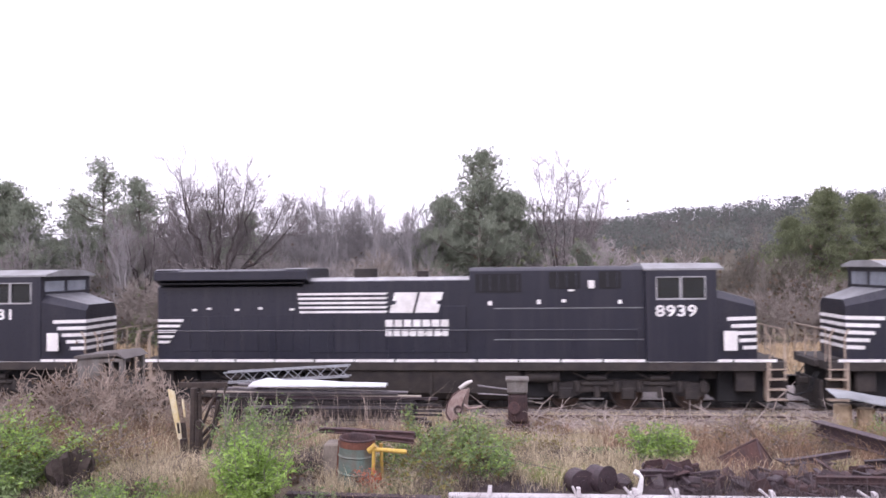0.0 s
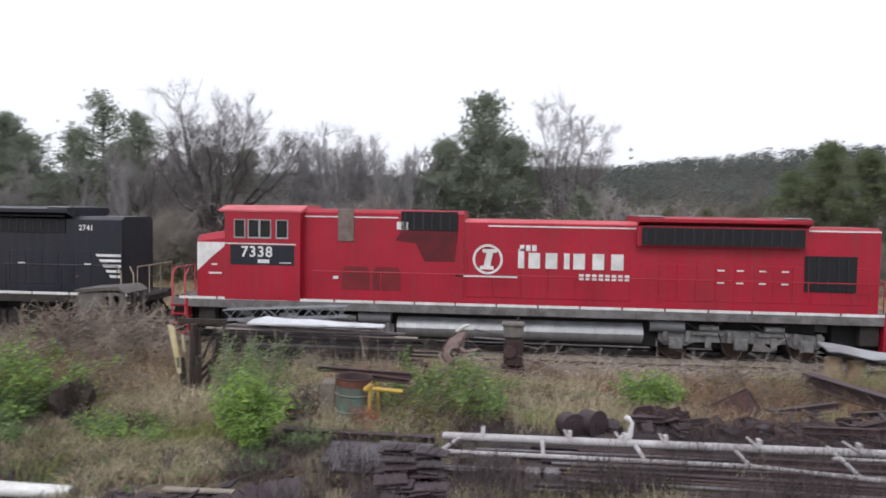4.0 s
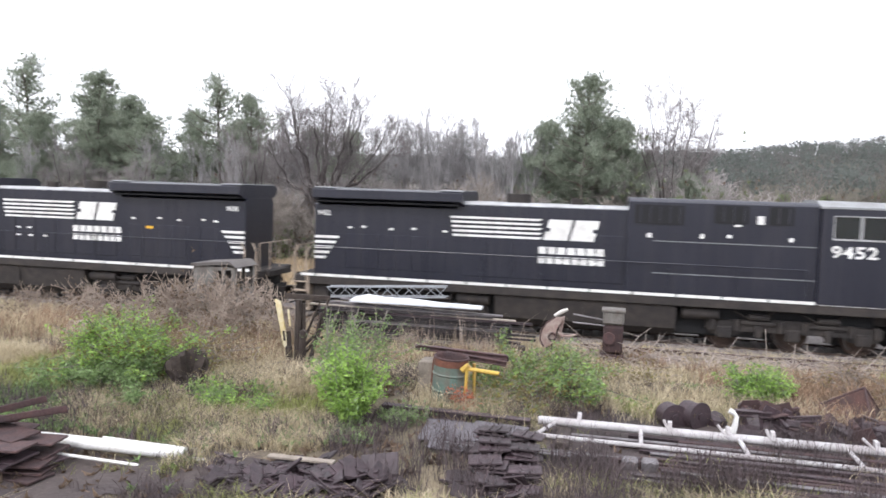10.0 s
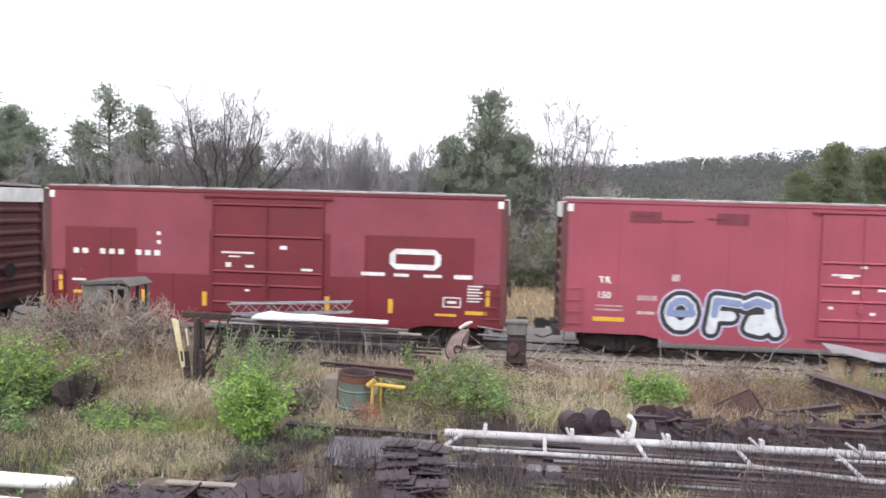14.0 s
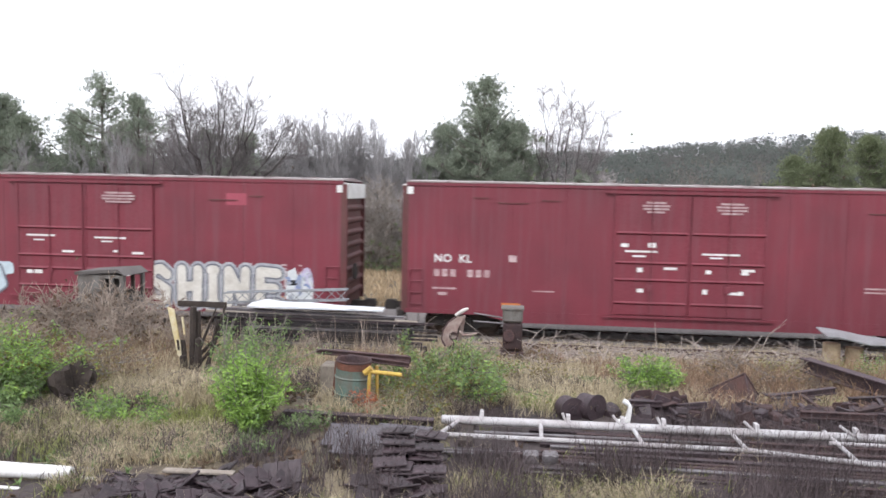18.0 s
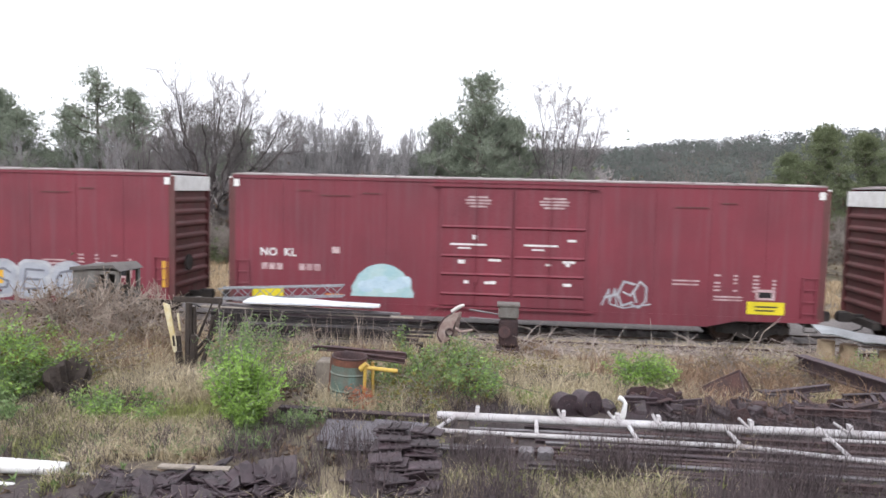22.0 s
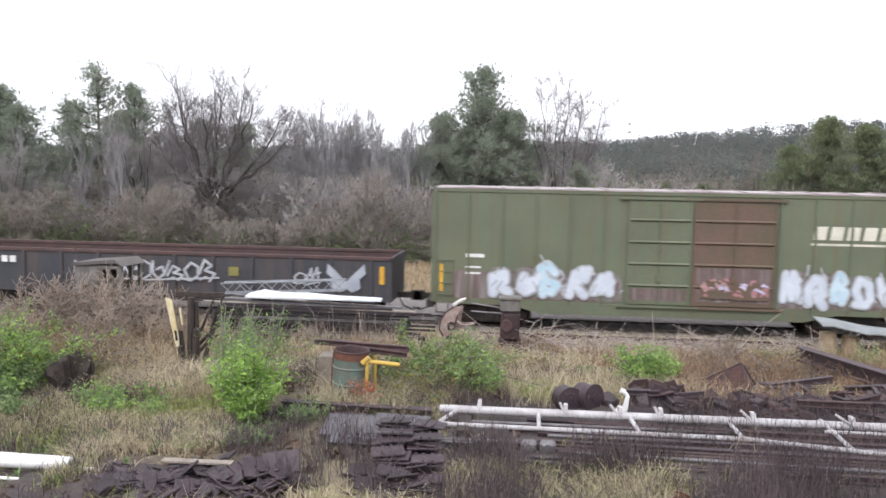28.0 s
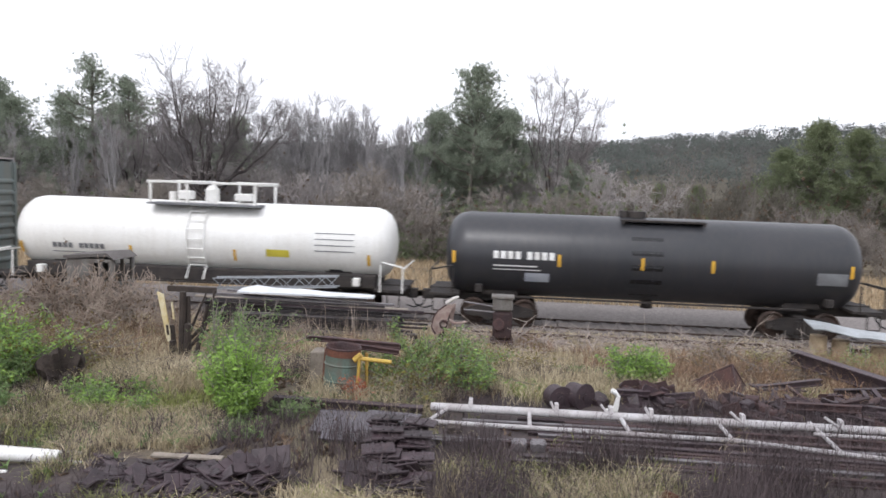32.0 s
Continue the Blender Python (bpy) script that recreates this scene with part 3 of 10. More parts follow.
            er.bent([(U(u), -1.46, 1.0), (U(u), -1.48, 2.35), (U(u) - sg * 0.14, -1.46, 2.62)], 0.028)
        er.bent([(U(end), -1.3, 1.6), (U(end), -1.3, 2.6), (U(end), 1.3, 2.6), (U(end), 1.3, 1.6)], 0.02)
        part("grab_rail", er, spec.get("rail_paint", TANRAIL), lo, "bent tubular end handrails")
    rl = sh()
    r0, r1 = spec.get("rail", (c1 + 0.3, length))
    rl.rod((U(r0), -1.46, 2.62), (U(r1), -1.46, 2.62), 0.019, 6)
    k = r0
    while k <= r1 + 0.01:
        rl.rod((U(k), -1.46, 1.5), (U(k), -1.46, 2.62), 0.016, 6)
        k += (r1 - r0) / 8
    part("side_handrail", rl, spec.get("hand_paint", BLACK), lo, "thin tubular side handrail")
    return lo, X, U, sh


def ns_marks(lo, X, mir, w, u_s0, u_s1, u_l1, z0, z1, zt0, zt1, swoop):
    """Plain white emblem: speed bars running into slanted blocks, two rows of bars for the words below."""
    y = -w - 0.008
    lo_x, hi_x = sorted((X(u_s0), X(u_l1)))
    length_bars = abs(u_s1 - u_s0)
    e = Shape()
    n = 4 if swoop else 5
    h = (z1 - z0) / (2 * n - 1)
    for k in range(n):
        a = z1 - 2 * k * h
        cut = 0.25 * k if swoop else 0.0
        e = Shape().paint([(lo_x + 0.02 * k, a - h), (lo_x + length_bars - cut - 0.1, a - h), (lo_x + length_bars - cut, a), (lo_x + 0.02 * k, a)], y)
        part("emblem_bar", e, WHITE, lo)
    x = lo_x + length_bars
    q, sl = (hi_x - x) / 2.1, 0.18
    for k in range(2):
        xa = x + 0.04 + 1.04 * q * k
        zm, g = (z0 + z1) / 2, (z1 - z0) * 0.09
        for za, zb, inset in ((z0, zm - g, 0.12 * k), (zm - g, zm + g, 0.0), (zm + g, z1, -0.12 * k)):
            la, lb = sl * (za - z0) / (z1 - z0), sl * (zb - z0) / (z1 - z0)
            short = q * 0.16 if za == zm - g else 0.0
            part("emblem_block", Shape().paint([(xa + la + short * (1 - k), za), (xa + la + q * 0.94 - short * k, za), (xa + lb + q * 0.94 - short * k, zb), (xa + lb + short * (1 - k), zb)], y - 0.0005 * k), WHITE, lo)
    zz = (zt1 - zt0) / 2.25
    for row in range(2):
        top = zt1 - row * zz * 1.25
        wide = (hi_x + 0.25 - x) + 0.2
        cells = 7 + row
        cw = wide / cells
        for c in range(cells):
            t = Shape()
            xa = x - 0.1 + c * cw
            t.bar(xa, xa + cw * 0.8, top - zz * 0.92, top, y)
            part("name_bar", t, WHITE, lo)


def specks(lo, marks, y, material=WHITE, name="stencil", label=""):
    s = Shape()
    for x, z, w, h in marks:
        s.bar(x, x + w, z, z + h, y)
    return tagged(part(name, s, material, lo, label), kind="stuff")


def end_marks(lo, X, U, sh, length, w, z0=2.18, z1=3.0):
    s = sh()
    stripes(s, U(length - 0.95), U(length) - 0.02, z0, z1, -w - 0.01, 5, 0.0, 0.06)
    part("rear_stripes", s, WHITE, lo, "white tapered rear stripes")


def dash9(s_mid, facing, digits, far_bars=True, open_grilles=False):
    L = 19.95
    spec = dict(paint=BLACK, nose_front_z=3.5, nose_top_z=3.88, nose_len=1.35, nose_w=(1.0, 1.46), cab_end=3.55, cab_z=4.75,
                cab_windows=[(1.72, 2.42, 3.62, 4.28), (2.5, 3.2, 3.62, 4.28)],
                hood=[("equipment_hood", 3.55, 9.2, 4.66, 1.3, BLACK), ("engine_hood", 9.2, 14.85, 4.36, 1.12, BLACK), ("radiator_hood", 14.85, L, 4.2, 1.12, BLACK)],
                wings=[(14.6, L - 0.05, 4.68, 1.52, 0.34)], grilles=[(7.5, 9.0, 3.85, 4.45, 1.3)],
                stacks=[(12.9, 4.36, 0.42, 0.3), (10.9, 4.36, 0.22, 0.2)], tank=(7.6, 13.4), trucks=(4.1, 16.2))
    if open_grilles:
        spec["grilles"] += [(4.1, 4.85, 4.0, 4.5, 1.3), (4.95, 5.7, 4.0, 4.5, 1.3)]
    else:
        spec["grilles"] += [(4.3, 5.0, 3.95, 4.5, 1.3), (5.6, 6.6, 3.95, 4.5, 1.3)]
    spec["window_trim"] = PALETRIM if facing > 0 else MIDGREY
    lo, X, U, sh = locomotive("diesel_locomotive", "black wide-nosed freight diesel locomotive with white emblem", s_mid, L, facing, spec)
    ns_marks(lo, X, -facing, 1.12 + 0.025, (15.03 if facing > 0 else 9.6), (11.93 if facing > 0 else 12.85), (10.2 if facing > 0 else 14.55), 3.18, 3.86, 2.38, 2.95, False)
    end_marks(lo, X, U, sh, L, 1.12 + 0.03)
    x = min(X(1.75), X(3.15))
    if digits:
        lettering(digits, 0.5, x - 0.12, 3.05, -1.512, WHITE, lo, "road_number", 1.06, 1.25)
    else:
        specks(lo, [(x + 0.38 * k, 3.05, 0.27, 0.36) for k in range(4)], -1.512, name="number_marking")
    specks(lo, [(X(2.4) - 0.3, 2.86, 0.5, 0.05), (X(4.4), 3.45, 0.12, 0.12), (X(6.2), 3.5, 0.14, 0.1), (X(7.0), 3.45, 0.12, 0.14), (X(8.6), 3.42, 0.14, 0.14)], -1.512 + 0.2)
    specks(lo, [(X(u), 3.28 + 0.04 * (i % 2), 0.16, 0.07) for i, u in enumerate((15.3, 16.4, 17.2, 18.2, 18.7))] + [(X(u), z, 0.2, 0.06) for u, z in ((10.2, 2.75), (10.2, 2.45), (10.7, 2.75), (11.4, 2.45), (10.75, 2.45))], -1.156)
    if facing > 0:
        specks(lo, [(X(0.95) - 0.2, 1.95, 0.42, 0.62)], -1.47, WHITE, "placard", "white placard by the steps")
        specks(lo, [(X(5.25) - 0.1, 3.95, 0.2, 0.26), (X(6.0), 3.86, 0.2, 0.06)], -1.36)
    if open_grilles:
        for a in (4.1, 4.95):
            fr = sh()
            for p, q, r, t in ((a - 0.04, a + 0.79, 3.96, 4.0), (a - 0.04, a + 0.79, 4.5, 4.54), (a - 0.04, a, 4.0, 4.5), (a + 0.75, a + 0.79, 4.0, 4.5)):
                fr.box(U(p), -1.37, r, U(q), -1.33, t)
            part("vent_frame", fr, PALETRIM, lo, "pale frame round the open vent")
        specks(lo, [(X(15.9), 2.95, 0.3, 0.1)], -1.16, YELLOW, "yellow_plate")
        specks(lo, [(X(6.1), 2.6, 0.16, 0.3)], -1.33, YELLOW, "yellow_plate")
    if digits in ("9038", "9452"):
        xr = X(L - 0.12) if facing > 0 else X(L - 0.75)
        lettering(digits, 0.24, xr, 3.72, -1.16, WHITE, lo, "rear_number", 1.0)
    part("equipment_seam", sh().box(U(3.6), -1.315, 2.28, U(8.4), -1.295, 2.31).box(U(3.6), -1.315, 3.3, U(8.4), -1.295, 3.33), MIDGREY, lo)
    return lo


def indiana_red(s_mid):
    L = 22.4
    spec = dict(paint=REDLOCO, nose_front_z=3.72, nose_top_z=3.92, nose_len=1.15, nose_w=(1.05, 1.48), cab_end=3.75, cab_z=4.8, has_nose_stripes=False,
                cab_windows=[(1.5, 1.83, 3.72, 4.28), (1.98, 2.32, 3.72, 4.28), (2.38, 2.72, 3.72, 4.28), (2.95, 3.3, 3.72, 4.28)],
                hood=[("equipment_hood", 3.75, 9.2, 4.7, 1.16, REDLOCO), ("engine_hood", 9.2, 15.2, 4.44, 1.12, REDLOCO), ("radiator_hood", 15.2, L, 4.36, 1.12, REDLOCO)],
                wings=[(14.85, 20.2, 4.62, 1.42, 0.16)], grilles=[(7.1, 9.0, 4.02, 4.66, 1.16), (14.95, 20.0, 3.72, 4.28, 1.36), (20.1, 21.7, 2.3, 3.45, 1.12)],
                tank=(7.0, 15.1), round_tank=True, tank_paint=SILVER, trucks=(4.3, 18.2), truck_paint=surface("grey_truck_paint", (0.22, 0.22, 0.225), (0.1, 0.092, 0.088), rough=0.7, scale=4),
                roof=REDROOF, nose_roof=REDROOF, edge=REDROOF, step_paint=REDLOCO, rail_paint=REDROOF, hand_paint=REDLOCO, rail=(4.2, L), axle_gap=2.05, frame_paint=surface("dusty_grey_frame", (0.2, 0.19, 0.19), (0.1, 0.092, 0.09), rough=0.8, scale=3))
    lo, X, U, sh = locomotive("diesel_locomotive", "bright red diesel locomotive with silver fuel tank", s_mid, L, -1, spec)
    part("radiator_panel", sh().box(U(14.8), -1.34, 3.68, U(20.1), -1.1, 4.32), REDLOCO, lo)
    part("number_panel", Shape().bar(X(1.35), X(3.55), 2.78, 3.45, -1.512), BLACK, lo, "black panel behind the number")
    lettering("7338", 0.5, X(1.72), 3.06, -1.52, WHITE, lo, "road_number", 1.12)
    specks(lo, [(X(2.3), 2.85, 0.4, 0.12), (X(3.05), 2.85, 0.4, 0.03), (X(0.7), 2.75, 0.2, 0.05), (X(0.6), 2.45, 0.45, 0.06)], -1.52)
    specks(lo, [(X(4.8), 2.35, 0.18, 0.1), (X(6.95), 4.05, 0.38, 0.26)], -1.19, WHITE)
    part("cab_stripe", Shape().bar(X(1.16), X(3.6), 3.47, 3.51, -1.508), WHITE, lo, "thin white cab stripe")
    bare = surface("bare_metal_panel", (0.2, 0.16, 0.14), (0.14, 0.09, 0.08), rough=0.7, scale=4)
    part("air_vent", sh().box(U(4.95), -1.2, 3.62, U(5.5), -1.15, 4.7, 0.015), bare, lo, "bare metal vent panel")
    part("soot_panel", Shape().paint([(X(7.9), 3.0), (X(8.9), 3.02), (X(9.0), 4.0), (X(7.1), 3.98), (X(6.9), 3.68), (X(7.6), 3.6)], -1.172), surface("sooty_red", (0.085, 0.01, 0.014), (0.13, 0.008, 0.014), rough=0.8, scale=2.5), lo, "soot-stained red patch")
    arch = Shape()
    for a in (5.1, 6.15):
        arch.paint([(X(a), 2.0), (X(a + 0.95), 2.0), (X(a + 0.95), 2.6), (X(a + 0.85), 2.78), (X(a + 0.1), 2.78), (X(a), 2.6)], -1.172)
    part("access_door", arch, surface("dull_red_door", (0.2, 0.012, 0.018), rough=0.6), lo)
    em = Shape()
    cx, cz = X(10.0), 3.12
    for i in range(24):
        a, b = 6.2832 * i / 24, 6.2832 * (i + 1) / 24
        em.paint([(cx + 0.42 * math.cos(a), cz + 0.42 * math.sin(a)), (cx + 0.5 * math.cos(a), cz + 0.5 * math.sin(a)), (cx + 0.5 * math.cos(b), cz + 0.5 * math.sin(b)), (cx + 0.42 * math.cos(b), cz + 0.42 * math.sin(b))], -1.16)
    em.paint([(cx - 0.16, cz - 0.34), (cx + 0.06, cz - 0.34), (cx + 0.2, cz + 0.34), (cx - 0.02, cz + 0.34)], -1.16)
    em.paint([(cx - 0.26, cz - 0.34), (cx + 0.2, cz - 0.34), (cx + 0.2, cz - 0.22), (cx - 0.26, cz - 0.22)], -1.162)
    em.paint([(cx - 0.18, cz + 0.22), (cx + 0.3, cz + 0.22), (cx + 0.3, cz + 0.34), (cx - 0.18, cz + 0.34)], -1.162)
    em.bar(cx - 1.05, cx + 0.98, 2.52, 2.58, -1.16)
    part("round_emblem", em, WHITE, lo, "white ringed emblem over a bar")
    xs = X(11.0)
    for c in range(7):
        w = Shape()
        xa = xs + (0.0, 0.34, 0.9, 1.5, 1.8, 2.42, 3.02)[c]
        wide = (0.2, 0.38, 0.38, 0.18, 0.38, 0.38, 0.4)[c]
        w.bar(xa, xa + wide, 2.85, 2.85 + (0.64 if c == 0 else 0.52), -1.16)
        part("name_bar", w, WHITE, lo)
    for c in range(3):
        part("name_bar", Shape().bar(xs + 0.05 + c * 0.2, xs + 0.2 + c * 0.2, 3.42, 3.62, -1.16), WHITE, lo)
    for c in range(8):
        part("name_bar", Shape().bar(xs + 2.0 + c * 0.21, xs + 2.15 + c * 0.21, 2.5, 2.7, -1.16), WHITE, lo)
    specks(lo, [(X(u), z, 0.22, 0.05) for u in (17.4, 18.0, 18.7, 19.4) for z in (2.5, 2.9)], -1.155)
    wl_ = sh().box(U(10.0), -1.135, 4.2, U(14.8), -1.1, 4.25).box(U(20.2), -1.135, 4.22, U(L), -1.1, 4.27).box(U(3.8), -1.175, 4.42, U(7.0), -1.14, 4.46)
    part("roofline_stripe", wl_, WHITE, lo, "thin white roofline stripe")
    return lo


def sd70(s_mid):
    L = 20.15
    spec = dict(paint=BLACK, nose_front_z=3.5, nose_top_z=3.85, nose_len=1.15, nose_w=(1.0, 1.46), cab_end=3.6, cab_z=4.78,
                cab_windows=[(1.35, 1.85, 3.75, 4.2), (1.95, 2.45, 3.75, 4.2), (2.75, 3.15, 3.75, 4.2)],
                hood=[("equipment_hood", 3.6, 9.3, 4.64, 1.25, BLACK), ("engine_hood", 9.3, 13.3, 4.28, 1.12, BLACK), ("radiator_hood", 13.3, L, 4.3, 1.12, BLACK)],
                wings=[(13.3, 18.3, 4.6, 1.4, 0.18)], grilles=[(5.9, 7.3, 3.3, 3.5, 1.25), (13.5, 18.1, 3.7, 4.2, 1.12)], tank=(8.0, 13.6), round_tank=True, tank_paint=BLACK, trucks=(4.0, 16.2), edge=MIDGREY, window_trim=MIDGREY)
    lo, X, U, sh = locomotive("diesel_locomotive", "black freight diesel locomotive with a swept white emblem", s_mid, L, -1, spec)
    ns_marks(lo, X, 1, 1.25 + 0.03, 8.75, 10.7, 12.75, 3.0, 3.66, 2.3, 2.75, True)
    end_marks(lo, X, U, sh, L, 1.12 + 0.03)
    lettering("2741", 0.46, X(1.75), 3.02, -1.512, WHITE, lo, "road_number", 1.12)
    part("faded_roof_patch", sh().box(U(1.5), -1.2, 4.765, U(2.6), 0.6, 4.79), surface("yellowed_roof", (0.55, 0.45, 0.2), (0.45, 0.42, 0.35), rough=0.7), lo, "yellowed patch on the cab roof")
    specks(lo, [(X(1.45), 2.8, 0.4, 0.14)], -1.512, surface("small_red_mark", (0.5, 0.05, 0.04), rough=0.5), "red_mark")
    specks(lo, [(X(u), 2.65, 0.25, 0.04) for u in (2.6, 3.1, 13.0, 14.2, 15.0, 16.6, 19.0)], -1.512)
    lettering("2741", 0.26, X(L - 1.55), 3.82, -1.16, WHITE, lo, "rear_number", 1.05)
    part("plate_box", sh().box(U(7.0), -1.3, 1.75, U(7.7), -1.25, 2.4), DARKGRILLE, lo)
    return lo


def gp60(s_mid):
    L = 16.4
    spec = dict(paint=BLACK, nose_front_z=3.35, nose_top_z=3.42, nose_len=1.7, nose_w=(0.85, 0.85), cab_end=3.95, cab_z=4.78, cab_w=1.46,
                cab_windows=[(2.2, 3.0, 3.55, 4.25)], nose_stripe=(2.5, 3.3), nose_stripe_len=0.8,
                hood=[("equipment_hood", 3.95, 6.3, 4.62, 1.2, BLACK), ("engine_hood", 6.3, L, 4.48, 1.0, BLACK)], edge=MIDGREY,
                grilles=[(5.1, 6.2, 3.3, 3.75, 1.2), (12.5, 15.6, 3.5, 4.2, 1.0)], fans=[(11.2, 15.8, 4.48)], tank=(6.0, 10.4), trucks=(2.6, 13.6), axles=2, axle_gap=2.74, rail=(4.3, L))
    lo, X, U, sh = locomotive("diesel_locomotive", "black low-nosed four-axle diesel locomotive with swept white emblem", s_mid, L, -1, spec)
    ns_marks(lo, X, 1, 1.0 + 0.03, 6.6, 9.0, 11.6, 3.02, 3.72, 2.35, 2.85, True)
    end_marks(lo, X, U, sh, L, 1.0 + 0.03, 2.3, 3.3)
    specks(lo, [(X(2.0) + 0.34 * k, 2.78, 0.24, 0.34) for k in range(5)], -1.475, name="number_marking")
    specks(lo, [(X(14.2), 3.05, 0.3, 0.08), (X(14.6), 3.02, 0.6, 0.04)], -1.035)
    return lo


def blot(rng, x0, x1, z0, z1, n=14, rough=0.16):
    cx, cz, a, b = (x0 + x1) / 2, (z0 + z1) / 2, (x1 - x0) / 2, (z1 - z0) / 2
    out = []
    for i in range(n):
        g = 6.2832 * i / n
        k = 1 + rng.uniform(-rough, rough)
        c, s = math.cos(g), math.sin(g)
        out.append((cx + a * k * math.copysign(abs(c) ** 0.6, c), cz + b * k * math.copysign(abs(s) ** 0.6, s)))
    return out


GLYPHS = [[[(0.1, 0.1), (0.0, 0.6), (0.3, 1.0), (0.75, 0.9), (0.95, 0.5), (0.7, 0.3), (0.45, 0.5)], [(0.6, 0.25), (1.0, 0.0)]],
          [[(1, 0.7), (0.6, 1), (0.1, 0.8), (0.4, 0.5), (0.9, 0.35), (0.6, 0.05), (0, 0.2)], [(0.2, 0.45), (0.0, 0.0)]],
          [[(0, 0.1), (0.3, 0.95), (0.45, 0.2), (0.7, 1.0), (0.95, 0.1)], [(0.1, 0.5), (0.95, 0.7)]],
          [[(0, 0.9), (0.1, 0.3), (0.45, 0.05), (0.8, 0.3), (0.6, 0.65), (0.3, 0.5)], [(0.8, 0.3), (1, 0.95)]],
          [[(1, 0.9), (0.3, 1), (0, 0.5), (0.35, 0.05), (1, 0.2)], [(0.3, 0.6), (0.85, 0.45), (1, 0.65)]],
          [[(0.3, 0.2), (0.05, 0.55), (0.4, 0.95), (0.85, 0.75), (0.9, 0.25), (0.5, 0.0), (0.0, 0.1)]],
          [[(0, 0.3), (0.25, 1), (0.7, 0.75), (0.35, 0.5), (0.95, 0.35), (0.7, 0.0)], [(0.1, 0.05), (0.45, 0.2)]],
          [[(0, 0.05), (0.2, 0.8), (0.5, 0.35), (0.65, 1.0)], [(0.5, 0.35), (1.0, 0.05)], [(0.85, 0.6), (1.0, 1.0)]]]


def stroke(sh, pts, w, y):
    """A painted line of width w with round joints; every piece lies a hair before the last."""
    for i, (x, z) in enumerate(pts):
        sh.paint([(x + w / 2 * math.cos(6.2832 * k / 10), z + w / 2 * math.sin(6.2832 * k / 10)) for k in range(10)], y)
        y -= 0.0002
        if i + 1 < len(pts):
            u, v = pts[i + 1][0] - x, pts[i + 1][1] - z
            q = math.hypot(u, v) or 1
            a, b = -v / q * w / 2, u / q * w / 2
            sh.paint([(x - a, z - b), (x + u - a, z + v - b), (x + u + a, z + v + b), (x + a, z + b)], y)
            y -= 0.0002
    return y


def graffiti(car, x0, x1, z0, z1, y, fills, outline, seed, n, label, cloud=None):
    """Sprayed letter-like shapes: outlined thick strokes that lean and overlap, over a patchy cloud."""
    rng = random.Random(seed)
    w = (x1 - x0) / n
    if cloud:
        c = Shape()
        for k in range(n * 4):
            cx = x0 + rng.uniform(0, x1 - x0)
            cz = rng.uniform(z0 - 0.1, z0 + (z1 - z0) * 0.75)
            c.paint(blot(rng, cx - w * rng.uniform(0.2, 0.5), cx + w * rng.uniform(0.2, 0.5), cz, cz + (z1 - z0) * rng.uniform(0.2, 0.42)), y - 0.0008 - 0.00015 * k)
        tagged(part("graffiti_cloud", c, cloud, car), kind="stuff")
    for k in range(n):
        g = rng.choice(GLYPHS)
        xa, ww = x0 + k * w + rng.uniform(-0.06, 0.06) * w, w * rng.uniform(0.7, 0.95)
        zb, zt = z0 + rng.uniform(-0.04, 0.12) * (z1 - z0), z1 + rng.uniform(-0.22, 0.1) * (z1 - z0)
        lean = rng.uniform(-0.18, 0.18)
        fat = min(w * 0.29, (z1 - z0) * 0.24) * rng.uniform(0.85, 1.15)
        rim = max(0.07, fat * 0.55)
        lines = [[(xa + (0.12 + 0.76 * p + rng.uniform(-0.05, 0.05)) * ww + lean * q, zb + fat / 2 + (q + rng.uniform(-0.05, 0.05)) * (zt - zb - fat)) for p, q in ln] for ln in g]
        depth = y - 0.011 - 0.0008 * (k % 3)
        oo, ff = Shape(), Shape()
        d1, d2 = depth, depth - 0.006
        for ln in lines:
            d1 = stroke(oo, ln, fat + rim, d1)
            d2 = stroke(ff, ln, fat, d2)
        out = tagged(part("graffiti_outline", oo, outline, car, label if k == 0 else ""), kind="stuff")
        tagged(part("graffiti_fill", ff, fills[k % len(fills)], out), kind="stuff")
    s = Shape()
    for k in range(n * 2):
        px, pz = rng.uniform(x0, x1), rng.uniform(z0, z1)
        stroke(s, [(px, pz), (px + rng.uniform(-0.3, 0.3) * w, pz + rng.uniform(0.1, 0.4) * (z1 - z0))], rng.uniform(0.03, 0.07), y - 0.022 - 0.0001 * k)
    tagged(part("graffiti_stroke", s, outline, car), kind="stuff")


def ribbon(sh, pts, w, y):
    """One painted line without overlaps, tapering at both ends."""
    n = len(pts)
    left, right = [], []
    for i, (x, z) in enumerate(pts):
        a, b = pts[max(0, i - 1)], pts[min(n - 1, i + 1)]
        u, v = b[0] - a[0], b[1] - a[1]
        q = math.hypot(u, v) or 1
        k = w / 2 * (0.55 if i in (0, n - 1) else 1)
        left.append((x - v / q * k, y, z + u / q * k))
        right.append((x + v / q * k, y, z - u / q * k))
    sh.add(right + left, [(i, i + 1, n + i + 1, n + i) for i in range(n - 1)])


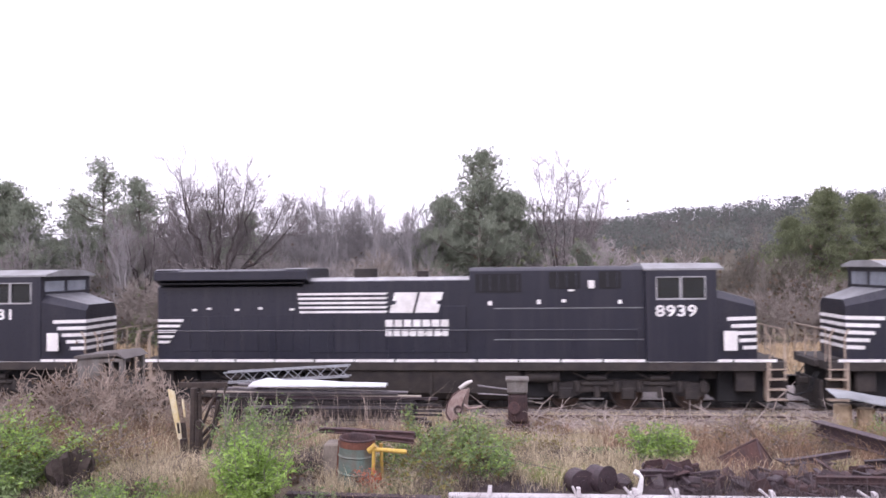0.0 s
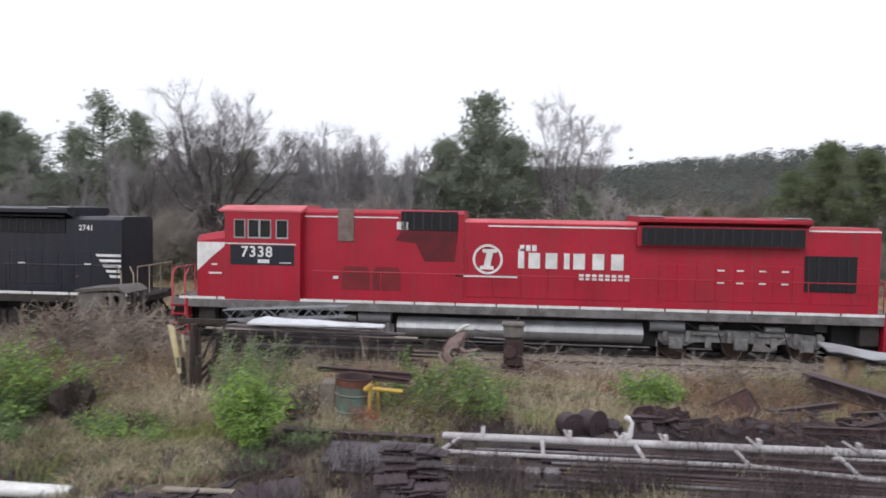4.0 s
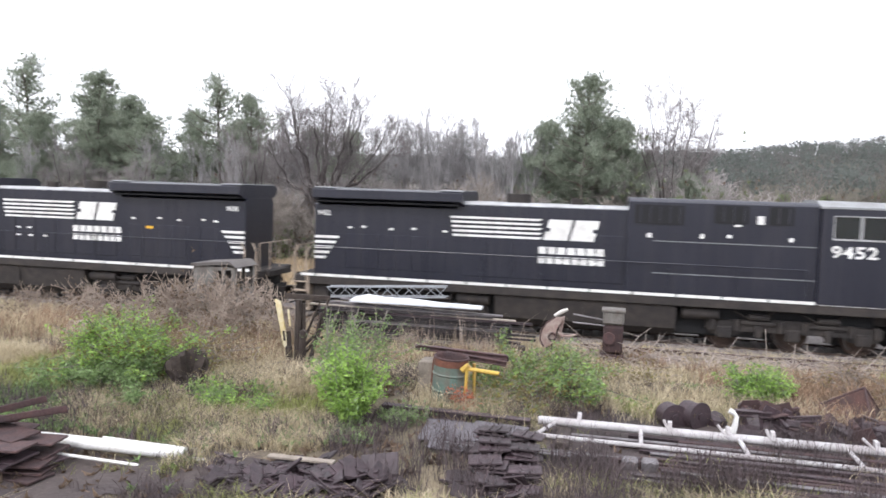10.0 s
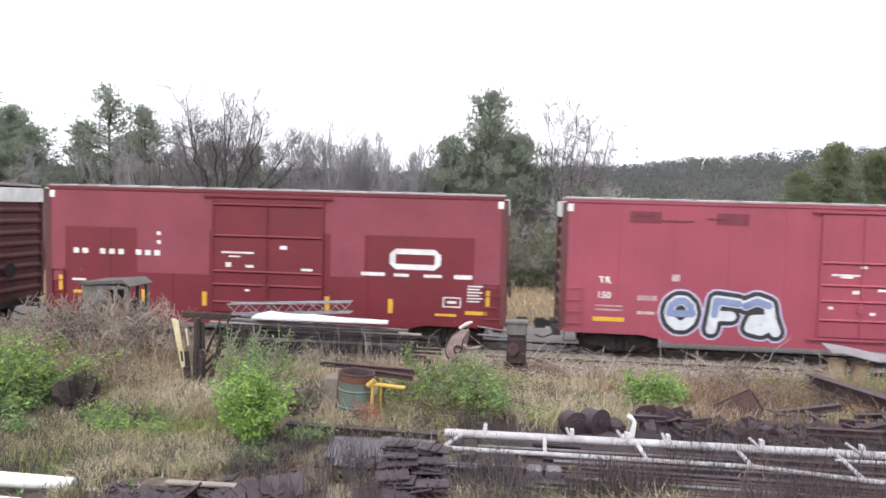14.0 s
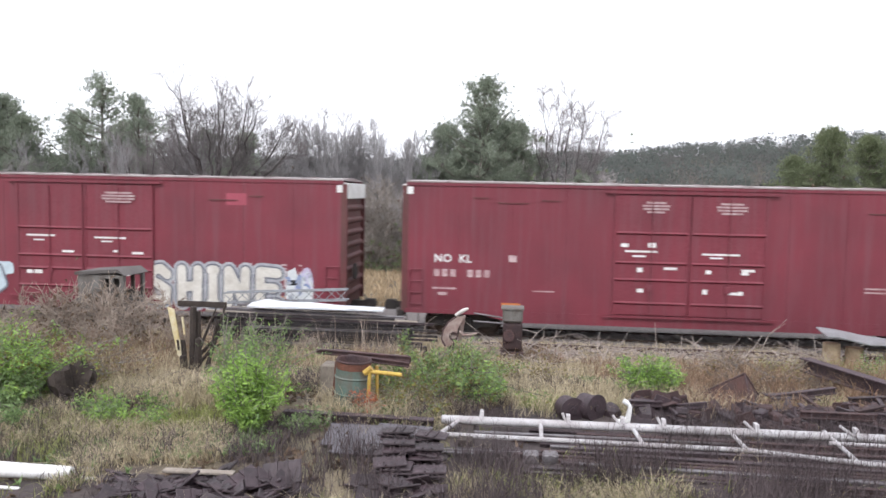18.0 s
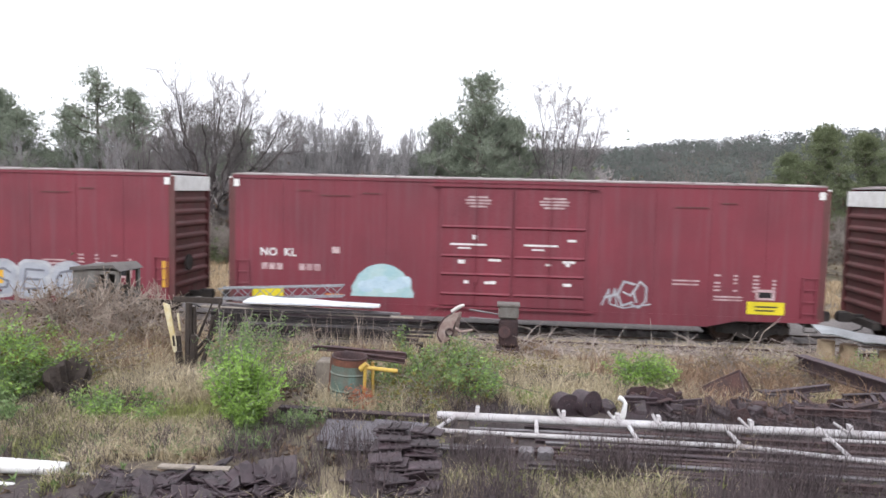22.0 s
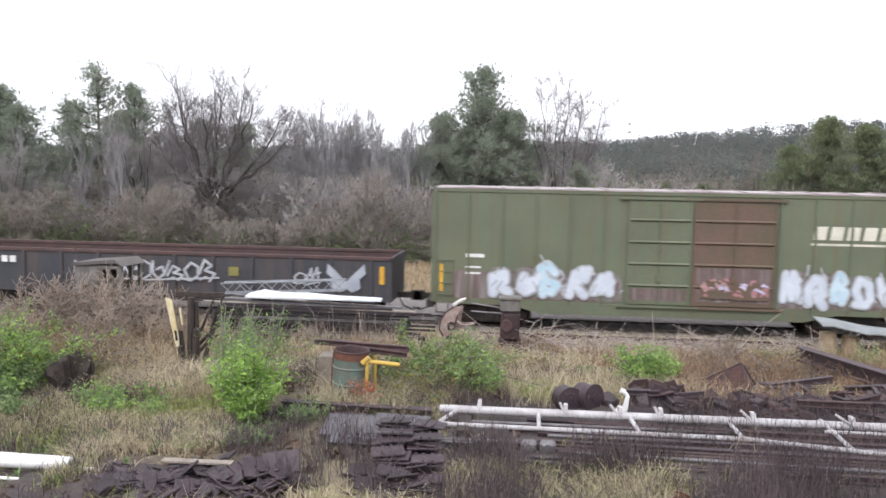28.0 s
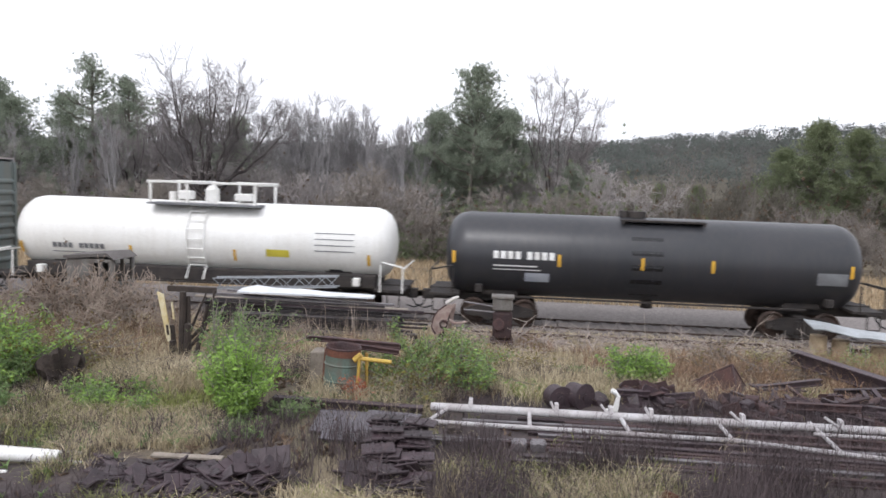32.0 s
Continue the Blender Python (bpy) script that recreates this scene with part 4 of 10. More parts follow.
def wild_piece(car, x0, x1, z0, z1, y, base, flecks, seed, label, curl=0.5, density=9, wide=(0.05, 0.13)):
    """A dense sprayed panel: one ground coat with a jagged outline, crossed by curling strokes of other paints."""
    rng = random.Random(seed)
    n = int((x1 - x0) / 0.11)
    tall = z1 - z0
    xs = [x0 + (x1 - x0) * i / n for i in range(n + 1)]
    letters = max(2, round((x1 - x0) / 0.95))
    drop, lift = [0.3 * rng.random() for _ in range(letters + 1)], [0.1 * rng.random() for _ in range(letters + 1)]
    low, high = [], []
    for i, x in enumerate(xs):
        k, u = divmod(letters * i / n, 1.0)
        notch = 0.32 * max(0.0, 1 - min(u, 1 - u) / 0.12) * (0 < i < n)
        end = (0.4 if i in (0, n) else 0.1 if i in (1, n - 1) else 0.0) * rng.uniform(0.6, 1.2)
        low.append((x, z0 + tall * (lift[int(k)] + 0.05 * rng.random())))
        high.append((x + rng.uniform(-0.05, 0.05), z1 - tall * (drop[int(k)] * (0.7 + 0.5 * abs(u - 0.5)) + notch * rng.uniform(0.5, 1.0) + 0.06 * rng.random() + end)))
    g = Shape()
    g.add([(x, y - 0.002, z) for x, z in low + high], [(i, i + 1, n + 2 + i, n + 1 + i) for i in range(n)])
    coat = tagged(part("graffiti_coat", g, base, car, label), kind="stuff")
    shapes = [Shape() for _ in flecks]
    d = y - 0.004
    for k in range(int(3.0 * density * (x1 - x0))):
        i = rng.randrange(1, n)
        px, pz = xs[i], rng.uniform(low[i][1] + 0.05, high[i][1] - 0.02)
        a, ln, pts = rng.choice((0.5, 1.1, 1.6, 2.4, -0.2)) + rng.uniform(-0.3, 0.3), rng.uniform(0.14, 0.42) * tall, []
        bend = rng.uniform(-curl, curl)
        for _ in range(5):
            q = min(max(int((px - x0) / (x1 - x0) * n), 0), n)
            pts.append((min(max(px, x0), x1), min(max(pz, low[q][1]), high[q][1] + 0.03)))
            px, pz, a = px + math.cos(a) * ln / 4, pz + math.sin(a) * ln / 4, a + bend
        ribbon(shapes[k % len(flecks)], pts if k % 3 else pts[:3], rng.uniform(*wide) * (0.85 if k % 3 else 1.9), d)
        d -= 0.0003
    for sh, mt in zip(shapes, flecks):
        tagged(part("graffiti_stroke", sh, mt, coat), kind="stuff")


def scrawl(car, x0, x1, z0, z1, y, material, seed, n, width, label):
    """Thin joined-up spray writing that cannot be read."""
    rng = random.Random(seed)
    w = (x1 - x0) / n
    sh, d = Shape(), y
    for k in range(n):
        xa, up = x0 + k * w, rng.uniform(0.55, 1.0)
        for ln in rng.choice(GLYPHS):
            d = stroke(sh, [(xa + (p * 1.05 + 0.15 * q) * w, z0 + q * up * (z1 - z0)) for p, q in ln], width * rng.uniform(0.7, 1.2), d)
    d = stroke(sh, [(x0 + 0.6 * w, z0 + 0.08), (x0 + 0.5 * (x1 - x0), z0 - 0.03), (x1 + 0.3 * w, z0 + 0.12)], width * 0.7, d)
    tagged(part("graffiti_stroke", sh, material, car, label), kind="stuff")


RING = [(0.5 + 0.42 * math.cos(6.2832 * k / 10 + 0.3), 0.5 + 0.48 * math.sin(6.2832 * k / 10 + 0.3)) for k in range(11)]
STROKES = {"S": [[(0.92, 0.82), (0.62, 1.0), (0.18, 0.92), (0.1, 0.64), (0.5, 0.52), (0.9, 0.36), (0.84, 0.06), (0.4, 0.0), (0.04, 0.14)]],
           "H": [[(0.14, 0.0), (0.12, 1.0)], [(0.86, 0.0), (0.9, 1.0)], [(0.12, 0.46), (0.88, 0.5)]],
           "I": [[(0.5, 0.0), (0.5, 1.0)], [(0.1, 0.0), (0.9, 0.0)], [(0.1, 1.0), (0.9, 1.0)]],
           "i": [[(0.5, 0.0), (0.5, 0.72)], [(0.46, 1.1), (0.54, 1.14)]],
           "C": [[(0.92, 0.84), (0.6, 1.0), (0.2, 0.88), (0.06, 0.5), (0.2, 0.12), (0.6, 0.0), (0.94, 0.16)]],
           "O": [RING], "N": [[(0.1, 0.0), (0.12, 1.0), (0.86, 0.04), (0.92, 1.0)]],
           "E": [[(0.92, 0.96), (0.12, 1.0), (0.1, 0.0), (0.92, 0.04)], [(0.12, 0.5), (0.78, 0.5)]]}


def sprayed_word(car, word, x0, x1, z0, z1, y, fat, coats, label, lean=0.0):
    """Fat sprayed letters laid coat over coat: (extra width, material) from the halo to the fill."""
    shares = [0.5 if c in "Ii" else 1.0 for c in word]
    unit = (x1 - x0) / sum(shares)
    d, held = y - 0.003, None
    for wide, material in coats:
        sh, x = Shape(), x0
        for c, q in zip(word, shares):
            ww = unit * q
            for ln in STROKES[c]:
                d = stroke(sh, [(x + fat / 2 + p * max(0.05, ww - fat * 1.15) + lean * v, z0 + fat / 2 + v * (z1 - z0 - fat)) for p, v in ln], fat + wide, d)
            x += ww
        ob = tagged(part("graffiti_coat", sh, material, held or car, "" if held else label), kind="stuff")
        held = held or ob
        d -= 0.002


def bubble_tag(car, x0, z0, y):
    """Three fat rounded letters in silver and slate blue with a black rim and a pale halo."""
    ring = [(0.36 + 0.36 * math.cos(6.2832 * k / 10), 0.55 + 0.42 * math.sin(6.2832 * k / 10)) for k in range(11)]
    letters = [(0.0, [ring]), (1.2, [[(0.12, 0.06), (0.2, 0.55), (0.26, 1.0), (0.95, 0.92)], [(0.2, 0.5), (0.72, 0.5)]]), (2.3, [[(0.05, 0.86), (0.4, 1.02), (0.76, 0.9), (0.84, 0.45), (1.0, 0.05)], [(0.8, 0.45), (0.3, 0.42), (0.2, 0.16), (0.55, 0.08), (0.82, 0.24)]])]
    for step, (wide, material, name) in enumerate(((0.72, SPRAYMAUVE, "graffiti_halo"), (0.6, SPRAYDARK, "graffiti_outline"))):
        d, sh = y - 0.002 - 0.008 * step, Shape()
        for dx, lines in letters:
            for ln in lines:
                d = stroke(sh, [(x0 + dx + p, z0 + q) for p, q in ln], wide, d)
        tagged(part(name, sh, material, car, "silver and slate blue bubble graffiti" if step else ""), kind="stuff")
    d, low, high = y - 0.02, Shape(), Shape()
    for dx, lines in letters:
        for ln in lines:
            d = stroke(low, [(x0 + dx + p, z0 + q) for p, q in ln], 0.32, d)
    e = d - 0.002
    for dx, lines in letters:
        for ln in lines:
            up = [(x0 + dx + p, z0 + q - 0.02) for p, q in ln if q > 0.5]
            e = stroke(high, up, 0.22, e)
    tagged(part("graffiti_fill", low, SPRAYWHITE, car), kind="stuff")
    tagged(part("graffiti_shade", high, SPRAYNAVY, car), kind="stuff")


def freight_truck(parent, mid, s, r=0.42):
    for dx in (-0.86, 0.86):
        wheelset(parent, mid + dx, r, s)
    for side in (-1, 1):
        y0, y1 = (-1.08, -0.94) if side < 0 else (0.94, 1.08)
        sh = Shape()
        sh.slab([(mid - 1.15, 0.34), (mid - 0.62, 0.3), (mid - 0.38, 0.16), (mid + 0.38, 0.16), (mid + 0.62, 0.3), (mid + 1.15, 0.34), (mid + 1.15, 0.55), (mid + 0.55, 0.72), (mid - 0.55, 0.72), (mid - 1.15, 0.55)], y0, y1)
        o = y0 - 0.05 if side < 0 else y1
        for dx in (-0.86, 0.86):
            sh.rod((mid + dx, o - 0.02 if side < 0 else o + 0.07, 0.42), (mid + dx, o + 0.02, 0.42), 0.12, 10)
        for dx in (-0.2, 0.0, 0.2):
            sh.rod((mid + dx, o + 0.02, 0.24), (mid + dx, o + 0.02, 0.62), 0.075, 8)
        part("truck_frame", sh, UNDER, parent)
    part("bolster", Shape().box(mid - 0.2, -0.95, 0.45, mid + 0.2, 0.95, 0.75, 0.02), UNDER, parent)


def ladder(car, x, z0, z1, y, material, w=0.42, name="ladder"):
    s = Shape()
    s.box(x, y, z0, x + 0.05, y + 0.03, z1)
    s.box(x + w, y, z0, x + w + 0.05, y + 0.03, z1)
    k = z0 + 0.15
    while k < z1:
        s.rod((x, y + 0.0, k), (x + w + 0.05, y + 0.0, k), 0.016, 6)
        k += 0.38
    part(name, s, material, car)


def boxcar(s0, s1, label, paint, top=5.12, sill=0.84, doors=(), door_paint=None, door_ribs=(1.45, 2.1, 2.75, 3.45), panels=9, ribs=False, end_paint=RIBSHADE, white_end=True, sides=(), roof_paint=ROOFZINC, eave_paint=None, posts=False):
    L = s1 - s0
    mid = (s0 + s1) / 2
    car = thing("boxcar", label, "boxcar", "freight cars of the train", pose(mid, TRACK_Y, 0))
    ROLLING.append((car, mid))
    h = L / 2
    W = 1.5
    b = Shape().box(-h, -W + 0.012, sill + 0.1, h, W - 0.012, top - 0.12)
    part("body", b, paint, car)
    n = panels
    for k in range(n):
        a, c = -h + k * L / n, -h + (k + 1) * L / n
        if any(d0 - 0.05 < a + h and c + 0.0 - 0.05 + h < d1 + 0.1 for d0, d1 in doors):
            continue
        part("side_panel", Shape().box(a + 0.008, -W, sill + 0.02, c - 0.008, -W + 0.02, top - 0.14, 0.004), paint, car)
    if ribs:
        r = Shape()
        for z in ribs:
            for k in range(n):
                a, c = -h + k * L / n, -h + (k + 1) * L / n
                r.loft([(a + 0.12, [(-W - 0.03, z), (-W + 0.005, z - 0.05), (-W + 0.005, z + 0.05)][::-1]), (c - 0.12, [(-W - 0.03, z), (-W + 0.005, z - 0.05), (-W + 0.005, z + 0.05)][::-1])])
        part("side_ribs", r, paint, car)
    if posts:
        for k in range(n + 1):
            q = Shape()
            a = -h + k * L / n
            if any(d0 < a + h < d1 for d0, d1 in doors):
                continue
            q.box(a - 0.035, -W - 0.045, sill, a + 0.035, -W + 0.01, top - 0.14, 0.01)
            part("side_post", q, paint, car)
    for ya, yb in ((-W - 0.01, -W + 0.05), (W - 0.05, W + 0.01)):
        part("side_skirt", Shape().slab([(-h + 2.5, sill - 0.05), (-h + 3.5, 0.56), (h - 3.5, 0.56), (h - 2.5, sill - 0.05)], ya, yb), paint, car)
    part("side_sill", Shape().box(-h, -W - 0.012, sill - 0.06, h, -W + 0.1, sill + 0.08).box(-h, W - 0.1, sill - 0.06, h, W + 0.012, sill + 0.08), paint, car)
    ev = Shape().box(-h, -W - 0.03, top - 0.14, h, -W + 0.06, top - 0.03, 0.01).box(-h, W - 0.06, top - 0.14, h, W + 0.03, top - 0.03, 0.01)
    part("top_chord", ev, eave_paint or paint, car)
    n2 = 14
    seam = [(-W - 0.05, top - 0.02), (W + 0.05, top - 0.02), (W + 0.05, top + 0.035), (0, top + 0.1), (-W - 0.05, top + 0.035)]
    sec = [(-W - 0.04, top - 0.03), (W + 0.04, top - 0.03), (W + 0.04, top + 0.012), (0, top + 0.07), (-W - 0.04, top + 0.012)]
    roof = part("roof", Shape().loft([(-h, sec), (h, sec)]), roof_paint, car, "pale galvanised ribbed roof")
    sm = part("roof_seam", Shape().loft([(-0.03, seam), (0.03, seam)]), roof_paint, roof)
    for k in range(1, n2):
        ob = sm if k == 1 else new("roof_seam", sm.data)
        ob.parent = roof
        ob.location = (-h + k * L / n2, 0, 0)
    for sg in (-1, 1):
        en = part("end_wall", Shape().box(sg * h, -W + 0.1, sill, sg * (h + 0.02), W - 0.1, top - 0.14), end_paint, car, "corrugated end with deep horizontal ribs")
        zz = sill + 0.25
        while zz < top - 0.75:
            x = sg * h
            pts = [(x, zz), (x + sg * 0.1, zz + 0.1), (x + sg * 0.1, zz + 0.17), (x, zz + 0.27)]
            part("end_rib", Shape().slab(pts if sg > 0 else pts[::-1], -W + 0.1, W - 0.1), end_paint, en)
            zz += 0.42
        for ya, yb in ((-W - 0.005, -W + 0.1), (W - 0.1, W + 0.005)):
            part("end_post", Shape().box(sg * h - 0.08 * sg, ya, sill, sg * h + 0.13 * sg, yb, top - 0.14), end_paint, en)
        if white_end:
            part("end_panel", Shape().box(sg * h, -W + 0.02, top - 0.62, sg * (h + 0.14), W - 0.02, top - 0.1), WHITE, en, "white top panel of the end")
            part("corner_patch", Shape().bar(*sorted((sg * (h - 0.03), sg * (h - 0.22))), top - 0.42, top - 0.18, -W - 0.008), WHITE, car)
        coupler(car, sg * h, sg)
        part("end_sill", Shape().box(sg * h - 0.3, -1.3, 0.62, sg * (h + 0.05), 1.3, sill), UNDER, car)
        st = Shape().bent([(sg * (h - 0.05), -W + 0.02, sill - 0.02), (sg * (h - 0.05), -W, 0.5), (sg * (h - 0.45), -W, 0.5), (sg * (h - 0.45), -W + 0.02, sill - 0.02)], 0.02)
        part("stirrup_step", st, UNDER, car)
        bw = Shape().rod((sg * (h + 0.2), -0.6, 2.0), (sg * (h + 0.27), -0.6, 2.0), 0.28, 14)
        part("brake_wheel", bw, UNDER, car) if sg > 0 else bw
    part("centre_sill", Shape().box(-h, -0.35, 0.72, h, 0.35, sill + 0.1).box(-h + 3.4, -0.75, 0.5, -h + 4.5, -0.2, 0.85, 0.03).box(h - 5.5, -0.7, 0.48, h - 4.7, 0.4, 0.85, 0.03).rod((-1.2, -0.6, 0.62), (0.4, -0.6, 0.62), 0.2, 12), UNDER, car)
    for d0, d1 in doors:
        a, c = d0 - h, d1 - h
        dp = door_paint or paint
        if isinstance(dp, tuple):
            dp = dp[doors.index((d0, d1))]
        dr = Shape().box(a, -W - 0.05, sill + 0.12, c, -W + 0.0, top - 0.3, 0.015)
        door = part("door", dr, dp, car, "ribbed sliding plug door")
        for z in door_ribs:
            rb = Shape().loft([(a + 0.06, [(-W - 0.105, z), (-W - 0.05, z + 0.055), (-W - 0.05, z - 0.055)]), (c - 0.06, [(-W - 0.105, z), (-W - 0.05, z + 0.055), (-W - 0.05, z - 0.055)])])
            part("door_rib", rb, dp, door)
        for q in (a, c - 0.07):
            part("door_stile", Shape().box(q, -W - 0.075, sill + 0.12, q + 0.07, -W - 0.05, top - 0.3), dp, door)
        m_ = (a + c) / 2
        if white_end:
            rg = random.Random(int(s0 * 10 + d0 * 7))
            mk = [(a + 0.35, 2.95 + rg.uniform(-0.05, 0.05), rg.uniform(0.7, 1.2), 0.06), (a + 0.6, 2.84, 0.4, 0.05), (c - 0.75, 2.45, 0.4, 0.08)]
            mk += [(rg.uniform(a + 0.2, c - 0.5), rg.choice((1.22, 1.7, 1.85, 2.35, 2.5, 3.15)), rg.uniform(0.12, 0.3), rg.uniform(0.07, 0.16)) for _ in range(6)]
            specks(door, [(p, q, r, t) for p, q, r, t in mk if all(abs(q + t / 2 - z) > 0.1 for z in door_ribs)], -W - 0.056)
        lk = Shape().rod((m_, -W - 0.09, sill + 0.2), (m_, -W - 0.09, top - 0.4), 0.018, 6).box(m_ - 0.1, -W - 0.11, 1.75, m_ + 0.1, -W - 0.07, 1.95)
        part("lock_bar", lk, dp, door)
        for z in (top - 0.27, sill + 0.02):
            part("door_track", Shape().box(a - 0.3, -W - 0.1, z, c + 0.3, -W, z + 0.075), dp, car)
    for u in (1.9, L - 1.9):
        freight_truck(car, u - h, mid)
    for sg in (-1, 1):
        ladder(car, sg * (h - 0.35) - 0.24, sill + 0.1, sill + 1.4, -W - 0.06, paint, 0.42)
    return car, h, -W - 0.009


def fades(car, rects, y, material, name="faded_patch"):
    for a, b, c, d in rects:
        part(name, Shape().bar(a, b, c, d, y + 0.003), material, car)


def data_marks(car, h, y, seed, extra=(), number=True, nx=0.95):
    """Reporting bars, capacity lines and consolidated stencil plates at their usual places."""
    rng = random.Random(seed)
    m = []
    if number:
        for a, w in ((nx, 0.27), (nx + 0.34, 0.27), (nx + 1.02, 0.27), (nx + 1.36, 0.22)):
            m.append((-h + a, 2.6, w, 0.32))
    for a, z, w in ((h - 4.6, 2.0, 0.85), (h - 4.6, 1.88, 0.8), (h - 3.3, 1.42, 0.9), (h - 3.3, 1.52, 0.9)):
        m.append((a, z, w, 0.05))
    for k in range(4):
        for j in range(5):
            if rng.random() < 0.8:
                m.append((h - 3.3 + 0.6 * k, 1.72 + 0.12 * j, 0.12 if k % 2 else 0.2, 0.06))
    m.append((h - 2.0, 1.48, 0.6, 0.34))
    m.append((-h + 3.4, 2.55, 0.25, 0.22))
    m.append((-h + 4.2, 1.6, 0.7, 0.04))
    specks(car, m + list(extra), y, FADEWHITE)
    specks(car, [(h - 1.9, 1.55, 0.4, 0.18)], y - 0.003, DARKGRILLE, "plate_text")
    # Thin strips in the darker red stand for small ledges' shadow marks.
    for x0, x1, z in ((-h + 3.0, -h + 4.0, 4.45), (-h + 2.2, -h + 2.7, 4.6), (-h + 4.4, -h + 5.0, 4.55), (h - 4.6, h - 3.6, 4.35), (h - 3.2, h - 2.7, 4.5)):
        part("tack_strip", Shape().box(x0, y - 0.02, z, x1, y + 0.01, z + 0.035), RIBSHADE, car)
    specks(car, [(h - 2.1, 1.1, 0.9, 0.08), (-h + 3.2, 1.12, 0.6, 0.08)], y, ORANGE, "orange_bar")


def oval_mark(car, x, z, y, w=0.75):
    specks(car, [(x + 0.12, z + 0.3, w - 0.24, 0.06), (x, z + 0.2, w, 0.06), (x + 0.02, z + 0.1, w - 0.04, 0.06), (x + 0.15, z, w - 0.3, 0.06)], y, FADEWHITE, "door_notice")


def build_train():
    dash9(-24.82, 1, "631")
    dash9(-2.2, 1, "8939")
    sd70(20.6)
    indiana_red(44.55)
    gp60(66.97)
    dash9(88.92, -1, "9038", open_grilles=True)
    dash9(111.55, 1, "9452")

    # rosy red fifty-foot car with long horizontal side ribs
    c, h, y = boxcar(123.75, 139.65, "rosy red boxcar with ribbed sides and pale blue graffiti", BOXLIGHT, top=5.1, panels=6, ribs=(2.05, 2.7, 3.75), doors=((6.2, 9.3),), door_ribs=(2.2, 2.7, 3.75))
    data_marks(c, h, y, 3, [(-h + 0.9, 2.28, 0.7, 0.22), (-h + 2.0, 2.25, 0.7, 0.22), (h - 2.6, 2.1, 1.1, 0.18), (h - 2.4, 1.9, 0.9, 0.1), (h - 3.6, 1.6, 1.2, 0.2)])
    wild_piece(c, -h + 1.9, -h + 6.0, 0.95, 2.0, y - 0.03, SPRAYBLUE, [SPRAYTEAL, SPRAYMAUVE, SPRAYWHITE, SPRAYMAUVE], 11, "pale blue and lilac sprayed graffiti")
    wild_piece(c, h - 5.6, h - 2.4, 1.0, 1.95, y - 0.03, BOXFAINT, [BOXLIGHT, BOXFADE, BOXFAINT], 12, "faint pinkish chalk graffiti", 0.6, 12)
    # deep red car with chalky repainting and a white emblem
    c, h, y = boxcar(141.98, 157.67, "dark red boxcar with chalky faded sides and a white emblem", BOXDEEP, top=5.12, panels=7, doors=((5.85, 9.7),), door_ribs=(1.3, 1.9, 2.35, 3.55, 4.6), door_paint=BOXDEEP)
    fades(c, [(-h + 0.1, h - 0.1, 3.72, 4.96), (-h + 3.2, -h + 5.75, 2.2, 3.72), (h - 5.75, h - 4.6, 2.3, 3.8), (h - 0.95, h - 0.1, 2.1, 3.8), (-h + 0.1, -h + 0.6, 1.8, 3.72)], y, BOXFADE)
    specks(c, [(-h + 0.9 + k * 0.33 + (0.3 if k > 1 else 0) + (0.3 if k > 4 else 0), 2.8, 0.2, 0.18) for k in range(8)] + [(-h + 0.85, 1.85, 0.5, 0.08), (-h + 1.9, 1.75, 0.4, 0.1), (-h + 2.6, 1.75, 0.5, 0.06), (h - 4.7, 2.38, 0.8, 0.12), (h - 3.6, 2.38, 0.5, 0.1), (h - 2.6, 2.38, 0.6, 0.1), (h - 1.6, 2.36, 0.6, 0.14), (h - 1.95, 1.42, 0.6, 0.04), (h - 1.95, 1.72, 0.6, 0.04), (h - 1.95, 1.42, 0.04, 0.34), (h - 1.39, 1.42, 0.04, 0.34), (h - 1.8, 1.55, 0.3, 0.08), *[(h - 1.15, 1.62 + 0.1 * k, 0.5 if k % 2 else 0.4, 0.045) for k in range(6)], (-h + 3.9, 3.2, 0.14, 0.12), (-h + 3.9, 3.5, 0.14, 0.12)], y - 0.004)
    for q in ([(0, 0.2), (0.2, 0.0), (1.5, 0.0), (1.7, 0.2)], [(0, 0.56), (1.7, 0.56), (1.5, 0.76), (0.2, 0.76)], [(0, 0.2), (0.2, 0.2), (0.2, 0.56), (0, 0.56)], [(1.5, 0.2), (1.7, 0.2), (1.7, 0.56), (1.5, 0.56)]):
        part("emblem_block", Shape().paint([(h - 3.75 + a, 2.62 + b * 0.9) for a, b in q], y - 0.006), WHITE, c)
    for u in (0.45, 3.45, 5.6, 7.6, 9.85, 12.0, 15.2):
        part("yellow_reflector", Shape().box(u - h - 0.08, y - 0.01, 1.15 + (0.35 if u in (0.45, 15.2, 7.6) else 0), u - h + 0.08, y + 0.02, 1.62 + (0.4 if u in (0.45, 15.2, 7.6) else 0)), YELLOW, c)
    specks(c, [(-h + 0.9, 1.42, 0.7, 0.1), (h - 1.2, 1.2, 0.7, 0.12), (h - 2.2, 1.12, 0.7, 0.08)], y - 0.004, YELLOW, "yellow_bar")
    # faded pink-red car
    c, h, y = boxcar(159.65, 178.47, "faded pinkish red boxcar with blue and mauve graffiti", BOXPINK, top=5.12, panels=11, doors=((7.9, 10.4), (10.45, 12.95)), door_ribs=(1.5, 2.1, 2.6, 3.3))
    data_marks(c, h, y, 5, [(-h + 2.35, 1.9, 0.6, 0.16), (-h + 2.35, 1.45, 0.55, 0.1), (-h + 1.0, 1.66, 0.9, 0.05), (-h + 1.0, 1.53, 0.9, 0.05)], number=False)
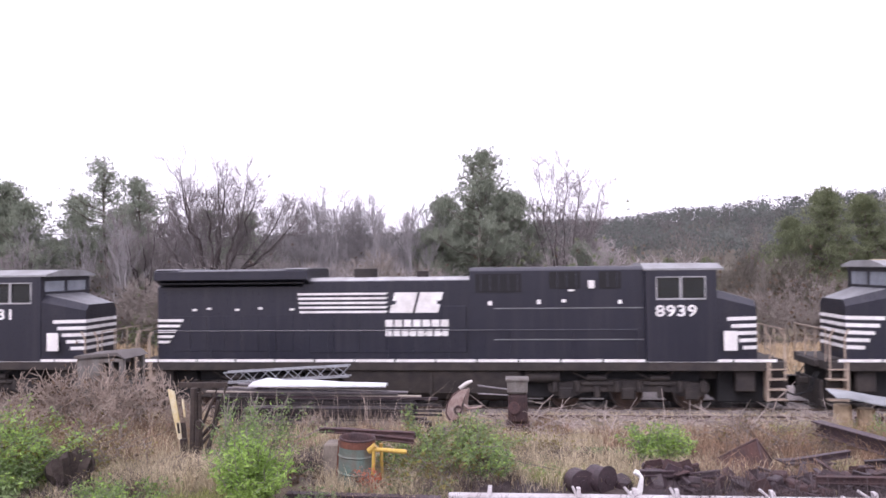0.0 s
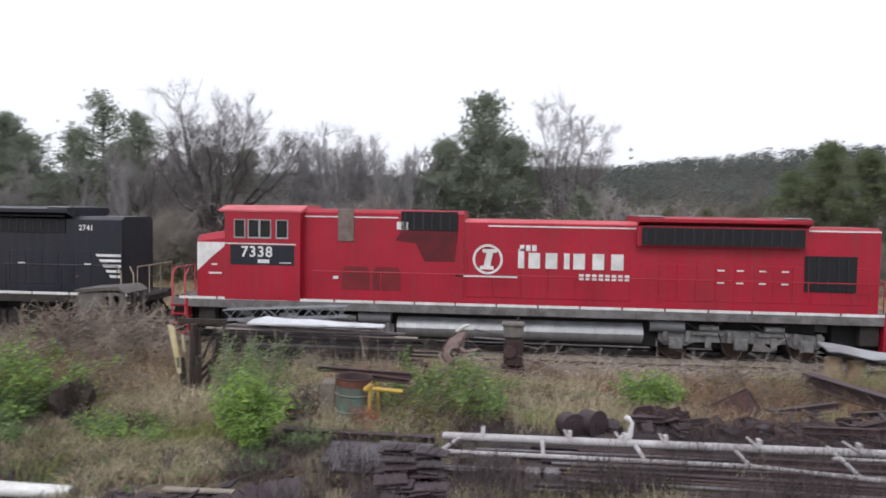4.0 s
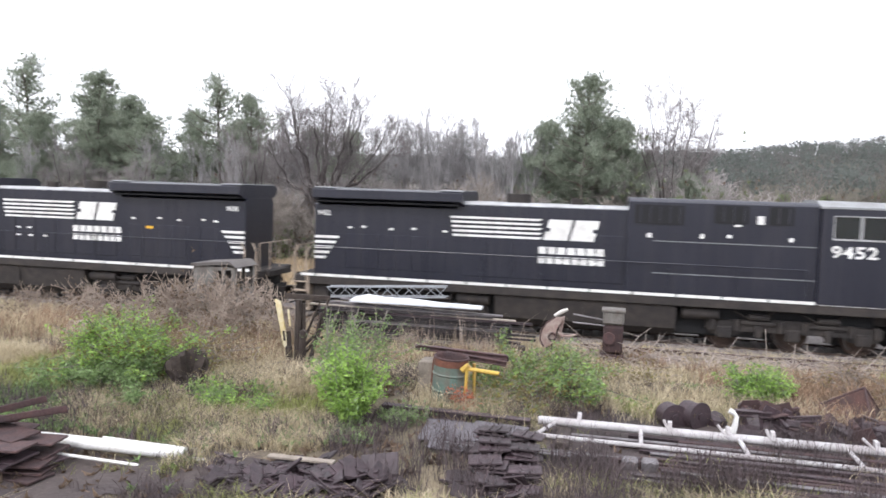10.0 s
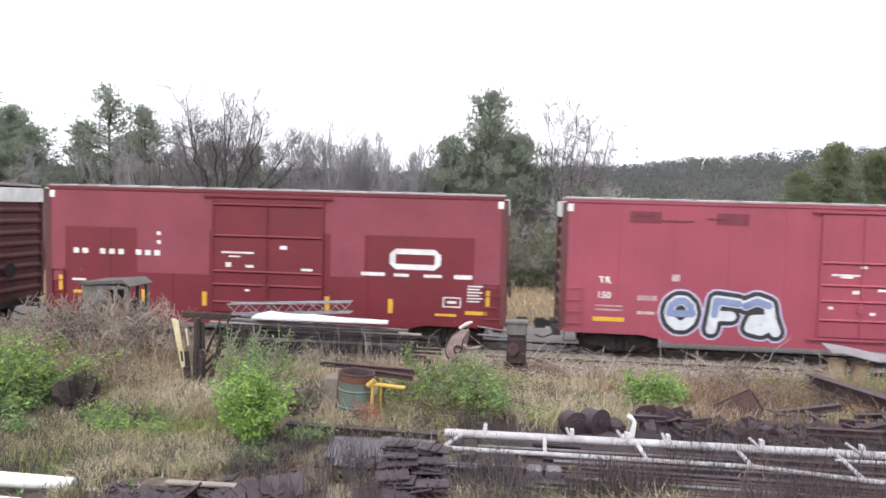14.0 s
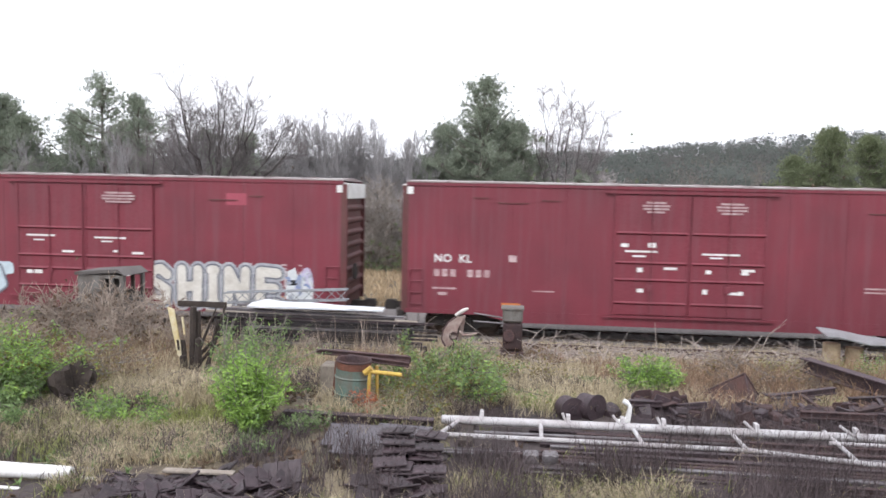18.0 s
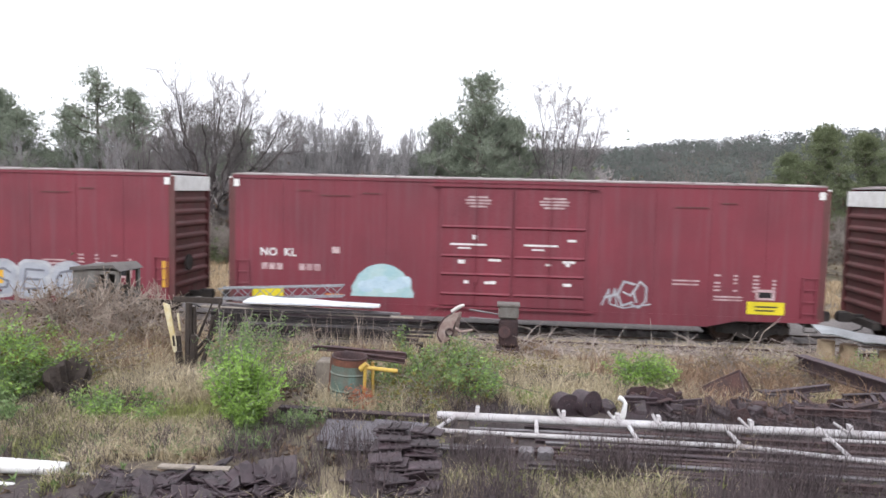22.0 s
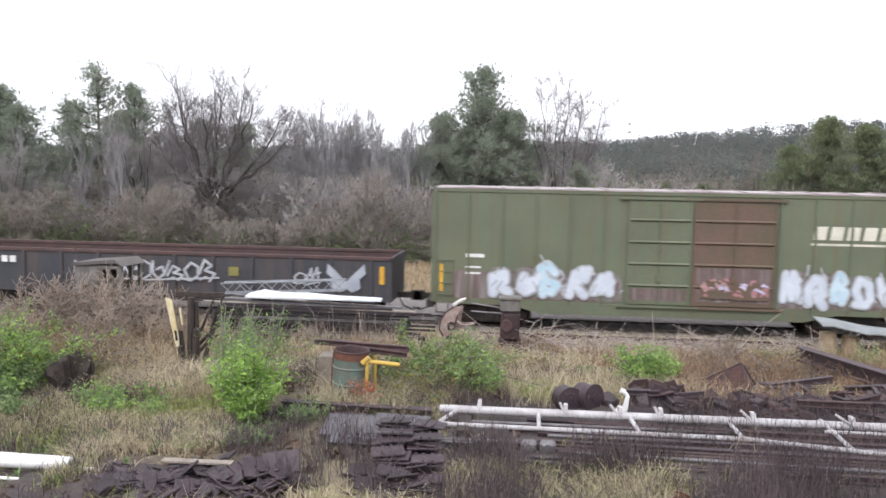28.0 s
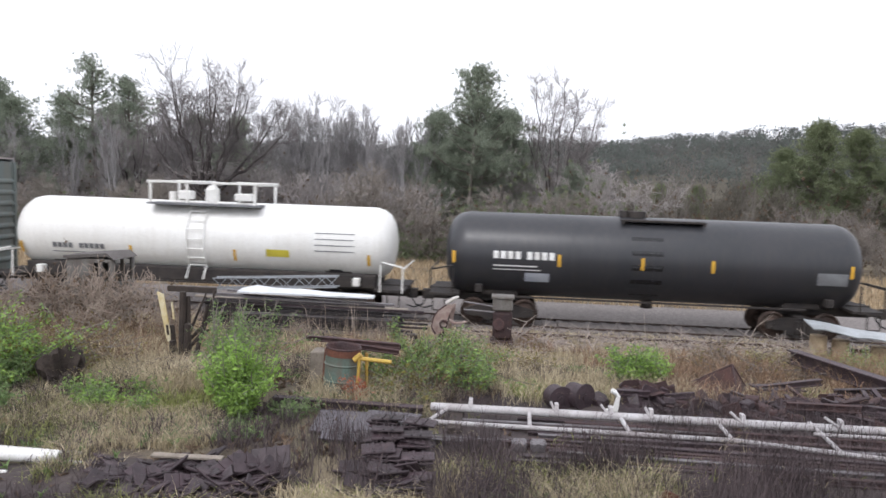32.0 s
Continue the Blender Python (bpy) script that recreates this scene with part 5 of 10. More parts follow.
    oval_mark(c, -h + 11.2, 4.1, y - 0.1, 1.2)
    bubble_tag(c, -h + 3.35, 1.0, y)
    lettering("TR", 0.3, -h + 1.1, 2.42, y - 0.006, WHITE, c, "car_mark", 1.15)
    lettering("150", 0.3, -h + 1.05, 1.93, y - 0.006, WHITE, c, "car_mark", 1.0)
    fades(c, [(-h + 2.0, -h + 3.0, 4.38, 4.75), (-h + 4.7, -h + 5.7, 4.38, 4.75), (h - 4.0, h - 3.2, 4.38, 4.75)], y, BOXRED, "chalk_patch")
    wild_piece(c, h - 5.8, h - 0.5, 0.95, 2.2, y, SPRAYMAUVE, [SPRAYBLUE, SPRAYWHITE, SPRAYTEAL, SPRAYRED], 22, "mauve and pale blue graffiti", 0.6, 9)
    scrawl(c, h - 3.3, h - 2.3, 2.3, 2.75, y, SPRAYWHITE, 23, 3, 0.08, "white spray scribble")
    specks(c, [(-h + 0.95, 1.18, 1.0, 0.14)], y, YELLOW, "yellow_bar")
    # oxide red car with pale blue and cream graffiti
    c, h, y = boxcar(180.66, 199.4, "oxide red boxcar with pale blue and cream graffiti", BOXRED, top=5.12, panels=11, doors=((7.3, 9.7), (9.75, 12.2)), door_ribs=(1.3, 1.9, 2.35, 3.3))
    data_marks(c, h, y, 6, (), number=False)
    fades(c, [(-h + 2.1, -h + 3.0, 4.2, 4.6), (-h + 4.6, -h + 5.4, 4.2, 4.6), (h - 4.0, h - 3.3, 4.2, 4.6)], y, BOXPINK, "chalk_patch")
    specks(c, [(-h + 0.95, 2.1, 0.9, 0.9)], y + 0.003, SPRAYDARK, "black_number_panel")
    specks(c, [(-h + 2.1, 2.2, 0.2, 0.2), (-h + 2.35, 2.2, 0.2, 0.2), (-h + 2.6, 2.2, 0.2, 0.2)], y - 0.003)
    lettering("TR", 0.32, -h + 1.08, 2.62, y - 0.006, WHITE, c, "car_mark", 1.15)
    lettering("150", 0.3, -h + 1.0, 2.2, y - 0.006, WHITE, c, "car_mark", 1.0)
    graffiti(c, -h + 1.2, -h + 7.0, 0.86, 2.15, y, [SPRAYBLUE, SPRAYICE, SPRAYBLUE], SPRAYSLATE, 37, 5, "pale blue interlocking graffiti outlined in slate", SPRAYICE)
    part("yellow_reflector", Shape().box(-h + 3.1, y - 0.09, 1.5, -h + 3.55, y - 0.06, 1.72), YELLOW, c)
    sprayed_word(c, "SHINE", h - 6.9, h - 1.95, 0.72, 2.15, y, 0.32, ((0.28, SPRAYCHALK), (0.12, SPRAYSLATE), (0.0, SPRAYCREAM)), "large cream block graffiti shaded in black")
    wild_piece(c, h - 1.95, h - 1.0, 0.95, 2.2, y, SPRAYWHITE, [SPRAYGREY, SPRAYMAUVE, SPRAYNAVY], 32, "cream sprayed flourish", 0.6, 8)
    oval_mark(c, -h + 10.4, 4.2, y - 0.1, 1.2)
    # oxide red car, clean, with two doors
    c, h, y = boxcar(201.51, 220.63, "oxide red boxcar with paired plug doors", BOXRED, top=5.12, panels=11, doors=((6.75, 9.1), (9.15, 11.5)), door_ribs=(1.35, 2.1, 2.65, 3.6))
    lettering("NO  KL", 0.36, -h + 0.95, 2.5, y - 0.006, WHITE, c, "car_mark", 1.05)
    data_marks(c, h, y, 7, [(-h + 0.95 + 0.27 * k + (0.3 if k > 2 else 0), 2.02, 0.18, 0.24) for k in range(6)] + [(-h + 0.9, 1.6, 0.8, 0.06), (-h + 1.1, 1.4, 0.3, 0.1)], number=False)
    oval_mark(c, -h + 7.6, 4.25, y - 0.06, 0.85)
    oval_mark(c, -h + 9.9, 4.25, y - 0.06, 0.95)
    # car with silver graffiti and yellow corner handholds
    c, h, y = boxcar(222.85, 241.24, "oxide red boxcar with two silver graffiti pieces", BOXRED, top=5.12, panels=11, doors=((7.2, 9.6), (9.65, 12.0)), door_ribs=(1.4, 2.1, 2.9, 3.5))
    data_marks(c, h, y, 8, [(-h + 1.0, 2.2, 0.5, 0.24), (-h + 1.0, 1.95, 0.6, 0.24), (-h + 2.4, 1.9, 0.6, 0.2)], number=False)
    sprayed_word(c, "SiON", -h + 1.7, -h + 6.0, 0.84, 1.95, y, 0.38, ((0.3, SPRAYCHALK), (0.1, SPRAYDARK), (0.0, SPRAYPALE)), "pale silver bubble graffiti outlined in black", 0.12)
    sprayed_word(c, "SECO", h - 6.75, h - 1.95, 0.8, 1.85, y, 0.36, ((0.34, SPRAYCHALK), (0.1, SPRAYGREY), (-0.28, SPRAYSLATE)), "dull silver block graffiti with slate shading", 0.1)
    for x in (-h + 4.9, -h + 6.75, -h + 12.2):
        part("yellow_reflector", Shape().box(x, y - 0.03, 1.15, x + 0.17, y + 0.01, 1.62), YELLOW, c)
    for x in (-h + 0.1, h - 0.3):
        part("yellow_handhold", Shape().box(x, y - 0.03, 1.2, x + 0.2, y + 0.01, 2.1, 0.01), YELLOW, c)
    oval_mark(c, -h + 8.8, 4.2, y - 0.06, 1.2)
    # car with a teal arch of spray and a yellow notice
    c, h, y = boxcar(243.4, 262.51, "oxide red boxcar with a teal sprayed arch and yellow notice", BOXRED, top=5.12, panels=11, doors=((7.0, 9.35), (9.4, 11.75)), door_ribs=(1.35, 2.0, 2.6, 3.55))
    data_marks(c, h, y, 9, [(-h + 1.0 + 0.26 * k + (0.5 if k > 2 else 0), 1.95, 0.2, 0.22) for k in range(6)], number=False)
    lettering("NO  KL", 0.36, -h + 0.95, 2.42, y - 0.006, WHITE, c, "car_mark", 1.05)
    part("yellow_notice", Shape().box(-h + 0.7, y - 0.012, 1.0, -h + 1.75, y + 0.004, 1.35), surface("lemon_paint", (0.75, 0.62, 0.02), rough=0.5), c, "bright yellow notice board")
    a = Shape()
    rng = random.Random(5)
    a.paint([(-h + 5.1 + 1.05 * math.cos(3.1416 * i / 22) * (1 + 0.03 * math.sin(i * 2.3)), 1.15 + 1.1 * math.sin(3.1416 * i / 22)) for i in range(23)], y - 0.001)
    part("spray_arch", a, surface("spray_pale_teal", (0.42, 0.55, 0.55), (0.3, 0.48, 0.52), rough=0.6, scale=2.5), c, "pale teal sprayed arch")
    b = Shape()
    for k in range(6):
        b.paint(blot(rng, -h + 4.3 + 0.25 * k, -h + 4.8 + 0.26 * k, 1.3 + 0.1 * (k % 3), 1.65 + 0.1 * (k % 3), 10), y - 0.003 - 0.0003 * k)
    part("spray_arch_light", b, SPRAYBLUE, c)
    oval_mark(c, -h + 7.8, 4.2, y - 0.06, 0.85)
    oval_mark(c, -h + 10.2, 4.2, y - 0.06, 0.95)
    part("yellow_notice", Shape().box(h - 2.25, y - 0.012, 1.02, h - 1.1, y + 0.004, 1.42), surface("lemon_notice", (0.75, 0.62, 0.02), rough=0.5), c, "bright yellow notice board")
    specks(c, [(h - 2.0, 1.24, 0.7, 0.05), (h - 2.0, 1.12, 0.6, 0.05)], y - 0.016, SPRAYDARK, "notice_text")
    scrawl(c, -h + 12.3, -h + 13.7, 1.1, 2.0, y - 0.004, SPRAYCHALK, 51, 3, 0.06, "faint white scrawl")
    # car with white graffiti low on both sides of one door
    c, h, y = boxcar(264.55, 283.1, "oxide red boxcar with chalk white graffiti along the sill", BOXRED, top=5.12, panels=11, doors=((7.8, 11.4),), door_ribs=(1.45, 2.0, 2.55, 3.55))
    data_marks(c, h, y, 10, [(-h + 1.0, 2.15, 0.5, 0.2), (-h + 1.7, 2.15, 0.6, 0.2), (-h + 1.8, 1.8, 0.5, 0.2), (-h + 1.0, 1.5, 0.5, 0.06)], number=False)
    lettering("NO  KL", 0.32, -h + 0.95, 2.55, y - 0.006, WHITE, c, "car_mark", 1.05)
    wild_piece(c, -h + 2.6, -h + 7.1, 0.66, 2.15, y, SPRAYCREAM, [SPRAYGREY, SPRAYWHITE, SPRAYTAUPE, SPRAYCREAM, SPRAYTAUPE], 61, "cream wild graffiti panel", 0.7, 11, (0.03, 0.1))
    wild_piece(c, h - 7.3, h - 2.5, 0.66, 2.2, y, SPRAYCREAM, [SPRAYGREY, SPRAYWHITE, SPRAYTAUPE, SPRAYCREAM, SPRAYTAUPE], 62, "cream wild graffiti panel", 0.7, 11, (0.03, 0.1))
    oval_mark(c, -h + 10.0, 3.0, y - 0.06, 1.2)
    # car with red squares and white graffiti
    c, h, y = boxcar(285.14, 303.3, "oxide red boxcar with bright red squares and white graffiti", BOXLIGHT, top=5.12, panels=11, doors=((7.4, 9.4), (9.45, 11.5)), door_ribs=(1.5, 2.1, 2.6, 3.5))
    data_marks(c, h, y, 12, [(-h + 0.9, 2.2, 0.5, 0.24), (-h + 1.7, 2.2, 0.5, 0.24), (-h + 0.9, 1.9, 0.5, 0.06)])
    specks(c, [(-h + 1.7, 1.2, 0.65, 0.55), (-h + 5.0, 1.15, 0.7, 0.55), (-h + 1.9, 4.4, 0.6, 0.4), (-h + 5.1, 4.35, 0.65, 0.4), (h - 6.0, 4.38, 0.65, 0.4), (h - 3.15, 4.38, 0.65, 0.42)], y - 0.012, surface("bright_red_square", (0.4, 0.012, 0.028), rough=0.5), "red_square")
    graffiti(c, -h + 2.4, -h + 7.2, 0.95, 2.0, y, [SPRAYWHITE], SPRAYGREY, 71, 5, "chalk white bubble graffiti")
    wild_piece(c, h - 7.0, h - 0.6, 0.92, 1.85, y, SPRAYCREAM, [SPRAYTEAL, SPRAYRED, SPRAYGREY, SPRAYTEAL, SPRAYWHITE], 72, "white and teal graffiti", 0.6, 8)
    scrawl(c, h - 1.35, h - 0.5, 2.35, 3.3, y, SPRAYWHITE, 73, 2, 0.07, "white scrawl near the corner")
    oval_mark(c, -h + 8.2, 4.2, y - 0.06, 0.9)
    oval_mark(c, -h + 10.1, 4.2, y - 0.06, 0.9)
    gondola(305.2, 321.43)
    # olive car
    c, h, y = boxcar(322.9, 338.17, "weathered olive green boxcar with pale graffiti and a rusted door", OLIVE, top=4.62, sill=0.86, panels=14, doors=((6.2, 8.2), (8.25, 10.8)), door_paint=(OLIVE, RUSTPAINT), door_ribs=(1.6, 2.3, 3.0, 3.7), end_paint=OLIVE, white_end=False, posts=True)
    band_rust = surface("purple_brown_rust_band", (0.15, 0.095, 0.095), (0.11, 0.085, 0.07), rough=0.85, scale=2.0, streak=0.6, grime=(0.3, 0.28, 0.28))
    haze = surface("thin_purple_overspray", (0.2, 0.17, 0.17), (0.13, 0.12, 0.095), rough=0.8, scale=1.5, streak=0.5, grime=(0.3, 0.3, 0.32))
    for xa, xb, seed, n in ((-h + 1.7, -h + 6.1, 81, 5), (h - 4.4, h - 0.4, 82, 5)):
        wild_piece(c, xa, xb, 0.95, 2.25, y, haze, [haze, SPRAYCHALK, band_rust], seed, "purple grey overspray", 0.6, 6, (0.04, 0.1))
        graffiti(c, xa + 0.15, xb - 0.2, 1.05, 2.2, y - 0.025, [SPRAYPALE, SPRAYPALE, SPRAYBLUE], SPRAYCHALK, seed, n, "pale blue and white smeared graffiti")
    wild_piece(c, -h + 8.5, -h + 10.6, 1.2, 1.95, y - 0.1, RUSTPAINT, [SPRAYPINKISH, RUSTPAINT, BOXFAINT, SPRAYMAUVE], 83, "faint pink and white graffiti on the door", 0.6, 10)
    cream = surface("cream_lettering", (0.66, 0.63, 0.52), rough=0.6)
    for k in range(6):
        a = h - 3.35 + 0.5 * k
        part("emblem_block", Shape().paint([(a, 3.2), (a + 0.38, 3.2), (a + 0.44, 3.62), (a + 0.06, 3.62)], y), cream, c)
    part("emblem_underline", Shape().bar(h - 3.4, h - 0.55, 3.02, 3.09, y), cream, c)
    fades(c, [(-h + 0.6, -h + 1.8, 1.0, 1.9), (-h + 2.0, -h + 6.0, 1.0, 1.35), (h - 4.3, h - 0.5, 1.0, 1.5)], y + 0.003, band_rust, "rusted_band")
    fades(c, [(-h + 6.3, -h + 8.1, 1.12, 1.5), (-h + 8.4, -h + 10.7, 1.12, 1.52), (-h + 8.4, -h + 10.7, 1.68, 2.22)], y - 0.05, band_rust, "rusted_band")
    specks(c, [(-h + 1.0, 2.35, 0.6, 0.12), (-h + 1.0, 2.0, 0.5, 0.06), (-h + 1.0, 1.8, 0.5, 0.06)], y)
    for x in (-h + 0.1, h - 0.4):
        part("yellow_handhold", Shape().box(x, y - 0.03, 1.2, x + 0.16, y + 0.01, 2.1, 0.01), YELLOW, c)
    # grey-green car with red doors
    c, h, y = boxcar(339.93, 355.76, "grey green boxcar with two red doors and white block lettering bars", GREYGREEN, top=5.05, sill=0.86, panels=14, doors=((5.2, 7.8), (7.85, 10.4)), door_paint=DOORRED, door_ribs=(1.35, 1.8, 2.35, 3.0, 3.65, 4.3), end_paint=GREYGREEN, white_end=False, posts=True, eave_paint=MIDGREY)
    chalk = surface("chalk_lettering", (0.62, 0.62, 0.58), rough=0.6)
    for row, (z, n, x0) in enumerate(((3.62, 6, 0.0), (3.1, 4, 0.62), (2.58, 7, -0.05))):
        for k in range(n):
            a = h - 4.55 + x0 + 0.34 * k * (0.86 if n == 7 else 1)
            w = Shape()
            w.bar(a, a + 0.25, z, z + 0.4, y)
            part("name_bar", w, chalk, c)
    pk = surface("faded_pink_square", (0.5, 0.3, 0.3), rough=0.6)
    specks(c, [(h - 2.4, z, 0.4, 0.4) for z in (3.62, 3.1, 2.58)], y, pk, "pink_square")
    specks(c, [(h - 1.65, 3.1, 0.4, 0.4), (h - 1.65, 2.58, 0.4, 0.4), (h - 0.92, 2.58, 0.4, 0.4)], y, WHITE, "white_square")
    specks(c, [(-h + 0.95, 1.7, 1.9, 1.1), (h - 1.15, 0.98, 1.05, 1.4), (h - 1.8, 1.0, 0.5, 0.6)], y + 0.004, NAVY, "navy_patch")
    specks(c, [(-h + 1.05 + 0.3 * k + (0.3 if k > 1 else 0), 2.4, 0.2, 0.2) for k in range(4)] + [(-h + 1.05 + 0.28 * k, 1.9, 0.2, 0.2) for k in range(6)] + [(h - 0.95, 1.25, 0.45, 0.25), (-h + 3.1, 1.5, 0.5, 0.6), (-h + 3.8, 1.4, 0.4, 0.5)], y - 0.004)
    graffiti(c, h - 5.2, h - 1.5, 0.95, 1.9, y, [GREYGREEN, SPRAYGREY], SPRAYWHITE, 91, 6, "faint white outlined graffiti")
    specks(c, [(h - 2.1, 1.0, 0.5, 0.14)], y - 0.006, YELLOW, "yellow_bar")
    rusty = surface("rusted_lower_band", (0.19, 0.1, 0.085), (0.15, 0.1, 0.085), rough=0.8, scale=1.5, streak=0.5)
    fades(c, [(-h + 1.0, -h + 1.85, 0.98, 1.62), (-h + 1.95, -h + 2.75, 0.98, 1.6), (-h + 4.2, -h + 5.15, 0.98, 1.9), (h - 5.1, h - 4.3, 0.98, 1.5)], y + 0.002, rusty, "rusted_band")
    tank_car(357.35, 370.9, "white", TANKWHITE)
    tank_car(372.63, 386.28, "black", TANKBLACK)


def gondola(s0, s1):
    L, mid = s1 - s0, (s0 + s1) / 2
    h = L / 2
    car = thing("gondola_car", "dark low-sided gondola car with white graffiti", "gondola car", "freight cars of the train", pose(mid, TRACK_Y, 0))
    ROLLING.append((car, mid))
    W, top, sill = 1.46, 2.26, 0.76
    for sg in (-1, 1):
        part("side", Shape().box(-h, sg * W - 0.03, sill, h, sg * W + 0.03, top - 0.1), GONDOLA, car)
        part("top_rail", Shape().box(-h, sg * W - 0.07, top - 0.12, h, sg * W + 0.07, top, 0.015), RUSTWALL, car)
        part("end", Shape().box(sg * h - 0.04, -W, sill, sg * h + 0.04, W, top - 0.02), GONDOLA, car)
        coupler(car, sg * h, sg)
        st = Shape().bent([(sg * (h - 0.05), -W, sill), (sg * (h - 0.05), -W, 0.5), (sg * (h - 0.45), -W, 0.5), (sg * (h - 0.45), -W, sill)], 0.02)
        part("stirrup_step", st, UNDER, car)
        part("yellow_handhold", Shape().box(sg * (h - 0.3) - 0.08, -W - 0.06, 1.35, sg * (h - 0.3) + 0.08, -W - 0.03, 1.95), YELLOW, car)
    part("inner_lining", Shape().box(-h + 0.06, W - 0.06, sill + 0.2, h - 0.06, W - 0.035, top - 0.14), RUSTWALL, car)
    part("floor", Shape().box(-h, -W, sill, h, W, sill + 0.12), RUSTWALL, car)
    for k in range(12):
        x = -h + (k + 0.5) * L / 12
        part("side_stake", Shape().box(x - 0.06, -W - 0.09, sill, x + 0.06, -W - 0.03, top - 0.1, 0.01), GONDOLA, car)
    part("centre_sill", Shape().box(-h, -0.35, 0.7, h, 0.35, sill + 0.1).box(-4.5, -W, 0.58, 4.5, -W + 0.1, sill), UNDER, car)
    for u in (1.8, L - 1.8):
        freight_truck(car, u - h, mid)
    y = -W - 0.1
    scrawl(car, -h + 5.2, -h + 10.2, 1.3, 2.05, y, SPRAYCHALK, 101, 9, 0.08, "white joined-up spray scrawl")
    scrawl(car, -h + 12.9, -h + 13.8, 1.3, 1.95, y, SPRAYCHALK, 102, 2, 0.07, "white sprayed marks")
    wing = Shape()
    for s in (-1, 1):
        x = h - 1.5
        pts = [(x, 1.42), (x + s * 0.3, 1.72), (x + s * 0.62, 2.02), (x + s * 0.66, 1.7), (x + s * 0.46, 1.5), (x + s * 0.5, 1.2), (x + s * 0.2, 1.05), (x, 1.2)]
        wing.paint(pts if s > 0 else pts[::-1], y - 0.004)
    part("graffiti_fill", wing, SPRAYGREY, car, "pale sprayed wing pattern")
    specks(car, [(-h + 0.9 + 0.3 * k, 1.75, 0.22, 0.22) for k in range(4)] + [(-h + 2.6, 1.75, 0.22, 0.22), (-h + 2.9, 1.75, 0.22, 0.22), (-h + 1.2, 2.08, 0.15, 0.18), (-h + 1.5, 2.08, 0.15, 0.18), (-h + 1.2, 1.2, 0.5, 0.08)], y)
    specks(car, [(-h + 0.3, 1.55, 0.4, 0.5), (-h + 10.7, 1.5, 0.35, 0.3)], y, surface("dull_olive_patch", (0.22, 0.2, 0.06), rough=0.7), "olive_patch")


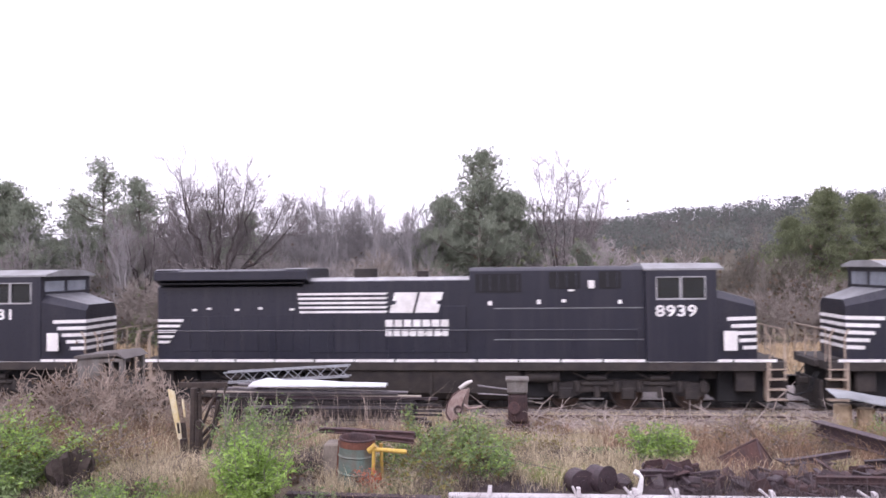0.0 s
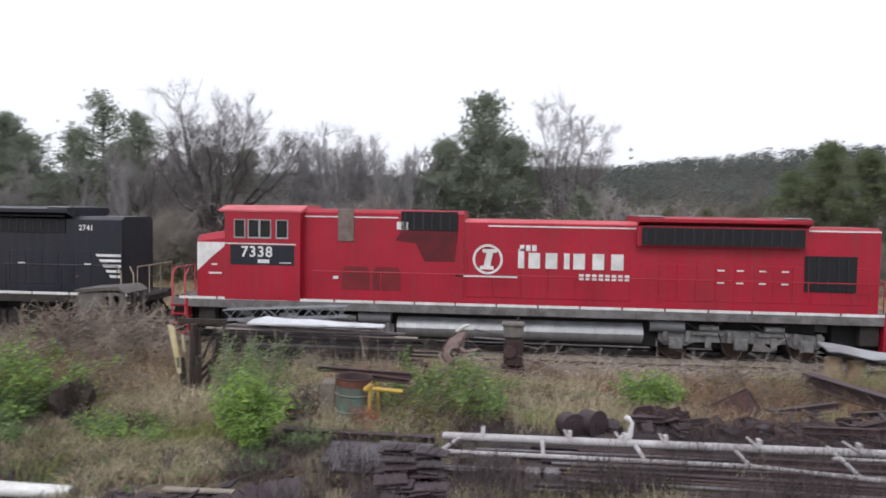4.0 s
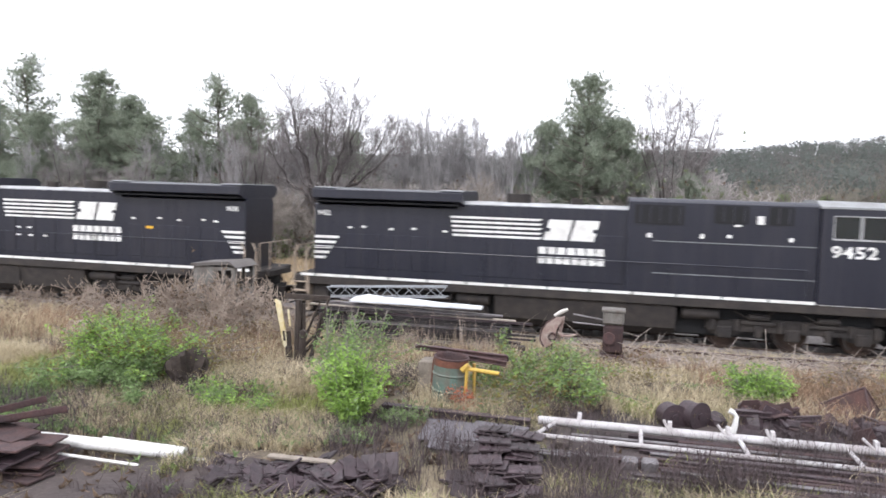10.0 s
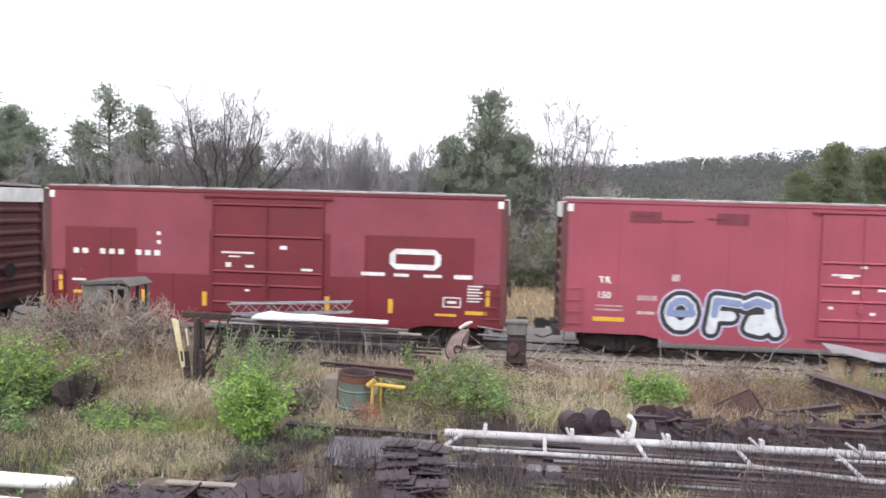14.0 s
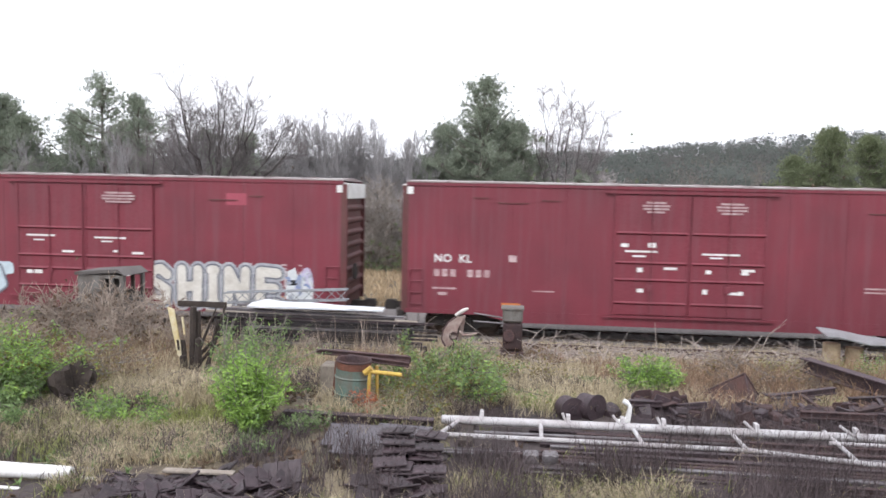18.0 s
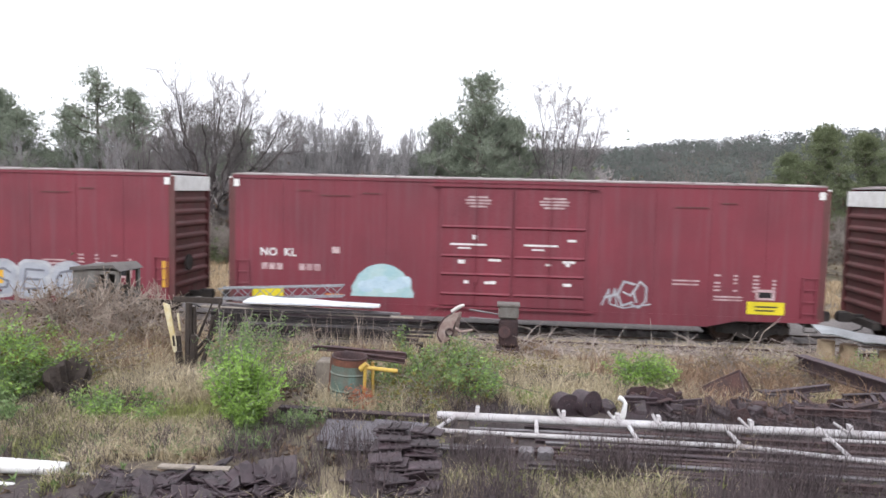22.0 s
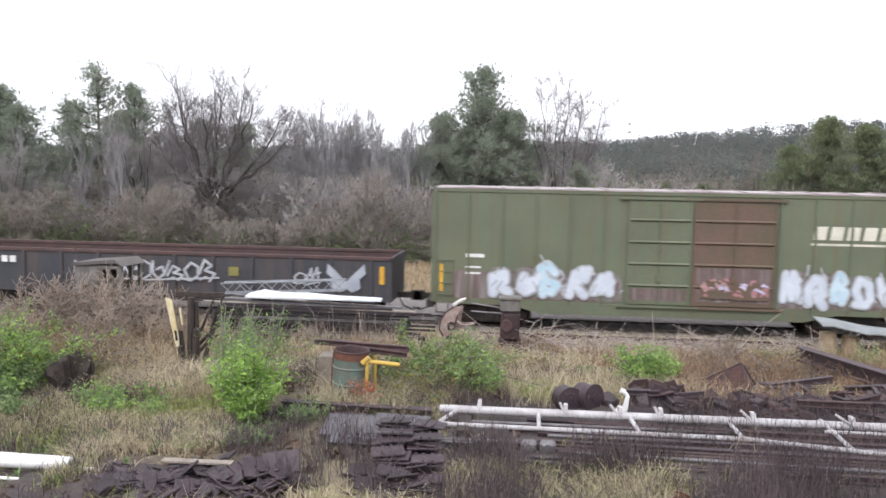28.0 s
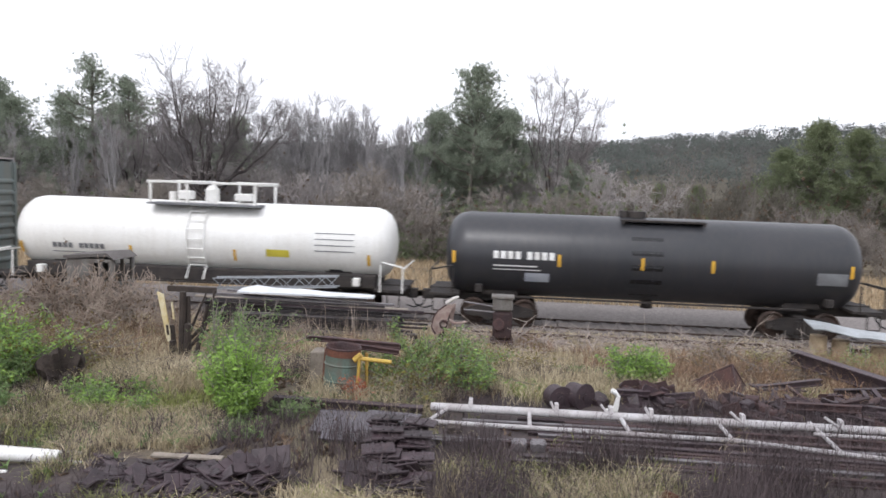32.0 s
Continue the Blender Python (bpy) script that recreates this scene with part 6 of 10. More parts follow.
def tank_car(s0, s1, tone, paint):
    L, mid = s1 - s0, (s0 + s1) / 2
    h = L / 2
    white = tone == "white"
    car = thing("tank_car", "%s cylindrical tank car with a %s" % (tone, "railed top platform" if white else "low top hatch"), "tank car", "freight cars of the train", pose(mid, TRACK_Y, 0))
    ROLLING.append((car, mid))
    R, cz = (1.25, 2.51) if white else (1.42, 2.34)
    sec = []
    n = 40
    for x, r in ((-h, 0.02), (-h + 0.02, 0.35 * R), (-h + 0.1, 0.62 * R), (-h + 0.25, 0.82 * R), (-h + 0.48, 0.95 * R), (-h + 0.75, R), (h - 0.75, R), (h - 0.48, 0.95 * R), (h - 0.25, 0.82 * R), (h - 0.1, 0.62 * R), (h - 0.02, 0.35 * R), (h, 0.02)):
        sec.append((x, [(r * math.cos(6.2832 * i / n), cz + r * math.sin(6.2832 * i / n)) for i in range(n)]))
    tank = part("tank", Shape().loft(sec), paint, car)
    for x in (-h + 4.2, -h + 4.25, 0.0, h - 4.2):
        ring = [( (R + 0.006) * math.cos(6.2832 * i / n), cz + (R + 0.006) * math.sin(6.2832 * i / n)) for i in range(n)]
        part("weld_seam", Shape().loft([(x, ring), (x + 0.05, ring)]), paint, tank)
    for sg in (-1, 1):
        part("stub_sill", Shape().box(sg * (h + 0.5), -0.32, 0.72, sg * (h - 2.6), 0.32, 1.12, 0.02), UNDER, car)
        part("saddle", Shape().slab([(sg * (h - 1.9) - 0.6, 1.0), (sg * (h - 1.9) + 0.6, 1.0), (sg * (h - 1.9) + 0.4, 1.75), (sg * (h - 1.9) - 0.4, 1.75)], -0.8, 0.8), UNDER, car)
        part("end_deck", Shape().box(sg * (h - 0.55), -1.45, 1.0, sg * (h + 0.45), 1.45, 1.08), UNDER, car)
        gr = Shape().bent([(sg * (h + 0.4), -1.45, 1.0), (sg * (h + 0.4), -1.45, 1.85), (sg * (h - 0.3), -1.45, 2.0)], 0.03).bent([(sg * (h + 0.42), -1.45, 1.8), (sg * (h + 0.42), 1.45, 1.8)], 0.03).bent([(sg * (h - 0.35), -1.47, 1.0), (sg * (h - 0.35), -1.45, 1.9)], 0.03)
        part("grab_rail", gr, paint if white else UNDER, car)
        st = Shape().bent([(sg * (h + 0.3), -1.45, 1.0), (sg * (h + 0.3), -1.45, 0.5), (sg * (h - 0.1), -1.45, 0.5), (sg * (h - 0.1), -1.45, 1.0)], 0.022)
        part("stirrup_step", st, UNDER, car)
        coupler(car, sg * (h + 0.45), sg)
        freight_truck(car, sg * (h - 1.9), mid)
        ho = Shape().box(sg * (h - 1.2) - 0.12, -1.3, 1.12, sg * (h - 1.2) + 0.12, -1.0, 1.4, 0.03)
        part("bracket", ho, paint if white else UNDER, car)
    top = cz + R
    part("outlet_valve", Shape().rod((0.1, 0, cz - R - 0.25), (0.1, 0, cz - R + 0.05), 0.2, 12), UNDER, car)
    part("sill_walk", Shape().box(-h + 2.0, -1.42, 1.02, h - 2.0, -1.3, 1.07), UNDER, car)
    PX = 0.2
    if white:
        # Dark box along the belly, a little narrower than the tank.
        part("belly_sill", Shape().box(-h + 0.55, -1.02, 1.0, h - 0.55, 1.02, 1.5, 0.05), UNDER, car, "dark strip along the belly")
        part("platform", Shape().box(PX - 1.95, -1.2, top - 0.12, PX + 1.95, 1.2, top - 0.05), MIDGREY, car, "grey grated top platform")
        for a, b in ((PX - 1.95, PX - 0.42), (PX + 0.35, PX + 1.95)):
            rl = Shape()
            for y in (-1.15, 1.15):
                rl.box(a, y - 0.04, top + 0.62, b, y + 0.04, top + 0.7, 0.01)
                for x in (a + 0.12, b - 0.12):
                    rl.box(x - 0.04, y - 0.03, top - 0.05, x + 0.04, y + 0.03, top + 0.64)
            for x in (a, b - 0.08):
                rl.box(x, -1.15, top + 0.6, x + 0.08, 1.15, top + 0.68)
            part("platform_rail", rl, paint, car, "white platform guard frame")
        part("dome", Shape().rod((0.1, 0, top), (0.1, 0, top + 0.42), 0.25, 16, 0.24).rod((0.1, 0, top + 0.42), (0.1, 0, top + 0.56), 0.24, 16, 0.1), paint, car)
        part("valve_box", Shape().box(1.0, -0.3, top + 0.05, 1.6, 0.3, top + 0.3, 0.03).box(-1.1, -0.2, top + 0.05, -0.6, 0.2, top + 0.35, 0.03).rod((-1.4, 0.1, top), (-1.4, 0.1, top + 0.3), 0.12, 10), paint, car)
        lad = Shape()
        for x in (-0.3, 0.3):
            pts = [(x, -(R + 0.1) * math.cos(g), cz + (R + 0.1) * math.sin(g)) for g in (-0.75, -0.3, 0.1, 0.5, 0.9, 1.2)]
            lad.bent([(x, -1.3, 1.15), *pts], 0.025)
        for g in (-0.75, -0.5, -0.25, 0.0, 0.25, 0.5, 0.75, 1.0):
            lad.rod((-0.3, -(R + 0.1) * math.cos(g), cz + (R + 0.1) * math.sin(g)), (0.3, -(R + 0.1) * math.cos(g), cz + (R + 0.1) * math.sin(g)), 0.018, 6)
        part("ladder", lad, paint, car, "white ladder curving up the tank")
    else:
        part("hatch", Shape().rod((-0.4, 0, top - 0.05), (-0.4, 0, top + 0.2), 0.32, 16).box(-0.95, -0.25, top - 0.02, -0.75, 0.25, top + 0.2), UNDER, car)
        part("platform", Shape().box(-1.0, -0.9, top - 0.12, 1.7, -0.45, top - 0.06).box(-1.0, -0.95, top - 0.2, -0.92, -0.85, top - 0.06).box(1.62, -0.95, top - 0.2, 1.7, -0.85, top - 0.06), UNDER, car)
    def skin(x0, x1, z0, z1, off=0.01):
        ps = Shape()
        k = 5
        zs = [z0 + (z1 - z0) * i / k for i in range(k + 1)]
        for a, b in zip(zs, zs[1:]):
            ya, yb = (-math.sqrt((R + off) ** 2 - (z - cz) ** 2) for z in (a, b))
            ps.add([(x0, ya, a), (x1, ya, a), (x1, yb, b), (x0, yb, b)], [(0, 1, 2, 3)])
        return ps
    if white:
        for k in range(10):
            if k != 4:
                part("number_marking", skin(-h + 1.65 + 0.19 * k, -h + 1.8 + 0.19 * k, 2.02, 2.2), MIDGREY, car)
        part("stencil_lines", skin(-h + 1.6, -h + 3.4, 1.86, 1.89), MIDGREY, car)
        part("yellow_notice", skin(2.45, 3.25, 2.0, 2.25), LEMON, car, "yellow hazard notice")
        for z in (2.85, 2.65, 2.45, 2.25):
            part("stencil_lines", skin(h - 2.65, h - 1.3, z, z + 0.03), MIDGREY, car)
        for x in (-h + 0.45, -h + 4.4, 1.3, h - 0.85):
            part("reflector", skin(x, x + 0.1, 1.8, 2.2), YELLOW, car)
        part("plate", skin(h - 2.2, h - 1.75, 1.45, 1.62), SPRAYDARK, car)
    else:
        for k in range(4):
            part("number_marking", skin(-h + 1.65 + 0.24 * k, -h + 1.82 + 0.24 * k, 2.3, 2.55), WHITE, car)
            part("number_marking", skin(-h + 2.75 + 0.24 * k, -h + 2.92 + 0.24 * k, 2.3, 2.55), WHITE, car)
        part("stencil_lines", skin(-h + 1.65, -h + 3.1, 2.05, 2.09), WHITE, car)
        part("stencil_lines", skin(-h + 1.65, -h + 3.2, 1.93, 1.96), WHITE, car)
        part("paint_smear", skin(-h + 2.7, -h + 3.5, 1.55, 1.85), SPRAYGREY, car)
        part("placard_plate", skin(h - 1.7, h - 0.75, 1.85, 2.25), MIDGREY, car)
        part("drip_stain", skin(-0.7, 0.3, 1.2, 3.6), surface("oily_drip", (0.012, 0.012, 0.014), rough=0.25, scale=2), car)
        for x in (-h + 0.3, -h + 3.75, -0.4, h - 5.0, h - 0.7):
            part("reflector", skin(x, x + 0.1, 2.1, 2.5), YELLOW, car)


build_train()


# ---- ground and track ----
def lie(x, y):
    """Height of the ground: a junk yard shelf that falls to the track, then a flat field; hummocky near by."""
    z = float(np.interp(y, [0, 13, 23, 24.2, 28.0, 60, 120, 260, 600], [1.0, 1.0, -0.1, -0.2, -0.2, -0.2, 0.0, 1.5, 2.0]))
    if y < 23:
        z += 0.09 * noise.noise(Vector((x * 0.35, y * 0.35, 0))) + 0.05 * noise.noise(Vector((x * 1.3, y * 1.3, 4)))
    return z


def ground_material():
    m = bpy.data.materials.new("rough_grassy_ground")
    m.use_nodes = True
    n, l = m.node_tree.nodes, m.node_tree.links
    b = n["Principled BSDF"]
    b.inputs["Roughness"].default_value = 0.95
    co = n.new("ShaderNodeTexCoord").outputs["Object"]
    prev = None
    for sc, det, lo, hi, col in ((0.25, 6, 0.4, 0.62, (0.17, 0.14, 0.09)), (1.1, 6, 0.44, 0.6, (0.075, 0.056, 0.048)), (0.6, 4, 0.56, 0.72, (0.085, 0.095, 0.045)), (9.0, 5, 0.5, 0.75, (0.24, 0.2, 0.14)), (40.0, 3, 0.52, 0.8, (0.04, 0.032, 0.028))):
        t = n.new("ShaderNodeTexNoise")
        t.inputs["Scale"].default_value, t.inputs["Detail"].default_value = sc, det
        l.new(co, t.inputs["Vector"])
        r = n.new("ShaderNodeMapRange")
        for k, v in zip(("From Min", "From Max", "To Max"), (lo, hi, 0.9)):
            r.inputs[k].default_value = v
        l.new(t.outputs["Fac"], r.inputs["Value"])
        x = n.new("ShaderNodeMix")
        x.data_type = "RGBA"
        x.inputs["A"].default_value, x.inputs["B"].default_value = (0.25, 0.205, 0.135, 1), (*col, 1)
        if prev:
            l.new(prev, x.inputs["A"])
        l.new(r.outputs["Result"], x.inputs["Factor"])
        prev = x.outputs["Result"]
    l.new(prev, b.inputs["Base Color"])
    bp = n.new("ShaderNodeBump")
    bp.inputs["Strength"].default_value, bp.inputs["Distance"].default_value = 0.7, 0.06
    l.new(t.outputs["Fac"], bp.inputs["Height"])
    l.new(bp.outputs["Normal"], b.inputs["Normal"])
    return m


def build_ground():
    xs = sorted({*np.round(np.arange(-26, 26.1, 0.4), 2), *np.round(np.arange(-120, 121, 8), 2), -2500, -1200, -600, -300, 300, 600, 1200, 2500})
    ys = sorted({*np.round(np.arange(-2, 24.3, 0.4), 2), *np.round(np.arange(25, 60, 4), 2), -2500, -600, -100, -30, -10, 60, 80, 120, 180, 260, 400, 600, 1000, 2500})
    v = [(x, y, lie(x, y) - (0 if y < 600 else 30)) for y in ys for x in xs]
    w = len(xs)
    f = [(j * w + i, j * w + i + 1, (j + 1) * w + i + 1, (j + 1) * w + i) for j in range(len(ys) - 1) for i in range(w - 1)]
    me = bpy.data.meshes.new("ground")
    me.from_pydata(v, [], f)
    me.polygons.foreach_set("use_smooth", [True] * len(f))
    me.materials.append(ground_material())
    tagged(new("ground", me), "rough dry grass and dirt yard falling to the railway", "ground", kind="structure")


build_ground()
BALLAST = surface("grey_ballast", (0.225, 0.2, 0.19), (0.135, 0.12, 0.113), rough=0.95, scale=9, fine=22, bump=1.0)
TIE = surface("weathered_tie", (0.2, 0.175, 0.165), (0.13, 0.112, 0.105), rough=0.9, scale=5, each=0.3)
RUST = surface("dark_rust", (0.068, 0.036, 0.034), (0.042, 0.026, 0.028), rough=0.85, scale=6, bump=0.35, each=0.25)
RUSTRED = surface("red_rust", (0.17, 0.065, 0.04), (0.1, 0.045, 0.032), rough=0.9, scale=5, bump=0.4, each=0.2)
PURPLERUST = surface("purple_brown_scale", (0.05, 0.031, 0.037), (0.032, 0.022, 0.026), rough=0.6, scale=8, bump=0.3, each=0.35)


def build_dirt():
    """Rust-stained dark earth under the scrap, with a ragged edge."""
    dark = surface("rust_stained_earth", (0.045, 0.035, 0.036), (0.07, 0.054, 0.05), rough=0.95, scale=1.4, fine=14, bump=0.8)
    for name, x0, y0, nx, ny, inside in (("scrap_earth", -1.2, 6.0, 56, 44, lambda x, y: min(x + 0.9, 9.6 - x, 14.3 - y, y - 6.0) - 1.4 * max(0, min(1, (2.4 - x))) * (y < 9.4) + 0.9 * noise.noise(Vector((x * 0.8, y * 0.8, 60)))),
                                         ("heap_earth", -9.6, 6.8, 42, 26, lambda x, y: 1.0 - min(((x + 4.2) / 2.6) ** 2 + ((y - 8.3) / 0.75) ** 2, ((x + 7.3) / 2.1) ** 2 + ((y - 7.9) / 1.0) ** 2) + 0.7 * noise.noise(Vector((x, y, 61)))),
                                         ("pile_earth", -9.6, 17.6, 44, 22, lambda x, y: min(x + 9.2, -1.0 - x, y - 18.4, 21.8 - y) + 0.5 * noise.noise(Vector((x, y, 62))))):
        v, f, idx = [], [], {}
        def corner(i, j):
            if (i, j) not in idx:
                x, y = x0 + 0.2 * i, y0 + 0.2 * j
                x, y = x + 0.08 * noise.noise(Vector((x * 3, y * 3, 7))), y + 0.08 * noise.noise(Vector((x * 3, y * 3, 8)))
                idx[(i, j)] = len(v)
                v.append((x, y, lie(x, y) + 0.03))
            return idx[(i, j)]
        for i in range(nx):
            for j in range(ny):
                if inside(x0 + 0.2 * i + 0.1, y0 + 0.2 * j + 0.1) > 0.12:
                    f.append((corner(i, j), corner(i + 1, j), corner(i + 1, j + 1), corner(i, j + 1)))
        if f:
            ob = part(name, Shape().add(v, f), dark)
            tagged(ob, "dark rust-stained earth between the scrap", "ground", kind="structure")


build_dirt()


def build_track():
    tr = thing("railway_track", "single railway track on grey ballast", "railway track", kind="structure")
    X0, X1 = -70.0, 60.0
    sec = [(24.4, -0.24), (31.6, -0.24), (31.0, -0.07), (24.9, -0.07)]
    part("ballast", Shape().loft([(X0, sec), (X1, sec)]), BALLAST, tr)
    for y in (TRACK_Y - 0.75, TRACK_Y + 0.75):
        prof = [(-0.07, -0.17), (0.07, -0.17), (0.07, -0.155), (0.012, -0.13), (0.012, -0.05), (0.036, -0.035), (0.036, 0.0), (-0.036, 0.0), (-0.036, -0.035), (-0.012, -0.05), (-0.012, -0.13), (-0.07, -0.155)]
        part("rail", Shape().loft([(X0, [(y + a, b) for a, b in prof]), (X1, [(y + a, b) for a, b in prof])]), RAILTOP, tr)
    me = None
    k = -40.0
    while k < 32:
        if me is None:
            ob = part("tie", Shape().box(-0.11, -1.28, -0.2, 0.11, 1.28, -0.045, 0.015), TIE, tr)
            me = ob.data
        else:
            ob = new("tie", me)
            ob.parent = tr
        ob.location = (k, TRACK_Y, 0)
        k += 0.52


build_track()


# ---- growing things ----
def np_mesh(name, verts, faces, materials, parent=None, label="", index=None):
    me = bpy.data.meshes.new(name)
    nv, k = len(verts), len(faces[0])
    me.vertices.add(nv)
    me.vertices.foreach_set("co", np.asarray(verts, dtype=np.float32).ravel())
    fa = np.asarray(faces, dtype=np.int32)
    me.loops.add(fa.size)
    me.loops.foreach_set("vertex_index", fa.ravel())
    me.polygons.add(len(fa))
    me.polygons.foreach_set("loop_start", np.arange(0, fa.size, k, dtype=np.int32))
    for m in materials:
        me.materials.append(m)
    if index is not None:
        me.polygons.foreach_set("material_index", np.asarray(index, dtype=np.int32))
    me.update(calc_edges=True)
    ob = new(name, me)
    ob.parent = parent
    return tagged(ob, label=label)


def tubes(segs, n=4):
    """Tapered tubes (p, q, r at p, r at q) as arrays of vertices and quads."""
    P, Q = np.array([s[0] for s in segs], float), np.array([s[1] for s in segs], float)
    r0, r1 = np.array([s[2] for s in segs]), np.array([s[3] for s in segs])
    d = Q - P
    d /= np.linalg.norm(d, axis=1, keepdims=True) + 1e-9
    ref = np.where(np.abs(d[:, 2:3]) < 0.9, np.array([[0, 0, 1.0]]), np.array([[1.0, 0, 0]]))
    a = np.cross(d, ref)
    a /= np.linalg.norm(a, axis=1, keepdims=True)
    b = np.cross(d, a)
    V = []
    for base, r in ((P, r0), (Q, r1)):
        for i in range(n):
            g = 6.2832 * i / n
            V.append(base + (a * math.cos(g) + b * math.sin(g)) * r[:, None])
    V = np.stack(V, 1)
    k = np.arange(len(segs))[:, None] * 2 * n
    F = np.concatenate([np.stack([k[:, 0] + i, k[:, 0] + (i + 1) % n, k[:, 0] + n + (i + 1) % n, k[:, 0] + n + i], 1) for i in range(n)])
    return V.reshape(-1, 3), F


def grow(rng, p, d, length, r, depth, segs, kids=(3, 4), wild=0.35, up=0.12, shrink=0.62):
    """A limb of four lengths with side limbs."""
    n = 4
    q = np.array(p, float)
    d = np.array(d, float)
    for i in range(n):
        d = d + rng.normal(0, wild * 0.28, 3) + np.array([0, 0, up * 0.4])
        d /= np.linalg.norm(d)
        e = q + d * length / n
        segs.append((q, e, r * (1 - 0.18 * i), r * (1 - 0.18 * (i + 1)), depth))
        if depth > 0 and i >= (1 if depth > 2 else 0):
            for _ in range(rng.integers(1, 3) if i < n - 1 else rng.integers(*kids)):
                s = d + rng.normal(0, wild * 1.7, 3)
                s[2] += up
                s /= np.linalg.norm(s)
                grow(rng, e, s, length * shrink * rng.uniform(0.75, 1.15), max(0.014, r * (1 - 0.18 * (i + 1)) * 0.6), depth - 1, segs, kids, wild, up, shrink)
        q = e


BARK = surface("grey_brown_bark", (0.2, 0.175, 0.155), (0.13, 0.112, 0.1), rough=0.9, scale=2, fine=12, bump=0.5, each=0.25)
TWIG = surface("dull_brown_twigs", (0.27, 0.238, 0.212), (0.19, 0.167, 0.148), rough=0.9, scale=0.8, fine=8, bump=0, each=0.25)
PALEBARK = surface("pale_sapling_bark", (0.22, 0.2, 0.175), (0.14, 0.125, 0.11), rough=0.9, scale=2, fine=14, bump=0.3)
PALETWIG = surface("pale_grey_twigs", (0.172, 0.155, 0.126), (0.12, 0.108, 0.087), rough=0.9, scale=0.8, fine=8, bump=0)
# Far twigs and far bark: distance haze is mixed into these paler greys.
FARTWIG = surface("hazed_far_twigs", (0.42, 0.385, 0.375), (0.32, 0.29, 0.28), rough=0.9, scale=0.5, fine=6, bump=0)
HAZEBARK = surface("hazed_bark", (0.36, 0.345, 0.35), (0.27, 0.257, 0.26), rough=0.9, scale=2, fine=12, bump=0.2)
DARKTWIG = surface("dark_grey_twigs", (0.26, 0.236, 0.234), (0.185, 0.167, 0.165), rough=0.9, scale=0.8, fine=8, bump=0, each=0.25)
DARKBARK = surface("dark_tree_bark", (0.1, 0.085, 0.083), (0.065, 0.054, 0.052), rough=0.9, scale=2, fine=12, bump=0.5, each=0.25)
GREYWEED = surface("grey_purple_weeds", (0.105, 0.08, 0.082), (0.066, 0.051, 0.053), rough=0.85, scale=0.6, fine=8, bump=0, island=0.4, thin=0.2)
NEEDLE = surface("pine_needles", (0.33, 0.37, 0.29), (0.24, 0.275, 0.21), rough=0.9, scale=0.7, fine=5, bump=0, island=0.25, thin=0.45)
NEEDLE2 = surface("olive_pine_needles", (0.24, 0.275, 0.155), (0.17, 0.2, 0.115), rough=0.9, scale=0.9, fine=5, bump=0, island=0.25, thin=0.45)
LEAF = surface("bright_green_leaves", (0.345, 0.51, 0.125), (0.25, 0.4, 0.09), rough=0.85, scale=3, fine=20, bump=0, island=0.28, thin=0.35)
LEAFDARK = surface("mid_green_leaves", (0.24, 0.335, 0.14), (0.165, 0.245, 0.1), rough=0.85, scale=3, fine=20, bump=0, island=0.28, thin=0.35)
LEAFYELLOW = surface("yellowing_leaves", (0.24, 0.22, 0.05), (0.16, 0.12, 0.04), rough=0.6, scale=3, fine=20, bump=0, island=0.4, thin=0.35)
LEAFBROWN = surface("dead_brown_leaves", (0.2, 0.14, 0.095), (0.12, 0.085, 0.06), rough=0.8, scale=3, fine=20, bump=0, island=0.4, thin=0.3)
STRAW = surface("dry_straw_grass", (0.54, 0.46, 0.32), (0.38, 0.32, 0.21), rough=0.85, scale=0.6, fine=8, bump=0, island=0.4, thin=0.3)
BROOM = surface("orange_broomsedge", (0.53, 0.41, 0.27), (0.4, 0.31, 0.2), rough=0.85, scale=0.3, fine=6, bump=0, island=0.3, thin=0.3)
CANE = surface("pale_dead_canes", (0.36, 0.3, 0.25), (0.26, 0.2, 0.16), rough=0.9, scale=2)
GREENGRASS = surface("olive_green_grass", (0.3, 0.32, 0.11), (0.2, 0.22, 0.08), rough=0.8, scale=0.6, fine=8, bump=0, island=0.4, thin=0.3)
REDWEED = surface("rusty_dead_weeds", (0.3, 0.195, 0.125), (0.21, 0.145, 0.1), rough=0.85, scale=0.6, fine=8, bump=0, island=0.35, thin=0.2)


def tree_segments(seed, height, kind):
    rng = np.random.default_rng(seed)
    segs = []
    if kind == "slim":
        for g in (-0.1, 0.0, 0.11):
            d = np.array([g, rng.normal(0, 0.1), 1.0])
            grow(rng, (rng.normal(0, 0.4), rng.normal(0, 0.4), 0), d / np.linalg.norm(d), height * 0.85, 0.11, 3, segs, (2, 3), 0.24, 0.22, 0.38)
    elif kind == "shrub":
        for _ in range(9):
            d = np.array([rng.normal(0, 0.45), rng.normal(0, 0.45), 1.0])
            grow(rng, (rng.normal(0, 0.5), rng.normal(0, 0.5), 0), d / np.linalg.norm(d), height * 0.7, 0.045, 3, segs, (2, 4), 0.45, 0.05, 0.5)
    return segs


